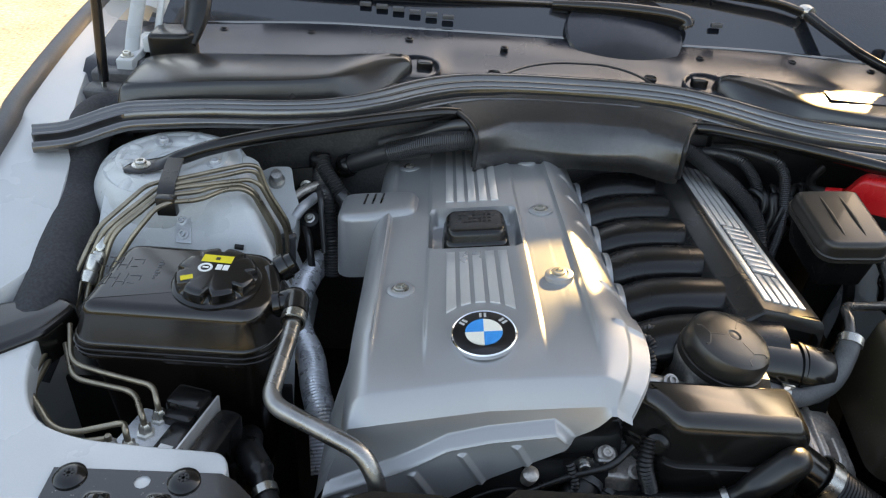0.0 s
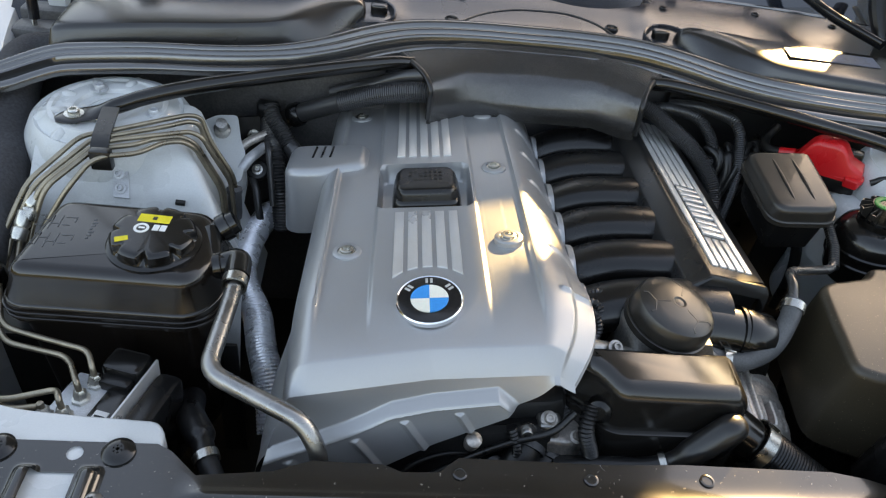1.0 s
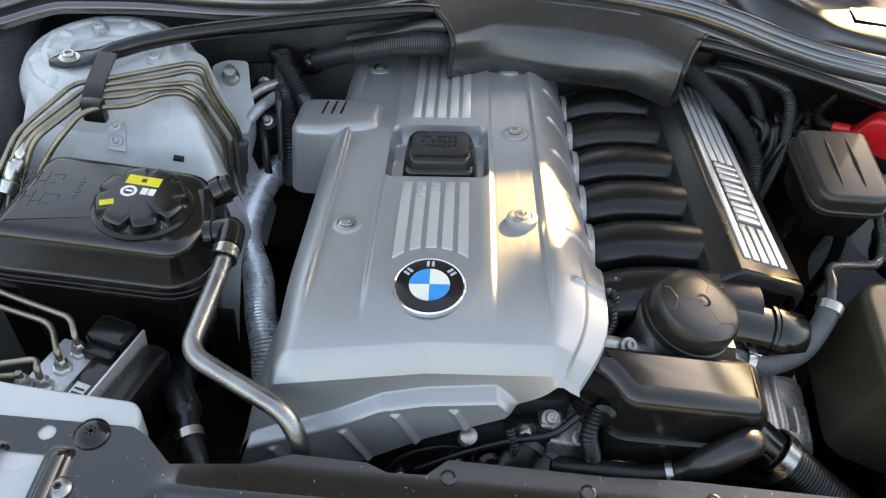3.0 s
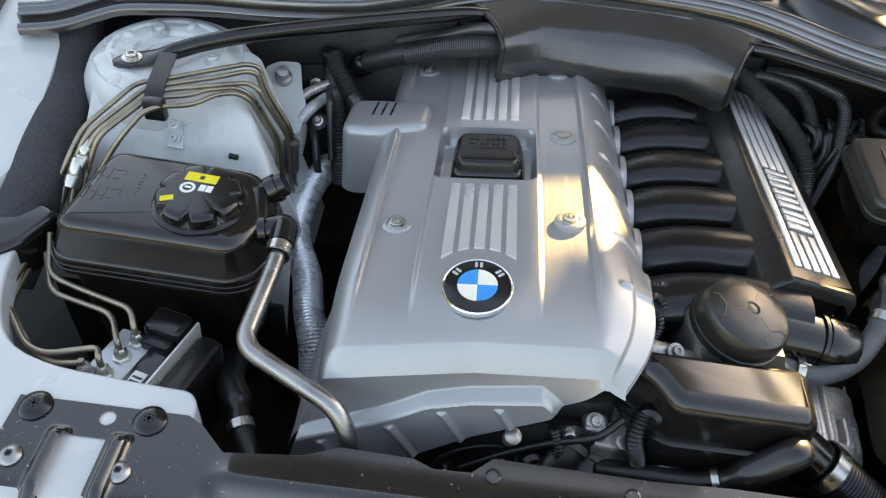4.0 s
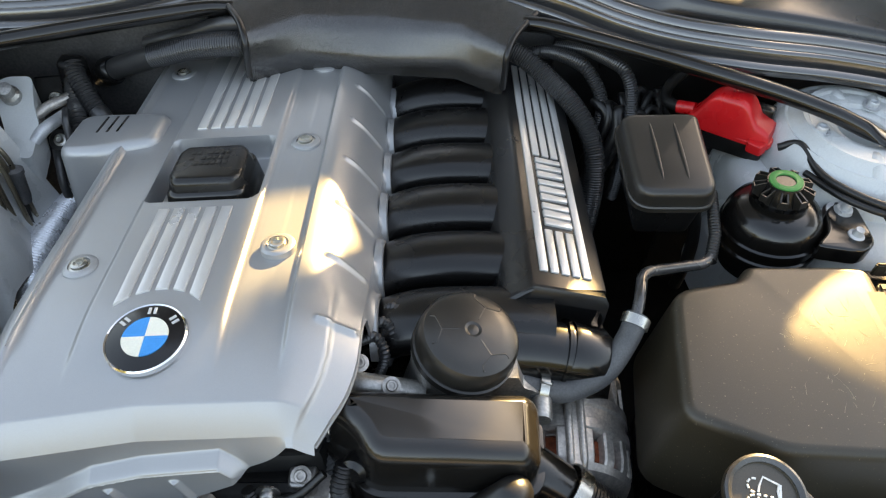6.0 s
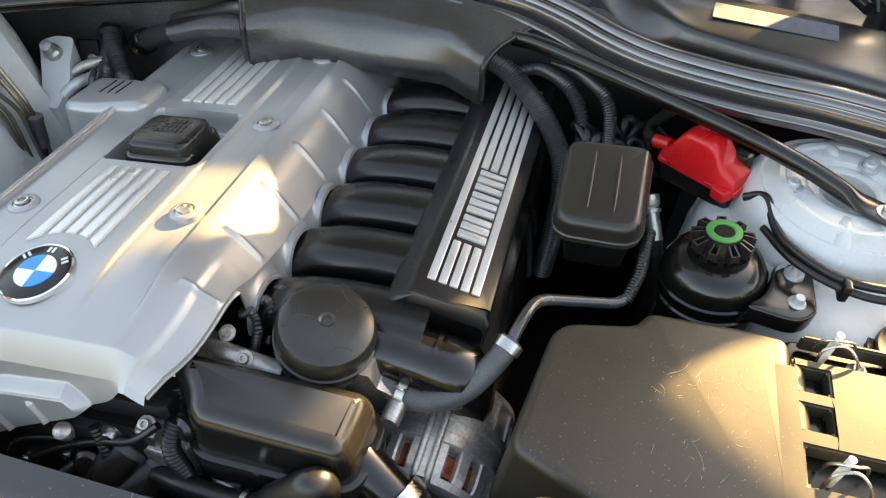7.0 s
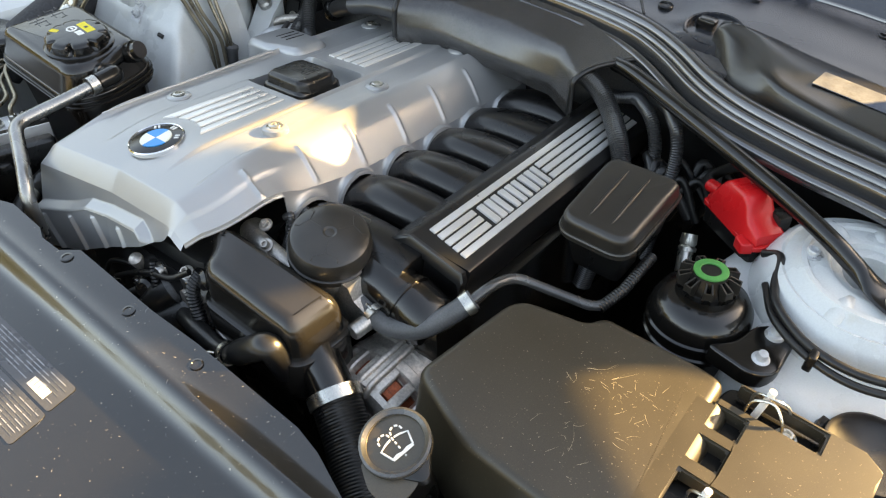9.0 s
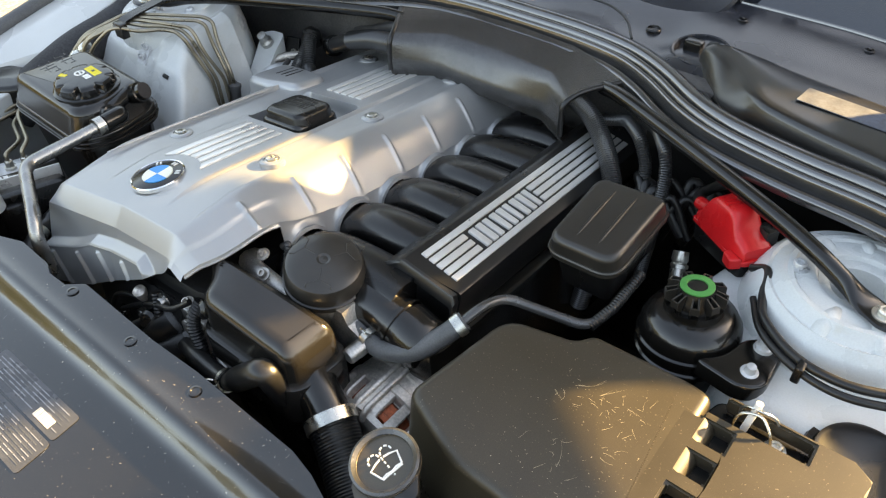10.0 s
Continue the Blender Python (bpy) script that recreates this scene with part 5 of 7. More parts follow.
prof = [(-0.060, 0.010, 0.018), (-0.052, 0.016, 0.021), (-0.043, 0.032, 0.0235), (-0.034, 0.047, 0.0245), (-0.027, 0.0535, 0.025), (-0.020, 0.0562, 0.0255), (0.012, 0.057, 0.0262), (0.020, 0.0550, 0.0265), (0.027, 0.049, 0.0265), (0.035, 0.036, 0.0265), (0.042, 0.027, 0.0265), (0.054, 0.0215, 0.0255), (0.064, 0.015, 0.024), (0.067, 0.006, 0.023)]
rings = []
for x, h, hw in prof:
    r = min(0.009, h * 0.35)
    o = [(-hw - 0.003, -0.002), (hw + 0.003, -0.002), (hw - 0.10 * h, h), (-hw + 0.10 * h, h)]
    rings.append([(x, y, z) for y, z in rounded(o, [0.001, 0.001, r, r], 4)])
skin(bm, rings)
rcap = part("terminal_cap", bm, RED, term, "bright red moulded cap", smooth=35)
for k in range(3):
    bm = nb()
    box(bm, -0.010 + 0.007 * k, -0.016, 0.0565, -0.0065 + 0.007 * k, 0.004, 0.0578, 0.0005)
    part("raised_mark", bm, RED, rcap)
bm = nb()
pillow(bm, rounded([(-0.062, -0.025), (0.066, -0.032), (0.072, -0.020), (0.070, 0.026), (-0.062, 0.026)], 0.006), -0.006, 0.001, 0.002)
part("cap_flange", bm, RED, rcap)
bm = nb()
pillow(bm, rounded([(0.040, -0.040), (0.062, -0.044), (0.068, -0.026), (0.038, -0.026)], 0.004), -0.010, 0.006, 0.003)
part("latch_tab", bm, RED, rcap)
bm = nb()
tube(bm, [(-0.084, 0.002, 0.004), (-0.056, 0.0, 0.010)], 0.0105, 16)
part("cable_boot", bm, RED, term, "red rubber boot")
bm = nb()
box(bm, -0.055, -0.024, -0.035, 0.062, 0.024, -0.004, 0.004)
part("terminal_base", bm, PLASTIC, term, "black base")
bm = nb()
box(bm, 0.028, 0.016, 0.0, 0.058, 0.038, 0.034, 0.005)
part("terminal_block", bm, PLASTIC, term)
bm = nb()
tube(bm, spline([(0.072, 0.02, 0.010), (0.09, 0.025, 0.016), (0.098, 0.02, 0.012)], 4), 0.005, 10)
part("stud", bm, STEEL, term)
bm = nb()
tube(bm, spline([(-0.082, 0.002, 0.004), (-0.11, 0.02, -0.002), (-0.12, 0.06, 0.0), (-0.11, 0.10, 0.01)], 6), 0.009, 14)
part("cable", bm, RUBBER, term, "thick black cable")

res_axis = Vector((-0.10, 0.06, 0.99)).normalized()
res_top = Vector((0.483, 0.242, 0.854))
res = thing("steering_fluid_reservoir", "glossy black fluid reservoir with a green ringed cap", "reservoir", tuple(res_top - res_axis * 0.12))
bm = nb()
lathe(bm, [(0.0000, -0.125), (0.0512, -0.125), (0.0558, -0.115), (0.0586, -0.092), (0.0609, -0.090), (0.0609, -0.086), (0.0586, -0.084), (0.0586, -0.074), (0.0605, -0.072), (0.0605, -0.068), (0.0581, -0.066), (0.0567, -0.052), (0.0502, -0.040), (0.0409, -0.035), (0.0335, -0.033), (0.0326, -0.024), (0.0000, -0.024)], res_top, res_axis, 48)
part("reservoir_body", bm, PLASTIC_SATIN, res, "glossy black body with a seam")
bm = nb()
lathe(bm, [(0.0000, -0.03), (0.0262, -0.03), (0.0262, -0.020), (0.0225, -0.010), (0.0205, -0.001), (0.0000, -0.001)], res_top, res_axis, 32)
rc_ = part("cap", bm, PLASTIC, res, "black finned screw cap")
q = res_axis.to_track_quat("Z", "Y").to_matrix()
for k in range(9):
    a = 2 * math.pi * k / 9 + 0.2
    t, w = q @ Vector((math.cos(a), math.sin(a), 0)), q @ Vector((-math.sin(a), math.cos(a), 0))
    bm = nb()
    for sgn in (-1, 1):
        c = [res_top + t * r + w * sgn * o + res_axis * h for r, o, h in ((0.0205, 0.0028, -0.003), (0.0335, 0.0040, -0.007), (0.0342, 0.0045, -0.017), (0.025, 0.004, -0.024))]
        skin(bm, [[p - w * 0.0009 for p in c], [p + w * 0.0009 for p in c]])
    c = [res_top + t * r + res_axis * h for r, h in ((0.0325, -0.0075), (0.0342, -0.0075), (0.0342, -0.016), (0.0325, -0.016))]
    skin(bm, [[p - w * 0.0050 for p in c], [p + w * 0.0050 for p in c]])
    part("fin", bm, PLASTIC_DUSTY, rc_)
bm = nb()
lathe(bm, [(0.0112, -0.002), (0.0192, -0.002), (0.0190, 0.0006), (0.0185, 0.0009), (0.0118, 0.0009), (0.0112, 0.0004)], res_top, res_axis, 36)
part("green_ring", bm, GREEN, rc_, "green marking ring")
bm = nb()
tube(bm, [(0.436, 0.335, 0.728), (0.425, 0.360, 0.748), (0.420, 0.372, 0.757)], 0.010, 14)
lathe(bm, [(0.009, 0), (0.0125, 0.001), (0.0125, 0.006), (0.0095, 0.008), (0.0115, 0.012), (0.0105, 0.024), (0, 0.024)], (0.424, 0.364, 0.750), (-0.25, 0.6, 0.75), 16)
solo("hose_fitting", bm, STEEL, "ribbed metal hose fitting beside the reservoir", "fitting")
bm = nb()
tube(bm, spline([(0.436, 0.336, 0.730), (0.444, 0.32, 0.70), (0.45, 0.31, 0.65), (0.45, 0.31, 0.58)], 5), 0.009, 12)
solo("fluid_hose", bm, RUBBER, "black fluid hose beside the reservoir", "hose", group="small hoses")
mount = thing("reservoir_bracket", "black bracket with two zinc bolts and washers", "bracket", (0.56, 0.22, 0.78))
bm = nb()
pillow(bm, rounded([(0.515, 0.180), (0.570, 0.172), (0.592, 0.188), (0.592, 0.252), (0.572, 0.262), (0.548, 0.240), (0.540, 0.205)], 0.012, 3), 0.790, 0.812, 0.004)
part("bracket_plate", bm, PLASTIC_SATIN, mount)
for y, z in ((0.239, 0.808), (0.199, 0.804)):
    bm = nb()
    lathe(bm, [(0.020, -0.014), (0.021, -0.004), (0.018, 0.0), (0, 0.0)], (0.57, y, z), (0.03, -0.05, 1), 24)
    part("rubber_bush", bm, RUBBER, mount)
    bm = nb()
    lathe(bm, [(0.019, 0.0), (0.019, 0.0018), (0.011, 0.0035), (0.0095, 0.009), (0.0065, 0.010), (0.005, 0.018), (0, 0.0185)], (0.57, y, z), (0.03, -0.05, 1), 20)
    part("flange_bolt", bm, ZINC, mount, "zinc bolt with a wide washer")
# brake fluid line and cable over the right tower
for pts, r, what in (([(0.515, 0.335, 0.828), (0.534, 0.325, 0.842), (0.545, 0.285, 0.835), (0.560, 0.252, 0.838), (0.603, 0.222, 0.838), (0.655, 0.216, 0.840), (0.71, 0.235, 0.842)], 0.0052, "black cable clipped along the strut tower"),
                     ([(0.535, 0.29, 0.826), (0.562, 0.24, 0.832), (0.61, 0.212, 0.832), (0.66, 0.206, 0.834), (0.72, 0.228, 0.836)], 0.0044, "thin black cable clipped along the strut tower")):
    bm = nb()
    tube(bm, spline(pts, 7), r, 10)
    solo("cable", bm, RUBBER, what, "cable", group="tower cables")
bm = nb()
box(bm, 0.607, 0.203, 0.822, 0.616, 0.222, 0.843, 0.002)
solo("cable_clip", bm, PLASTIC, "black plastic cable clip on the strut tower", "clip")

air = thing("air_filter_box", "scratched black plastic air filter box in the low sun", "air box", (0.5, 0.03, 0.60))
AZ = 0.822
lo = [(0.302, -0.048), (0.388, -0.084), (0.556, -0.090), (0.556, 0.140), (0.53, 0.144), (0.416, 0.139), (0.405, 0.119), (0.325, 0.101)]
bm = nb()
pillow(bm, rounded(lo, [0.016, 0.016, 0.014, 0.02, 0.014, 0.010, 0.012, 0.025], 5), 0.70, AZ, 0.011, draft=0.010, n=6)
part("lid", bm, AIRBOX, air, "scratched black lid")
wins = [(0.568, 0.118, 0.655, 0.143), (0.560, 0.080, 0.589, 0.107), (0.560, 0.038, 0.588, 0.065), (0.560, -0.018, 0.655, 0.021), (0.560, -0.064, 0.589, -0.036)]
gx = sorted({0.531, 0.543, 0.556, 0.560, 0.568, 0.588, 0.589, 0.655, 0.690, 0.708})
gy = sorted({-0.090, -0.064, -0.036, -0.018, 0.021, 0.038, 0.065, 0.080, 0.107, 0.118, 0.134, 0.143, 0.149})
bm = nb()
sheet(bm, gx, gy, lambda x, y: (x, y - (0.012 if y > 0.14 and x > 0.70 else 0), AZ + 0.0002 - (0.0005 if x < 0.54 else 0)),
      lambda x, y: not any(a < x < c and b < y < d for a, b, c, d in wins) and not (x < 0.556 and y > 0.107) and not (x < 0.568 and y > 0.118))
ext = bmesh.ops.extrude_face_region(bm, geom=bm.faces[:])
bmesh.ops.translate(bm, verts=[v for v in ext["geom"] if isinstance(v, bmesh.types.BMVert)], vec=(0, 0, -0.020))
bmesh.ops.recalc_face_normals(bm, faces=bm.faces)
bmesh.ops.bevel(bm, geom=[e for e in bm.edges if e.calc_face_angle(0) > 1.0], offset=0.0022, segments=2, affect="EDGES")
part("lid_frame", bm, AIRBOX, air, "lid edge with cut-outs for the clips")
bm = nb()
pillow(bm, rounded([(0.318, -0.045), (0.395, -0.075), (0.705, -0.082), (0.708, 0.155), (0.560, 0.157), (0.552, 0.128), (0.335, 0.092)], 0.01), 0.56, 0.80, 0.004, draft=-0.01)
part("lower_box", bm, PLASTIC, air)
for k in range(14):
    bm = nb()
    box(bm, 0.40 + k * 0.020, -0.0865, 0.62, 0.4045 + k * 0.020, -0.076, 0.768, 0.0015)
    part("wall_rib", bm, PLASTIC, air)
for cx_, cy_ in ((0.598, 0.134), (0.592, -0.002)):
    bm = nb()
    for k in (-1, 1):
        tube(bm, spline([(cx_ - 0.016, cy_ - 0.012 * k, 0.803), (cx_ - 0.014, cy_ - 0.006 * k, 0.828), (cx_ + 0.004, cy_ - 0.003 * k, 0.836), (cx_ + 0.018, cy_ - 0.010 * k, 0.826), (cx_ + 0.024, cy_ - 0.012 * k, 0.806)], 6), 0.0016, 8)
    clip = part("spring_clip", bm, STEEL, air, "bright wire spring clip")
    bm = nb()
    tube(bm, [(cx_ - 0.006, cy_ + 0.002, 0.80), (cx_ - 0.002, cy_ + 0.006, 0.842)], 0.0038, 10)
    part("clip_post", bm, INK_WHITE, clip)
bolt(air, (0.625, 0.128, 0.803), 0.007, STEEL)

for x0, y0, x1, y1 in [w for w in wins[1:] if w[2] < 0.6]:
    bm = nb()
    skin(bm, [[(x0, y0, AZ - 0.017), (x1, y0, AZ - 0.017), (x1, y1, AZ - 0.017), (x0, y1, AZ - 0.017)], [((x0 + x1) / 2 - 0.002, (y0 + y1) / 2 - 0.002, AZ - 0.030), ((x0 + x1) / 2 + 0.002, (y0 + y1) / 2 - 0.002, AZ - 0.030), ((x0 + x1) / 2 + 0.002, (y0 + y1) / 2 + 0.002, AZ - 0.030), ((x0 + x1) / 2 - 0.002, (y0 + y1) / 2 + 0.002, AZ - 0.030)]])
    part("pocket_floor", bm, PLASTIC_SATIN, air, "black tapered pocket", smooth=0)
    prof = [(0.0, 0.0002), (0.006, -0.0015), (0.011, -0.006), (0.014, -0.012), (0.016, -0.020)]
    bm = nb()
    skin(bm, [[(x0 - 0.003 + a, y, AZ + h) for a, h in prof] + [(x0 - 0.003, y, AZ - 0.021)] for y in lin(y0 - 0.001, y1 + 0.001, 5)])
    part("pocket_ramp", bm, AIRBOX, air, smooth=60)
# real scratches, but placed only where the sun picks them out
random.seed(11)
bm = nb()
for k in range(70):
    c = random.choice(((0.435, 0.055), (0.455, 0.065), (0.475, 0.06), (0.50, 0.02), (0.46, -0.02), (0.52, 0.06), (0.66, 0.05), (0.63, 0.06)))
    x, y = random.gauss(c[0], 0.015), random.gauss(c[1], 0.015)
    a, n_, bend = random.gauss(1.0, 0.7), random.choice((0.004, 0.006, 0.009, 0.014, 0.030 if k % 4 == 0 else 0.006)), random.gauss(0, 0.35)
    pts = [(x + n_ * q * math.cos(a + bend * q), y + n_ * q * math.sin(a + bend * q)) for q in lin(0, 1, 5)]
    if all(0.33 < p < 0.542 or 0.60 < p < 0.70 for p, _ in pts) and all(-0.078 < q < 0.11 for _, q in pts) and pts[0][0] - pts[0][1] > 0.33:
        tube(bm, [(p, q, AZ + 0.0001) for p, q in pts], lambda t: 0.00014 * (1.2 - t), 4)
tagged(part("scratch_marks", bm, SCRATCH, air), "fine pale scratches", kind="stuff")
bm = nb()
for k in range(130):
    x, y = random.uniform(0.41, 0.54) if k % 4 else random.uniform(0.60, 0.70), random.uniform(-0.075, 0.11)
    r = random.choice((0.0002, 0.0003, 0.0004, 0.0005))
    lathe(bm, [(0, 0.0), (r, 0.0001), (0, 0.0004)], (x, y, AZ), n=5)
tagged(part("dust_specks", bm, SCRATCH, air), "pale dust specks", kind="stuff")

solo("headlamp_cap", lathe(nb(), [(0.0, 0.010), (0.038, 0.010), (0.042, 0.012), (0.046, 0.012), (0.048, 0.006), (0.054, 0.006), (0.056, 0.003), (0.056, -0.02), (0.0, -0.02)], (0.698, 0.168, 0.791), n=44), PLASTIC, "round black cover set in the white wing panel", "cap")

wash = thing("washer_filler", "black washer fluid filler cap with a white spray symbol", "filler cap", (0.35, -0.13, 0.70))
wa = Vector((-0.05, -0.18, 0.98)).normalized()
wt = Vector((0.3465, -0.130, 0.838))
bm = nb()
lathe(bm, [(0.0000, -0.004), (0.0273, -0.004), (0.0282, -0.002), (0.0310, 0.001), (0.0338, 0.0), (0.0343, -0.008), (0.0320, -0.012), (0.0000, -0.012)], wt, wa, 44)
wc = part("cap", bm, SUNLIT_CAP, wash, "black cap with a raised rim")
bm = nb()
tabo = rounded([(0.018, 0.0275), (0.0, 0.0), (-0.012, -0.0310), (0.012, -0.046), (0.036, -0.040), (0.0405, -0.018)], [0.004, 0.001, 0.004, 0.010, 0.010, 0.012], 4)
pillow(bm, [(wt.x + a, wt.y + b) for a, b in tabo[::-1]], wt.z - 0.014, wt.z - 0.0055, 0.002, n=3, top=lambda x, y: 0.18 * (y - wt.y))
part("pull_tab", bm, SUNLIT_CAP, wc, "rounded tab beside the rim")
bm = nb()
lathe(bm, [(0.0277, -0.001), (0.0315, 0.0016), (0.0340, 0.0004), (0.0340, -0.003), (0.0277, -0.003)], wt, wa, 44)
part("cap_rim", bm, PIPE_DARK, wc, "shiny rim, lighter than the cap")


def on_cap(x, y, h=-0.0032):
    r = Matrix.Rotation(radians(78), 2)
    x, y = r @ Vector((x, y))
    fx = (Vector((1, 0, 0)) - wa * wa.x).normalized()
    return wt + fx * x + wa.cross(fx) * y + wa * h


ink = [[(-0.002, 0.0055), (-0.008, 0.0045), (-0.0155, 0.0015), (-0.0115, -0.0115)], [(0.002, 0.0055), (0.008, 0.0045), (0.0155, 0.0015), (0.0115, -0.0115)],
       [(-0.0118, -0.0118), (-0.006, -0.0105), (0.0, -0.0118), (0.006, -0.0105), (0.0118, -0.0118)], [(-0.0115, -0.0128), (0.0115, -0.0128)],
       [(0, -0.0165), (0, -0.0152)], [(0, -0.007), (0, -0.0045)], [(0, -0.0015), (0, 0.0010)], [(0, 0.0035), (0, 0.0065)]]
for sgn in (-1, 1):
    for k in range(4):
        a0 = radians(-10 + 52 * k)
        ink.append([(sgn * (0.0070 + 0.0058 * math.cos(a)), 0.0085 + 0.0058 * math.sin(a)) for a in (a0, a0 + 0.28, a0 + 0.56)])
for ln in ink:
    bm = nb()
    tube(bm, [on_cap(x, y) for x, y in ln], 0.0010, 6)
    part("symbol_line", bm, INK_WHITE, wc)
bm = nb()
lathe(bm, [(0.022, -0.011), (0.024, -0.02), (0.022, -0.14), (0, -0.14)], wt, wa, 28)
part("filler_neck", bm, PLASTIC, wash)
# lifting tab: the lid's plate drawn out to a rounded point
drop = [(0.0318 * math.cos(radians(a)), 0.0318 * math.sin(radians(a))) for a in range(-28, 209, 12)]
drop += [(0.0075 * math.cos(radians(a)), -0.0385 + 0.0075 * math.sin(radians(a))) for a in range(208, 333, 15)]
bm = nb()
skin(bm, [[on_cap(x * k, y * k, h) for x, y in drop] for k, h in ((0.94, -0.0150), (1.0, -0.0135), (1.0, -0.0065), (0.985, -0.0050), (0.96, -0.0045))])
part("lifting_tab", bm, PLASTIC_MATT, wc, "rounded tab of the cap")

# ---- left side: coolant tank, brake unit, pipes and lines ----
tank = thing("coolant_tank", "black plastic coolant expansion tank with a screw cap", "coolant tank", (-0.53, 0.08, 0.60))
to = rounded([(-0.642, 0.024), (-0.440, 0.018), (-0.422, 0.060), (-0.437, 0.150), (-0.625, 0.158)], [0.02, 0.025, 0.02, 0.03, 0.025], 5)
bm = nb()
pillow(bm, to, 0.798, 0.840, 0.016, draft=0.010, n=6)
part("tank_top", bm, TANK, tank, "satin black upper shell")
bm = nb()
pillow(bm, inset(to, -0.013), 0.783, 0.799, 0.006, n=4)
part("tank_seam", bm, TANK, tank, "welded seam flange")
bm = nb()
pillow(bm, inset(to, -0.012), 0.772, 0.785, 0.002, n=2)
part("tank_bead", bm, TANK, tank)
for h, d in ((0.788, -0.0140), (0.7795, -0.0135)):
    loop = [(x, y, h) for x, y in inset(to, d)]
    part("weld_bead", tube(nb(), loop + loop[:1], 0.0016, 8), TANK, tank, "thin shiny weld bead")
bm = nb()
pillow(bm, inset(to, 0.0), 0.56, 0.775, 0.004, draft=-0.015)
part("tank_bottom", bm, TANK, tank)
ct = Vector((-0.495, 0.080, 0.859))
bm = nb()
lathe(bm, [(0.0, -0.030), (0.055, -0.030), (0.056, -0.027), (0.052, -0.022), (0.052, -0.017), (0.049, -0.015), (0, -0.015)], ct, n=44)
part("cap_collar", bm, PLASTIC_SATIN, tank)
bm = nb()


def scallop(a, h, r):
    return 0.94 * (1 - 0.20 * max(0.0, math.cos(8 * a)) ** 4 * smooth01(-0.017, -0.010, h) * smooth01(0.036, 0.044, r))


lathe(bm, [(0.0, -0.024), (0.050, -0.024), (0.0505, -0.020), (0.049, -0.018), (0.0505, -0.0165), (0.0505, -0.013), (0.0500, -0.009), (0.0495, -0.004), (0.0470, -0.001), (0.0445, 0.0), (0.041, 0.0005), (0.036, 0.0008), (0.0, 0.001)], ct, n=128, wobble=scallop)
tcap = part("screw_cap", bm, PLASTIC_SATIN, tank, "black scalloped screw cap", smooth=30)


def decal(x0, y0, x1, y1, m, name, rot=-4, z=0.0012, label=""):
    r = Matrix.Rotation(radians(rot), 2)
    pts = [r @ Vector(p) for p in rect(x0, y0, x1, y1)]
    b = nb()
    pillow(b, [(ct.x + p.x, ct.y + p.y) for p in pts], ct.z + z - 0.001, ct.z + z, 0.0002, n=1)
    part(name, b, m, tcap, label)


decal(-0.021, 0.012, 0.015, 0.026, YELLOW, "warning_sticker", label="yellow warning sticker")
decal(-0.005, 0.0165, 0.0, 0.0215, BLACK_MARK, "sticker_mark", z=0.0018)
decal(-0.040, -0.012, -0.026, -0.004, YELLOW, "arrow_mark", 20, label="yellow arrow")
bm = nb()
lathe(bm, [(0.0055, 0), (0.0085, 0), (0.0085, 0.001), (0.0055, 0.001)], ct + Vector((-0.012, 0.001, 0.0006)), n=20)
part("symbol", bm, INK_WHITE, tcap, "white round symbol")
decal(-0.0155, -0.0003, -0.0085, 0.0023, INK_WHITE, "symbol_bar", z=0.0016)
for x in (0.000, 0.008):
    decal(x, -0.002, x + 0.0068, 0.008, INK_WHITE, "book_symbol", z=0.0016)
# moulded diagrams: two grids of short lines, and a column of unreadable print
for gx_, gy_ in ((-0.628, 0.098), (-0.622, 0.066)):
    for dx, dy, w, h in ((0, 0, 0.001, 0.022), (0.010, -0.004, 0.001, 0.026), (0.020, 0, 0.001, 0.022), (0, 0.012, 0.010, 0.001), (0.010, 0.006, 0.010, 0.001), (0.024, 0.018, 0.012, 0.001),
                         (0.024, 0.004, 0.008, 0.001), (0.036, 0.010, 0.001, 0.010), (-0.006, 0.020, 0.006, 0.001), (-0.006, 0.002, 0.004, 0.001)):
        b = nb()
        box(b, gx_ + dx, gy_ + dy, 0.8392, gx_ + dx + w, gy_ + dy + h, 0.8405, 0.0002)
        part("raised_mark", b, HOSE_GREY, tank)
for k in range(7):
    b = nb()
    box(b, -0.572, 0.080 + 0.0055 * k, 0.8392, -0.569 + 0.0015 * (k % 3), 0.0835 + 0.0055 * k, 0.8404, 0.0002)
    part("raised_mark", b, HOSE_GREY, tank)


def quick_joint(root, a, b, r, name):
    """A hose coupling: a short pipe with rings."""
    a, b = Vector(a), Vector(b)
    d = (b - a)
    L_ = d.length
    bm = nb()
    lathe(bm, [(0, 0), (r * 0.8, 0), (r * 0.8, L_ * 0.15), (r * 1.15, L_ * 0.17), (r * 1.15, L_ * 0.3), (r, L_ * 0.32), (r, L_ * 0.45), (r * 1.25, L_ * 0.5), (r * 1.25, L_ * 0.78), (r * 1.05, L_ * 0.8), (r, L_), (0, L_)], a, d, 20)
    return part(name, bm, PLASTIC_SATIN, root)


quick_joint(tank, (-0.447, 0.118, 0.820), (-0.413, 0.132, 0.838), 0.0135, "hose_port")
quick_joint(tank, (-0.462, 0.062, 0.815), (-0.408, 0.072, 0.822), 0.013, "hose_port")
bm = nb()
tube(bm, filleted([(-0.440, 0.118, 0.83), (-0.432, 0.085, 0.826), (-0.428, 0.06, 0.82)], 0.02, 5), 0.012, 14)
part("port_bridge", bm, PLASTIC_SATIN, tank)
cpipe = thing("coolant_pipe", "bent metal coolant pipe with a plastic elbow", "pipe", (-0.40, -0.03, 0.75))
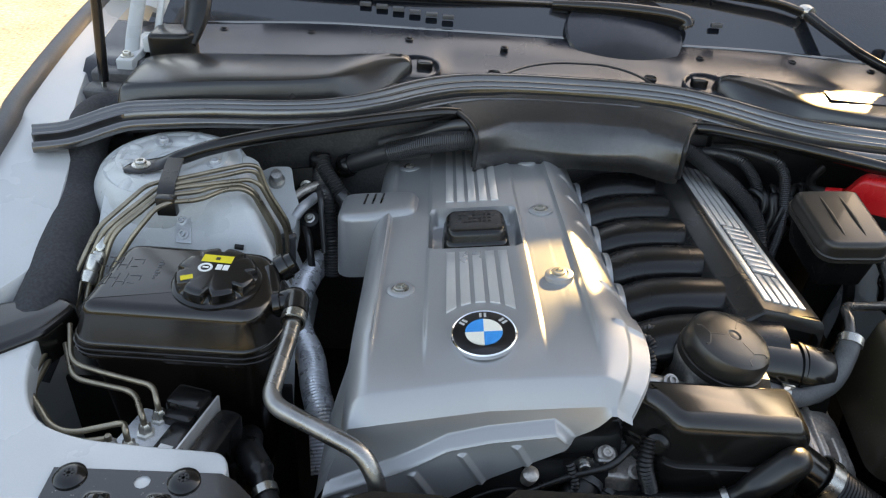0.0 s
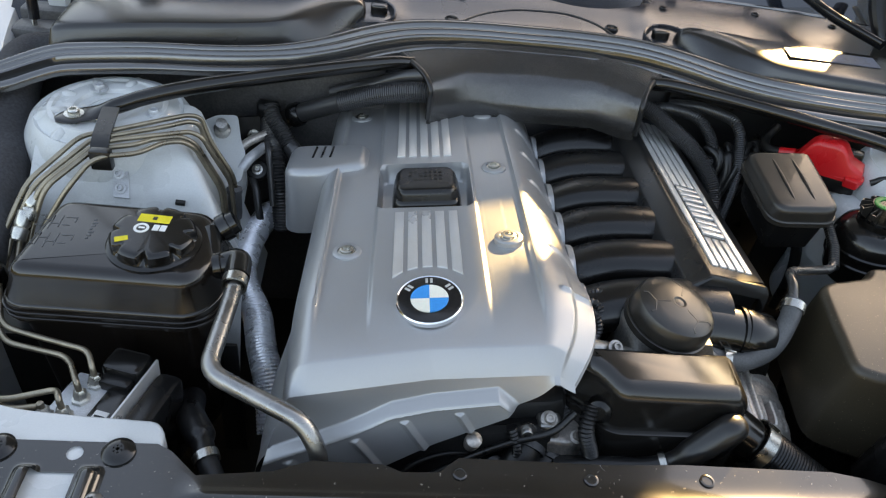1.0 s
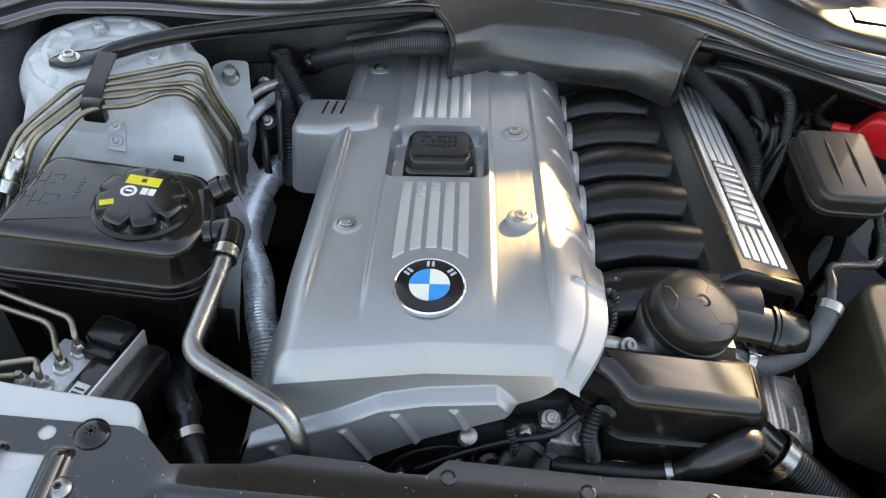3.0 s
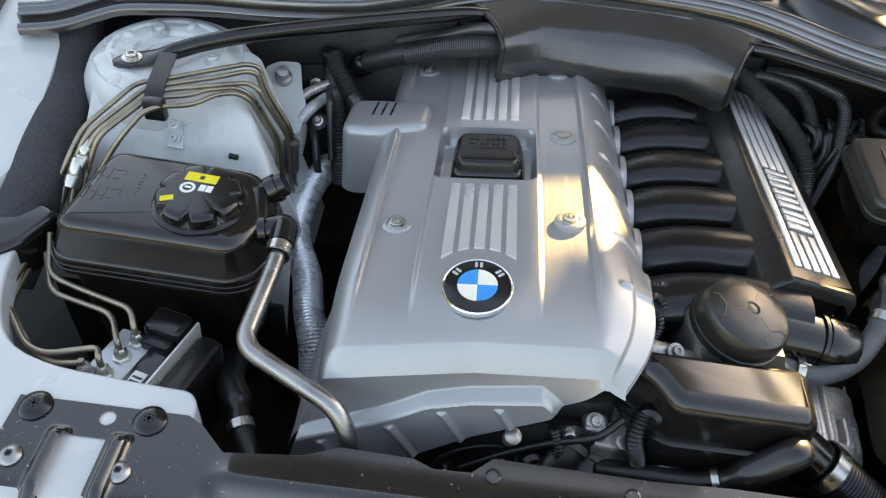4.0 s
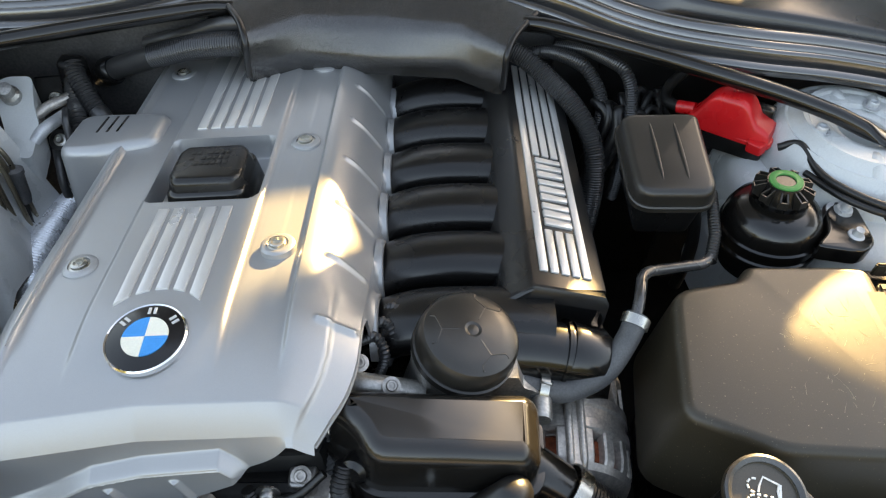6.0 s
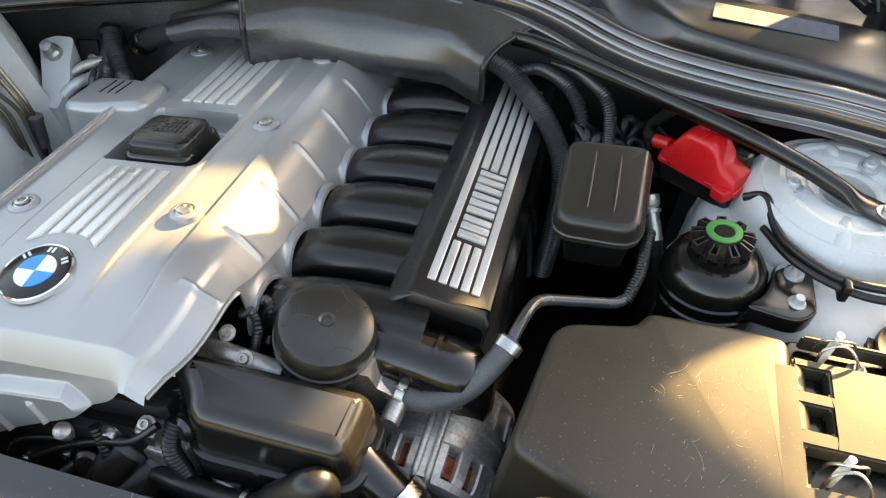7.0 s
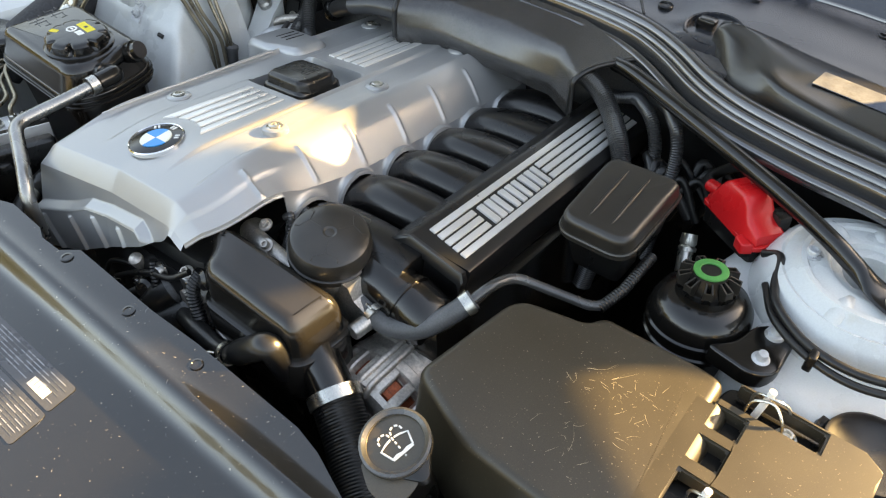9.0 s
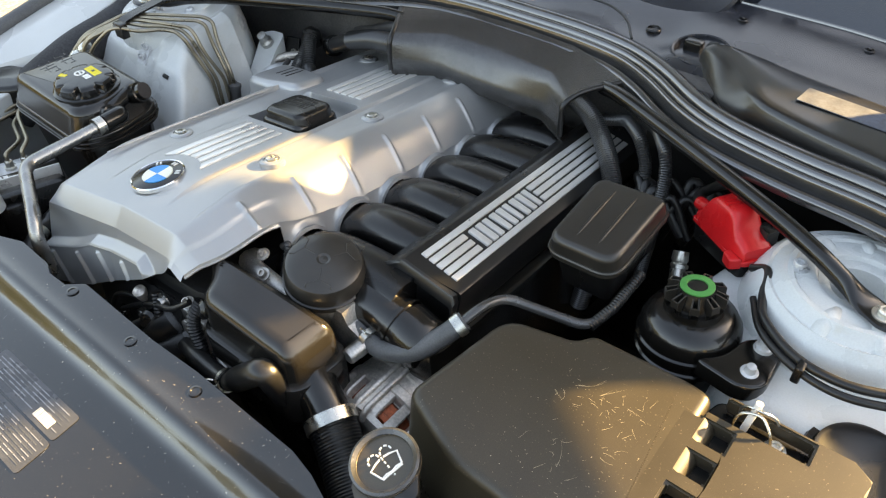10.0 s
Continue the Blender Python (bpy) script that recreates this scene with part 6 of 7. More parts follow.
bm = nb()
tube(bm, filleted([(-0.416, 0.074, 0.820), (-0.400, 0.076, 0.826), (-0.398, 0.044, 0.826)], 0.02, 6), 0.0145, 18)
part("elbow", bm, PLASTIC_SATIN, cpipe, "black plastic elbow")
bm = nb()
tube(bm, filleted([(-0.398, 0.052, 0.826), (-0.399, 0.005, 0.823), (-0.405, -0.086, 0.818), (-0.306, -0.132, 0.804), (-0.290, -0.146, 0.782), (-0.284, -0.150, 0.72)], 0.020, 7), 0.0095, 18)
part("metal_pipe", bm, PIPE, cpipe, "coated metal pipe")
bm = nb()
clamp_band(bm, (-0.3985, 0.036, 0.8255), (0, 1, 0.02), 0.0122, 0.013)
part("clamp", bm, STEEL, cpipe, "bright clamp ring")

absu = thing("brake_control_unit", "brake control unit with an aluminium valve block", "brake unit", (-0.51, -0.06, 0.66))
AB = Matrix.Translation((-0.549, -0.058, 0.738)) @ Matrix.Rotation(radians(-15), 4, "Z") @ Matrix.Rotation(radians(-4), 4, "X")


def ab_box(x0, y0, z0, x1, y1, z1, b=0.003):
    bm = box(nb(), x0, y0, z0, x1, y1, z1, b)
    bmesh.ops.transform(bm, matrix=AB, verts=bm.verts)
    return bm


part("valve_block", ab_box(-0.022, -0.056, -0.08, 0.022, 0.028, 0.0, 0.002), ZINC, absu, "milled aluminium valve block")
part("control_box", ab_box(0.022, -0.060, -0.09, 0.054, 0.050, 0.004, 0.004), PLASTIC_SATIN, absu, "black control box")
part("control_lid", ab_box(0.058, -0.066, -0.11, 0.088, 0.056, 0.002, 0.006), PLASTIC, absu)
part("control_lobe", ab_box(0.060, -0.050, -0.10, 0.098, -0.010, -0.012, 0.010), PLASTIC, absu)
part("connector", ab_box(0.006, 0.026, -0.06, 0.050, 0.060, 0.020, 0.004), PLASTIC_SATIN, absu, "black connector")
part("connector_lever", ab_box(0.010, 0.012, -0.004, 0.046, 0.028, 0.012, 0.004), PLASTIC, absu)
part("seam_rib", ab_box(0.054, -0.070, -0.01, 0.057, 0.058, 0.016, 0.001), SILVER_LIGHT, absu, "pale seam edge")
part("barcode_sticker", ab_box(0.029, -0.052, 0.0042, 0.044, -0.018, 0.0048, 0.0002), INK_WHITE, absu, "white sticker")
for k in range(5):
    part("sticker_bar", ab_box(0.031, -0.049 + k * 0.0055, 0.0049, 0.042, -0.0465 + k * 0.0055, 0.0053, 0.0001), BLACK_MARK, absu)
FIT = [(0.006, 0.016), (0.004, -0.008), (0.002, -0.034), (-0.016, -0.040)]
for x, y in FIT:
    bm = nb()
    p = AB @ Vector((x, y, 0))
    lathe(bm, [(0.010, 0), (0.010, 0.004), (0.0072, 0.005), (0.0072, 0.013), (0.0045, 0.016), (0, 0.016)], p, AB.to_3x3() @ Vector((0, 0, 1)), 6)
    part("pipe_nut", bm, STEEL if y < 0.02 and y > -0.04 else ALU, absu)
ends = [AB @ Vector((x, y, 0.012)) for x, y in FIT]
upn = Vector((0.0, 0.0, 0.03))
routes = [[(-0.672, 0.060, 0.780), (-0.654, 0.011, 0.765), (-0.611, -0.003, 0.765), (-0.548, -0.024, 0.770), ends[0] + upn * 0.5, ends[0]],
          [(-0.675, 0.045, 0.762), (-0.648, -0.004, 0.755), (-0.568, -0.029, 0.764), ends[1] + upn * 0.5, ends[1]],
          [(-0.693, 0.093, 0.765), (-0.693, -0.020, 0.755), (-0.642, -0.076, 0.755), (-0.616, -0.085, 0.757), (-0.563, -0.075, 0.766), ends[2] + upn * 0.6, ends[2]],
          [(-0.695, 0.083, 0.750), (-0.687, -0.025, 0.748), (-0.638, -0.076, 0.748), (-0.609, -0.091, 0.750), (-0.576, -0.091, 0.758), ends[3] + upn * 0.4, ends[3]]]
for pts in routes:
    bm = nb()
    tube(bm, filleted(pts, 0.016, 5), 0.0034, 10)
    solo("brake_line", bm, BRASS, "thin bent metal brake line into the brake unit", "brake line", group="brake lines")
upper = [[(-0.674, 0.183, 0.838), (-0.628, 0.252, 0.866), (-0.600, 0.264, 0.867), (-0.548, 0.303, 0.864), (-0.512, 0.333, 0.860), (-0.497, 0.340, 0.853), (-0.487, 0.333, 0.820), (-0.456, 0.327, 0.765)],
         [(-0.665, 0.176, 0.838), (-0.613, 0.243, 0.866), (-0.596, 0.252, 0.867), (-0.536, 0.289, 0.864), (-0.508, 0.316, 0.860), (-0.496, 0.323, 0.853), (-0.489, 0.323, 0.820), (-0.461, 0.322, 0.765)],
         [(-0.656, 0.177, 0.838), (-0.608, 0.226, 0.866), (-0.588, 0.244, 0.867), (-0.524, 0.274, 0.864), (-0.500, 0.290, 0.860), (-0.486, 0.290, 0.853), (-0.472, 0.291, 0.820), (-0.457, 0.310, 0.765)],
         [(-0.650, 0.173, 0.838), (-0.605, 0.222, 0.864), (-0.587, 0.229, 0.866), (-0.557, 0.243, 0.864), (-0.544, 0.262, 0.861), (-0.510, 0.280, 0.858), (-0.494, 0.284, 0.846), (-0.466, 0.300, 0.765)],
         [(-0.624, 0.173, 0.838), (-0.600, 0.197, 0.864), (-0.584, 0.210, 0.866), (-0.550, 0.222, 0.864), (-0.528, 0.256, 0.861), (-0.506, 0.268, 0.858), (-0.492, 0.272, 0.846), (-0.468, 0.292, 0.765)]]
for k, pts in enumerate(upper):
    x, y, z = pts[0]
    foot = [(-0.700 + 0.011 * k, 0.075 + 0.006 * k, 0.745), (-0.699 + 0.010 * k, 0.135 + 0.004 * k, 0.785)]
    bm = nb()
    tube(bm, filleted(foot + pts + [(pts[-1][0], pts[-1][1], 0.66)], 0.016, 5), 0.0033, 10)
    solo("brake_line", bm, BRASS, "thin metal brake line along the strut tower", "brake line", group="brake lines")
strap = thing("line_holder", "black plastic strap that holds the brake lines", "line holder", (-0.595, 0.24, 0.83))
bm = nb()
ring = [[(-0.609 + d, y, z), (-0.587 + d, y, z), (-0.587 + d, y - 0.002, z + 0.003), (-0.609 + d, y - 0.002, z + 0.003)] for d, y, z in ((-0.008, 0.312, 0.874), (-0.006, 0.290, 0.873), (-0.001, 0.250, 0.872), (0.003, 0.226, 0.870), (0.005, 0.213, 0.860))]
skin(bm, ring)
part("strap", bm, PLASTIC, strap)
bm = nb()
box(bm, -0.6045, 0.207, 0.846, -0.5785, 0.221, 0.872, 0.002)
part("buckle", bm, PLASTIC, strap)
for k in range(2):
    bm = nb()
    lathe(bm, [(0.0, 0), (0.009, 0), (0.010, 0.004), (0.010, 0.014), (0.0075, 0.016), (0.0095, 0.020), (0.0095, 0.036), (0.005, 0.04), (0, 0.04)], (-0.676 + k * 0.006, 0.128 + k * 0.022, 0.790 + 0.014 * k), (0.1, 0.6, 0.45), 14)
    solo("line_union", bm, STEEL, "bright metal union on a brake line", "fitting", group="line unions")
bm = nb()
pillow(bm, rounded([(-0.80, -0.02), (-0.735, -0.01), (-0.690, 0.03), (-0.668, 0.085), (-0.70, 0.105), (-0.76, 0.085), (-0.80, 0.07)], 0.014, 4), 0.745, 0.792, 0.010, draft=0.004, n=5)
solo("wing_bracket", bm, PLASTIC_SATIN, "black plastic bracket at the wing's edge", "bracket")
# felt pad along the wing
bm = nb()
tube(bm, spline([(-0.735, 0.03, 0.72), (-0.722, 0.09, 0.765), (-0.726, 0.16, 0.785), (-0.745, 0.26, 0.795), (-0.772, 0.35, 0.805), (-0.795, 0.45, 0.828), (-0.79, 0.51, 0.835), (-0.74, 0.52, 0.835)], 8), lambda t: 0.036 + 0.0012 * math.sin(23 * t), 18)
pad = solo("insulation_pad", bm, FELT, "dark grey foam insulation roll beside the wing", "insulation")
# foil sleeve hose and the dark hoses behind
bm = nb()
tube(bm, spline([(-0.422, 0.45, 0.615), (-0.432, 0.40, 0.626), (-0.441, 0.33, 0.637), (-0.440, 0.26, 0.643), (-0.429, 0.22, 0.640), (-0.405, 0.17, 0.636), (-0.392, 0.12, 0.628), (-0.375, 0.07, 0.61), (-0.365, 0.02, 0.57)], 12), 0.0205, 20, 0.0007, 0.0045)
foil = thing("foil_hose", "hose wrapped in silver-blue foil sleeve", "hose", (-0.42, 0.25, 0.60), group="cooling hoses")
part("foil_sleeve", bm, FOIL, foil, "crinkled silver-blue foil sleeve")
bm = nb()
tube(bm, spline([(-0.424, 0.44, 0.617), (-0.418, 0.47, 0.612), (-0.41, 0.50, 0.60), (-0.405, 0.53, 0.57)], 5), 0.0165, 18)
part("hose", bm, RUBBER, foil, "black rubber hose end")
bm = nb()
clamp_band(bm, (-0.4235, 0.443, 0.6165), (-0.1, 0.5, -0.1), 0.0212, 0.010)
part("end_collar", bm, RUBBER, foil)
bm = nb()
tube(bm, spline([(-0.455, 0.0, 0.66), (-0.444, -0.045, 0.690), (-0.424, -0.080, 0.698), (-0.412, -0.108, 0.700), (-0.398, -0.135, 0.692), (-0.38, -0.18, 0.66)], 8), lambda t: 0.0165 - 0.0045 * smooth01(0.40, 0.46, t), 22)
lh = thing("lower_hose", "black lower hose with a bright clamp", "hose", (-0.41, -0.06, 0.66), group="cooling hoses")
part("hose", bm, RUBBER, lh)
bm = nb()
clamp_band(bm, (-0.412, -0.108, 0.700), (0.026, -0.052, -0.006), 0.0124, 0.010)
part("hose_clamp", bm, STEEL, lh, "bright band clamp")
for pts, r, n_ in (([(-0.165, 0.478, 0.848), (-0.20, 0.485, 0.842), (-0.255, 0.497, 0.826), (-0.316, 0.507, 0.802)], 0.0165, 0.0007),
                   ([(-0.312, 0.506, 0.803), (-0.345, 0.515, 0.785), (-0.3898, 0.528, 0.7594), (-0.41, 0.54, 0.74)], 0.0155, 0.0),
                   ([(-0.18, 0.50, 0.865), (-0.22, 0.512, 0.852), (-0.27, 0.522, 0.828), (-0.33, 0.54, 0.80)], 0.011, 0.0),
                   ([(-0.440, 0.525, 0.775), (-0.4378, 0.512, 0.762), (-0.424, 0.470, 0.743), (-0.4132, 0.4424, 0.7296), (-0.405, 0.41, 0.69), (-0.40, 0.39, 0.62)], 0.0125, 0.0014),
                   ([(-0.430, 0.512, 0.780), (-0.4232, 0.495, 0.769), (-0.404, 0.472, 0.752), (-0.390, 0.457, 0.739)], 0.0125, 0.0014),
                   ([(-0.392, 0.459, 0.741), (-0.3845, 0.4525, 0.735), (-0.372, 0.44, 0.715), (-0.365, 0.43, 0.66)], 0.0135, 0.0),
                   ([(-0.425, 0.44, 0.755), (-0.42, 0.42, 0.747), (-0.4155, 0.40, 0.712), (-0.411, 0.38, 0.675)], 0.005, 0.0),
                   ([(-0.452, 0.43, 0.70), (-0.440, 0.40, 0.690), (-0.4342, 0.38, 0.665), (-0.43, 0.38, 0.62)], 0.006, 0.0)):
    bm = nb()
    tube(bm, spline(pts, 9), r, 18, n_, 0.0050 if r < 0.016 else 0.0036)
    solo("wiring_conduit", bm, CONDUIT, "ribbed black wiring conduit" if n_ else "smooth black wiring sleeve", "cable", group="wiring conduits")
bm = nb()
lathe(bm, [(0.0, -0.012), (0.018, -0.012), (0.0205, -0.008), (0.0205, 0.006), (0.018, 0.010), (0, 0.010)], (-0.3898, 0.528, 0.7594), (-0.74, 0.21, -0.42), 24)
solo("conduit_end", bm, PLASTIC, "black collar at the end of a wiring conduit", "fitting", group="wiring conduits")
bm = nb()
pillow(bm, rounded([(-0.452, 0.500), (-0.420, 0.495), (-0.412, 0.525), (-0.452, 0.53)], 0.01, 3), 0.755, 0.788, 0.008, n=4)
solo("conduit_boot", bm, RUBBER, "black rubber boot over two wiring conduits", "fitting", group="wiring conduits")
conn = thing("sensor_plug", "grey sensor plug hanging on its cable", "plug", (-0.455, 0.30, 0.72))
bm = nb()
lathe(bm, [(0.0, -0.03), (0.009, -0.03), (0.0105, -0.02), (0.0105, 0.012), (0.012, 0.014), (0.012, 0.020), (0.008, 0.022), (0.0, 0.03)], (-0.458, 0.326, 0.722), (0.0, 0.15, 1), 14)
part("plug_body", bm, HOSE_GREY, conn)
bm = nb()
tube(bm, spline([(-0.458, 0.322, 0.695), (-0.459, 0.315, 0.66), (-0.45, 0.31, 0.60)], 5), 0.005, 8)
part("plug_cable", bm, RUBBER, conn)
bm = nb()
lathe(bm, [(0, 0), (0.013, 0), (0.013, 0.012), (0.009, 0.016), (0.009, 0.03), (0, 0.032)], (-0.497, 0.452, 0.762), (0.1, -0.5, 0.86), 16)
solo("bleeder_boss", bm, ALU, "cast metal boss on the white bracket", "fitting")

# corrugated hoses out of the shroud's right end
for pts, r in (([(0.150, 0.515, 0.846), (0.178, 0.507, 0.842), (0.204, 0.496, 0.835), (0.233, 0.478, 0.820), (0.263, 0.450, 0.805), (0.289, 0.420, 0.782), (0.303, 0.388, 0.752), (0.305, 0.36, 0.70), (0.30, 0.34, 0.62)], 0.0138),
               ([(0.20, 0.555, 0.80), (0.236, 0.545, 0.818), (0.263, 0.518, 0.829), (0.288, 0.492, 0.829), (0.308, 0.474, 0.809), (0.316, 0.460, 0.788), (0.318, 0.447, 0.755), (0.315, 0.43, 0.70), (0.31, 0.42, 0.62)], 0.0092),
               ([(0.26, 0.56, 0.82), (0.295, 0.525, 0.836), (0.322, 0.485, 0.845), (0.338, 0.463, 0.842), (0.350, 0.448, 0.815), (0.356, 0.43, 0.75), (0.355, 0.42, 0.65)], 0.0085)):
    bm = nb()
    tube(bm, spline(pts, 9), r, 18, 0.0007, 0.0034)
    solo("wiring_conduit", bm, CONDUIT, "corrugated black conduit from the duct shroud", "cable", group="wiring conduits")
random.seed(9)
for k in range(9):
    x, y = 0.30 + 0.10 * random.random(), 0.40 + 0.08 * random.random()
    bm = nb()
    tube(bm, spline([(x, y, 0.70), (x + 0.02, y + 0.01, 0.76 + 0.02 * random.random()), (x + 0.05 * random.random(), y + 0.03, 0.79), (x + 0.08, y + 0.02, 0.74)], 6), 0.005 + 0.004 * random.random(), 10)
    solo("cable", bm, RUBBER, "black cable in the dark beside the relay box", "cable", group="bulkhead cables")

# small things between the front housing and the panel
bm = nb()
tube(bm, spline([(-0.030, -0.040, 0.765), (-0.022, -0.055, 0.748), (-0.010, -0.072, 0.722), (0.0, -0.085, 0.69)], 8), lambda t: 0.011 + 0.003 * t, 18, 0.0012, 0.005)
solo("wiring_conduit", bm, HOSE_GREY, "ribbed grey conduit below the engine cover", "cable", group="wiring conduits")
bm = nb()
tube(bm, spline([(-0.06, -0.05, 0.735), (-0.085, -0.085, 0.72), (-0.12, -0.12, 0.70), (-0.16, -0.15, 0.67)], 8), 0.0075, 12)
solo("cable", bm, RUBBER, "black cable below the engine cover", "cable", group="bulkhead cables")
th = thing("thermostat_hose", "wide black hose on the thermostat housing", "hose", (-0.03, -0.1, 0.66), group="cooling hoses")
bm = nb()
tube(bm, spline([(-0.022, -0.060, 0.705), (-0.035, -0.085, 0.695), (-0.055, -0.125, 0.68), (-0.07, -0.16, 0.66)], 8), 0.031, 24)
part("hose", bm, RUBBER, th)
bm = nb()
lathe(bm, [(0.031, -0.006), (0.034, -0.006), (0.034, 0.006), (0.031, 0.006)], (-0.037, -0.09, 0.693), (-0.02, -0.04, -0.015), 28)
part("collar", bm, PLASTIC_SATIN, th)
pump = thing("water_pump", "oily cast water pump with bolts", "pump", (-0.03, -0.05, 0.68))
bm = nb()
lathe(bm, [(0, 0), (0.036, 0), (0.040, 0.006), (0.040, 0.03), (0, 0.03)], (-0.03, -0.030, 0.725), (0, -0.75, 0.6), 30)
part("pump_body", bm, ALU_DIRTY, pump)
for x, y, z in ((-0.048, -0.055, 0.752), (-0.052, -0.068, 0.727), (0.012, -0.085, 0.716), (-0.012, -0.045, 0.775)):
    bolt(pump, (x, y, z), 0.006, ALU_DIRTY, (0, -0.7, 0.7))
bm = nb()
tube(bm, spline([(0.012, -0.05, 0.765), (0.02, -0.078, 0.735), (0.03, -0.10, 0.722), (0.055, -0.11, 0.715)], 6), 0.006, 10)
part("bracket_arm", bm, ALU, pump)
bm = nb()
lathe(bm, [(0, 0), (0.008, 0), (0.009, 0.008), (0.009, 0.018), (0.005, 0.021), (0, 0.021)], (-0.128, -0.100, 0.730), (0.1, -0.3, 0.9), 18)
solo("cover_mount", bm, ALU_DIRTY, "grey rubber-metal mount below the engine cover", "mount")

# ---- front panel above the radiator ----
# brackets, bolts and cables below the cover's front
ebr = thing("engine_bracket", "grey cast bracket with bolts on the engine's front", "bracket", (-0.03, -0.08, 0.70))
bm = nb()
pillow(bm, rounded([(-0.075, -0.098), (-0.015, -0.104), (0.004, -0.085), (-0.01, -0.062), (-0.07, -0.066)], 0.010, 4), 0.690, 0.742, 0.006, draft=0.004)
part("casting", bm, ALU_DIRTY, ebr, "oily cast casting")
bm = nb()
pillow(bm, rounded([(-0.055, -0.094), (-0.030, -0.096), (-0.028, -0.072), (-0.055, -0.072)], 0.006, 3), 0.735, 0.758, 0.004, draft=0.002)
part("boss", bm, ALU, ebr)
for x, y, z, r in ((-0.043, -0.084, 0.758, 0.006), (-0.010, -0.094, 0.742, 0.005), (-0.068, -0.090, 0.742, 0.005)):
    bolt(ebr, (x, y, z), r, ALU_DIRTY, (0.0, -0.4, 0.9))
for pts, r, rd in (([(-0.175, -0.118, 0.69), (-0.13, -0.112, 0.722), (-0.085, -0.108, 0.748), (-0.045, -0.106, 0.765), (-0.02, -0.092, 0.782)], 0.0042, 0), ([(-0.12, -0.12, 0.66), (-0.09, -0.118, 0.70), (-0.078, -0.112, 0.735), (-0.088, -0.10, 0.765)], 0.0055, 0.0006),
                   ([(0.012, -0.118, 0.69), (0.006, -0.110, 0.73), (-0.006, -0.102, 0.765), (-0.002, -0.085, 0.790)], 0.0085, 0.0010), ([(-0.21, -0.12, 0.67), (-0.19, -0.112, 0.705), (-0.15, -0.104, 0.718), (-0.11, -0.10, 0.708), (-0.08, -0.098, 0.69)], 0.0035, 0)):
    bm = nb()
    tube(bm, spline(pts, 8), r, 10, rd, 0.0045)
    solo("engine_cable", bm, RUBBER, "black cable below the engine cover's front", "cable", group="engine cables")
bm = nb()
tube(bm, spline([(-0.060, -0.078, 0.728), (-0.068, -0.098, 0.722), (-0.078, -0.116, 0.706), (-0.10, -0.13, 0.67), (-0.12, -0.14, 0.62)], 7), 0.0215, 24)
fh = thing("water_hose", "thick black rubber hose below the cover's front", "hose", (-0.08, -0.11, 0.66), group="cooling hoses")
part("hose", bm, RUBBER, fh)
bm = nb()
clamp_band(bm, (-0.0665, -0.0955, 0.7225), (-0.008, -0.020, -0.008), 0.0222, 0.008)
part("hose_collar", bm, HOSE_GREY, fh, "grey collar")
plg = thing("sensor_plug", "black sensor plug with a grey collar below the cover", "plug", (-0.10, -0.10, 0.70))
bm = nb()
lathe(bm, [(0.0, 0.0), (0.013, 0.0), (0.014, 0.004), (0.014, 0.024), (0.010, 0.028), (0.0, 0.028)], (-0.105, -0.100, 0.705), (0.2, -0.8, 0.5), 18)
part("plug_body", bm, PLASTIC, plg)
bm = nb()
lathe(bm, [(0.0145, 0.006), (0.0165, 0.006), (0.0165, 0.013), (0.0145, 0.013)], (-0.105, -0.100, 0.705), (0.2, -0.8, 0.5), 18)
part("collar", bm, HOSE_GREY, plg)

front = thing("front_crossmember", "dusty glossy black crossmember across the front of the engine bay", "crossmember", (0, -0.25, 0.70))


def back_edge(x):
    pts = [(-0.60, -0.150), (-0.44, -0.150), (-0.425, -0.158), (-0.398, -0.183), (-0.328, -0.176), (-0.293, -0.163), (-0.225, -0.165), (-0.206, -0.173), (-0.170, -0.172), (-0.150, -0.155), (0.0, -0.158), (0.08, -0.155), (0.24, -0.158), (0.275, -0.165), (0.33, -0.185), (0.60, -0.19)]
    for (x0, y0), (x1, y1) in zip(pts, pts[1:]):
        if x0 <= x <= x1:
            return y0 + (y1 - y0) * (x - x0) / (x1 - x0)
    return -0.17


def panel_z(x, y):
    z = 0.785
    ridge = -0.207 if x > -0.40 else -0.207 - 0.02 * smooth01(-0.42, -0.46, x) * 0
    flat = smooth01(-0.385, -0.415, x)
    z -= (0.017 * smooth01(ridge + 0.006, ridge - 0.030, y) + 0.10 * max(0.0, -0.235 - y) ** 1.0) * (1 - flat)
    z += 0.006 * math.exp(-((y - ridge + 0.004) / 0.017) ** 2) * (1 - flat)
    if flat > 0:
        z -= 0.012 * flat * smooth01(-0.232, -0.26, y)
        for cx in (-0.548, -0.492):
            z += 0.010 * flat * math.exp(-((x - cx) / 0.008) ** 4) * smooth01(-0.176, -0.186, y)
    z -= 0.16 * max(0.0, -0.40 - y)
    return z


def panel_hole(x, y):
    return not (-0.542 < x < -0.505 and -0.245 < y < -0.184) and not ((x + 0.512) ** 2 + (y + 0.163) ** 2 < 0.0075 ** 2)


pys = sorted(lin(0, 1, 120) + lin(0.0302, 0.1041, 32))
pxs = sorted(lin(-0.60, 0.60, 481) + lin(-0.5207, -0.5033, 28))
bm = nb()
sheet(bm, pxs, pys, lambda x, t: (x, back_edge(x) + (-0.62 - back_edge(x)) * t ** 1.35, panel_z(x, back_edge(x) + (-0.62 - back_edge(x)) * t ** 1.35)),
      lambda x, t: panel_hole(x, back_edge(x) + (-0.62 - back_edge(x)) * t ** 1.35))
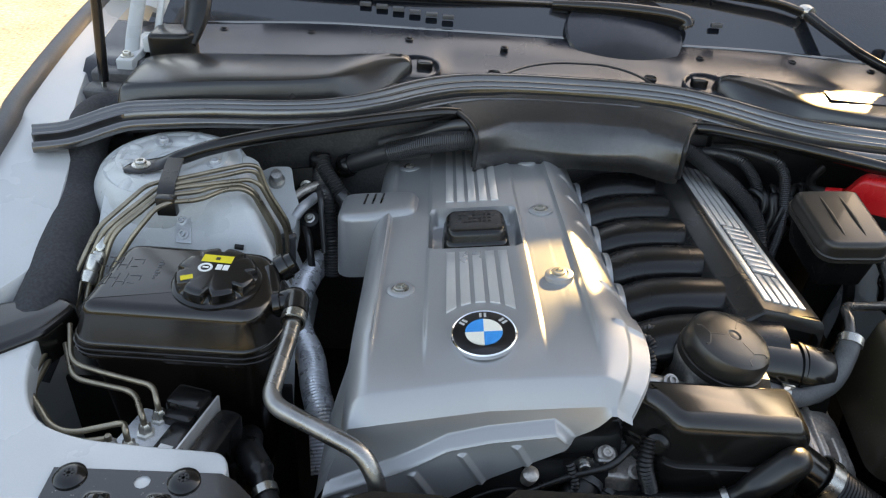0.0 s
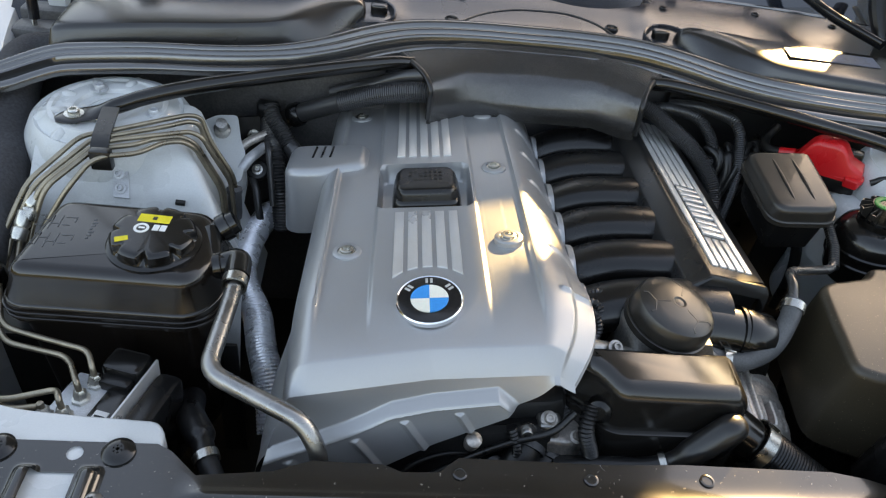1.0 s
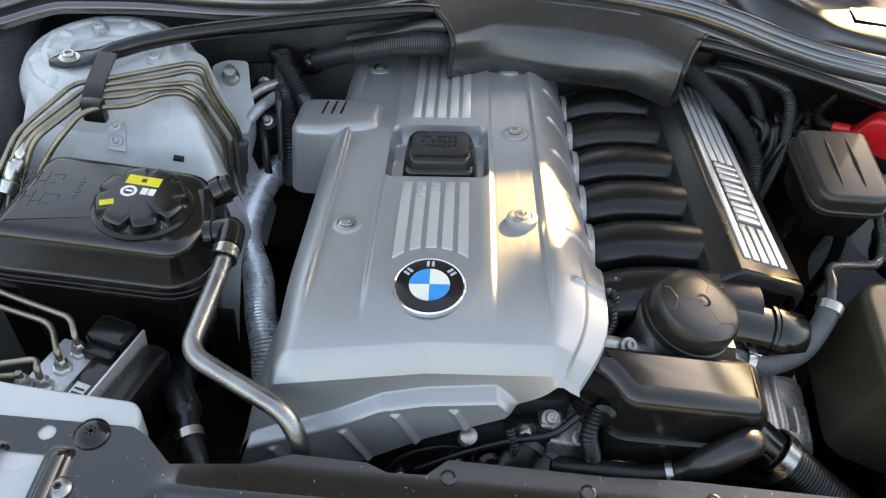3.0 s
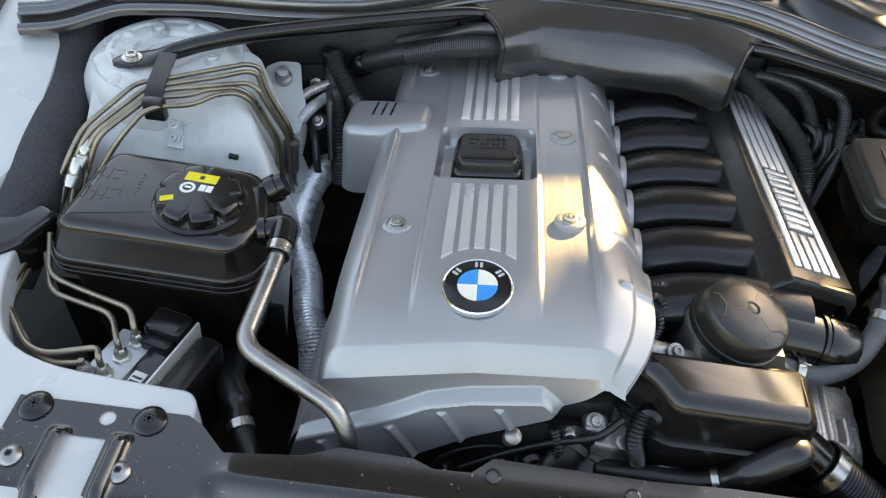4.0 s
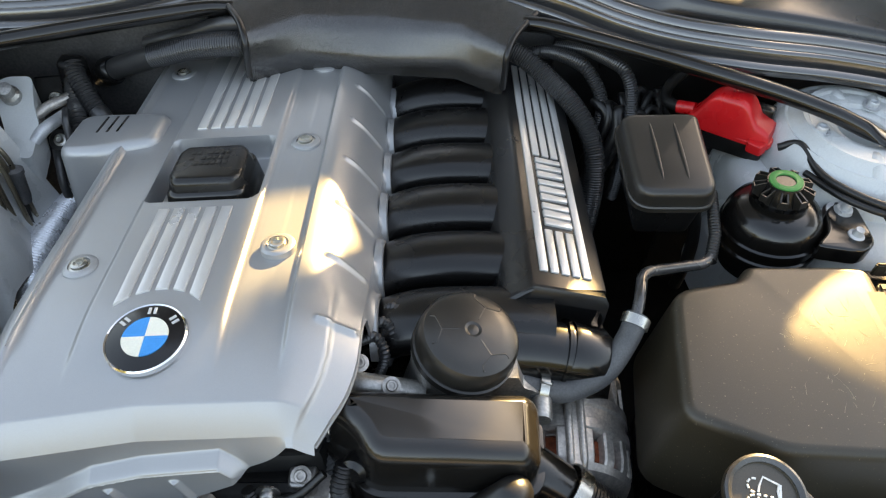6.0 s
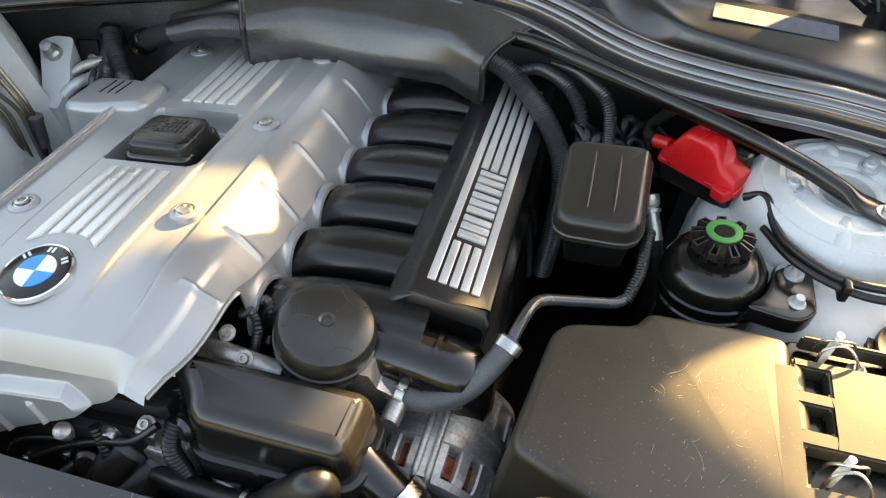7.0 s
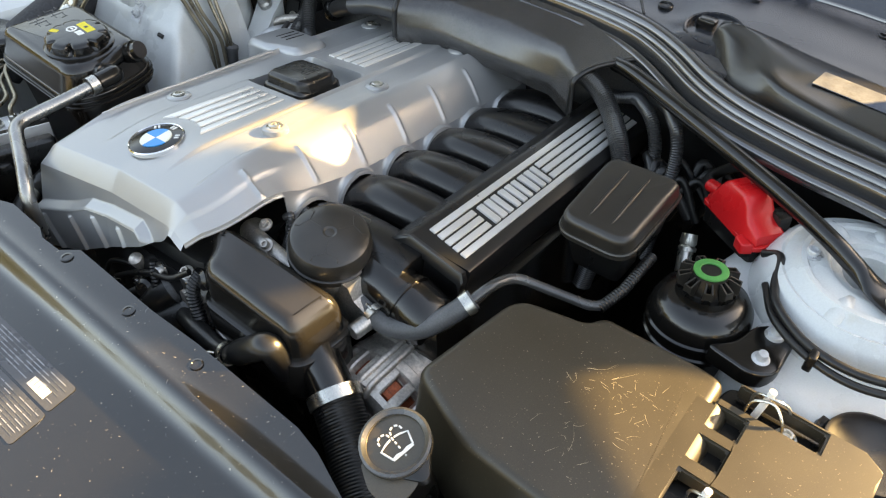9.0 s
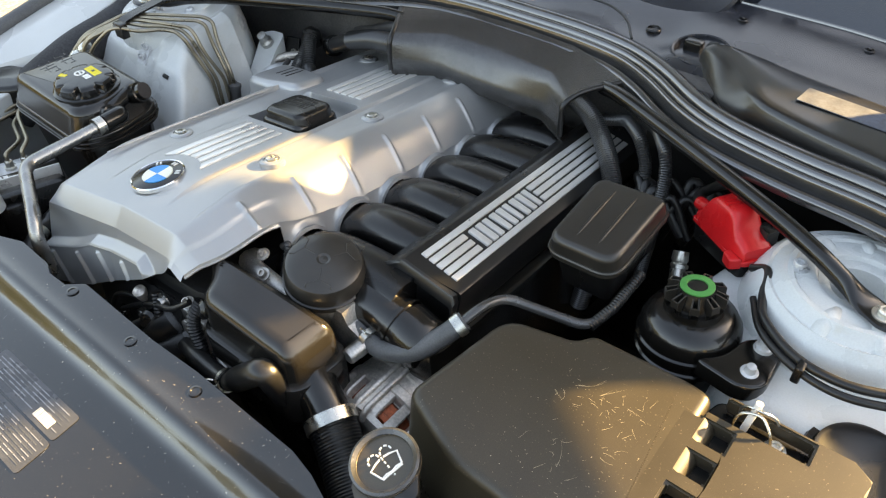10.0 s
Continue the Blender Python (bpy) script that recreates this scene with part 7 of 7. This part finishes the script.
part("panel_sheet", bm, PANEL_BLACK, front, "dusty glossy black sheet", smooth=40)
bm = nb()
sheet(bm, lin(-0.60, 0.60, 481), [0, 1], lambda x, t: (x, back_edge(x) + 0.0005 * t, 0.785 - 0.012 * t))
part("panel_edge", bm, PANEL_BLACK, front)
for x, y in ((-0.581, -0.160), (-0.473, -0.161), (-0.481, -0.214), (-0.579, -0.211)):
    bm = nb()
    big = y > -0.2
    r = 0.0155 if big else 0.0105
    lathe(bm, [(r, 0.0), (r, 0.002), (r * 0.8, 0.0045), (r * 0.45, 0.006), (r * 0.3, 0.006), (r * 0.28, 0.003), (0, 0.003)], (x, y, panel_z(x, y)), n=24)
    part("screw", bm, PLASTIC_SATIN if big else PIPE, front, "round-headed screw")
    # black bars painted in place of the shaded star recess
    for a in range(3):
        bm = nb()
        c, s_ = math.cos(radians(60 * a + 15)), math.sin(radians(60 * a + 15))
        k, w = 0.34 * r, 0.08 * r
        z = panel_z(x, y) + 0.0062
        skin(bm, [[(x + c * p - s_ * q_, y + s_ * p + c * q_, z + h) for p, q_ in ((-k, -w), (k, -w), (k, w), (-k, w))] for h in (-0.002, 0.0)])
        part("star_slot", bm, BLACK_MARK, front)
for k in range(3):
    bm = nb()
    x = (-0.15, -0.02, 0.1, 0.2, -0.26)[k]
    lathe(bm, [(0.0065, 0), (0.0075, 0.0008), (0.0055, 0.0012), (0.0045, -0.002), (0, -0.002)], (x, back_edge(x) - 0.018, 0.7857), n=18)
    part("rivet", bm, PANEL_BLACK, front)
latch = thing("bonnet_latch", "small metal latch below the front panel's opening", "latch", (-0.525, -0.22, 0.72))
bm = nb()
box(bm, -0.545, -0.26, 0.735, -0.505, -0.215, 0.750, 0.004)
lathe(bm, [(0, 0), (0.010, 0), (0.012, 0.004), (0.008, 0.012), (0, 0.014)], (-0.523, -0.222, 0.75), n=16)
part("latch_body", bm, ALU_DIRTY, latch)
# stickers with unreadable print
for x0, y0, x1, y1 in ((-0.150, -0.303, 0.012, -0.268), (-0.150, -0.348, 0.014, -0.306)):
    st = thing("information_sticker", "grey information sticker with fine print on the front panel", "sticker", ((x0 + x1) / 2, (y0 + y1) / 2, 0.75), group="stickers")
    bm = nb()
    out = rounded(rect(x0, y0, x1, y1), 0.005, 4)
    zt = lambda x, y: panel_z(x, y)
    skin(bm, [[(x, y, zt(x, y) + 0.0004) for x, y in out], [(x, y, zt(x, y) + 0.0009) for x, y in out]])
    part("film", bm, LABEL, st)
    random.seed(3)
    n_lines = int((y1 - y0 - 0.006) / 0.0042)
    for j in range(n_lines):
        y = y1 - 0.005 - j * 0.0042
        x = x0 + 0.006
        while x < x1 - 0.012:
            w = 0.006 + 0.012 * random.random()
            w = min(w, x1 - 0.006 - x)
            if not (x1 - 0.052 < x + w and x < x1 - 0.018 and y0 + 0.004 < y < y0 + 0.017 and y0 < -0.30 and y0 > -0.31):
                bm = nb()
                skin(bm, [[(a, b, zt(a, b) + 0.0008) for a, b in rect(x, y - 0.0011, x + w, y)], [(a, b, zt(a, b) + 0.0012) for a, b in rect(x, y - 0.0011, x + w, y)]])
                part("print_bar", bm, PRINT_GREY if (j * 7 + int(x * 900)) % 3 else HOSE_GREY, st, smooth=0)
            x += w + 0.002
    if y0 > -0.31:
        for k in range(14):
            x = x1 - 0.050 + k * 0.0023
            bm = nb()
            skin(bm, [[(a, b, zt(a, b) + 0.0008) for a, b in rect(x, y0 + 0.005, x + (0.0015 if k % 3 else 0.0008), y0 + 0.016)], [(a, b, zt(a, b) + 0.0013) for a, b in rect(x, y0 + 0.005, x + (0.0015 if k % 3 else 0.0008), y0 + 0.016)]])
            part("barcode_bar", bm, INK_WHITE, st, smooth=0)
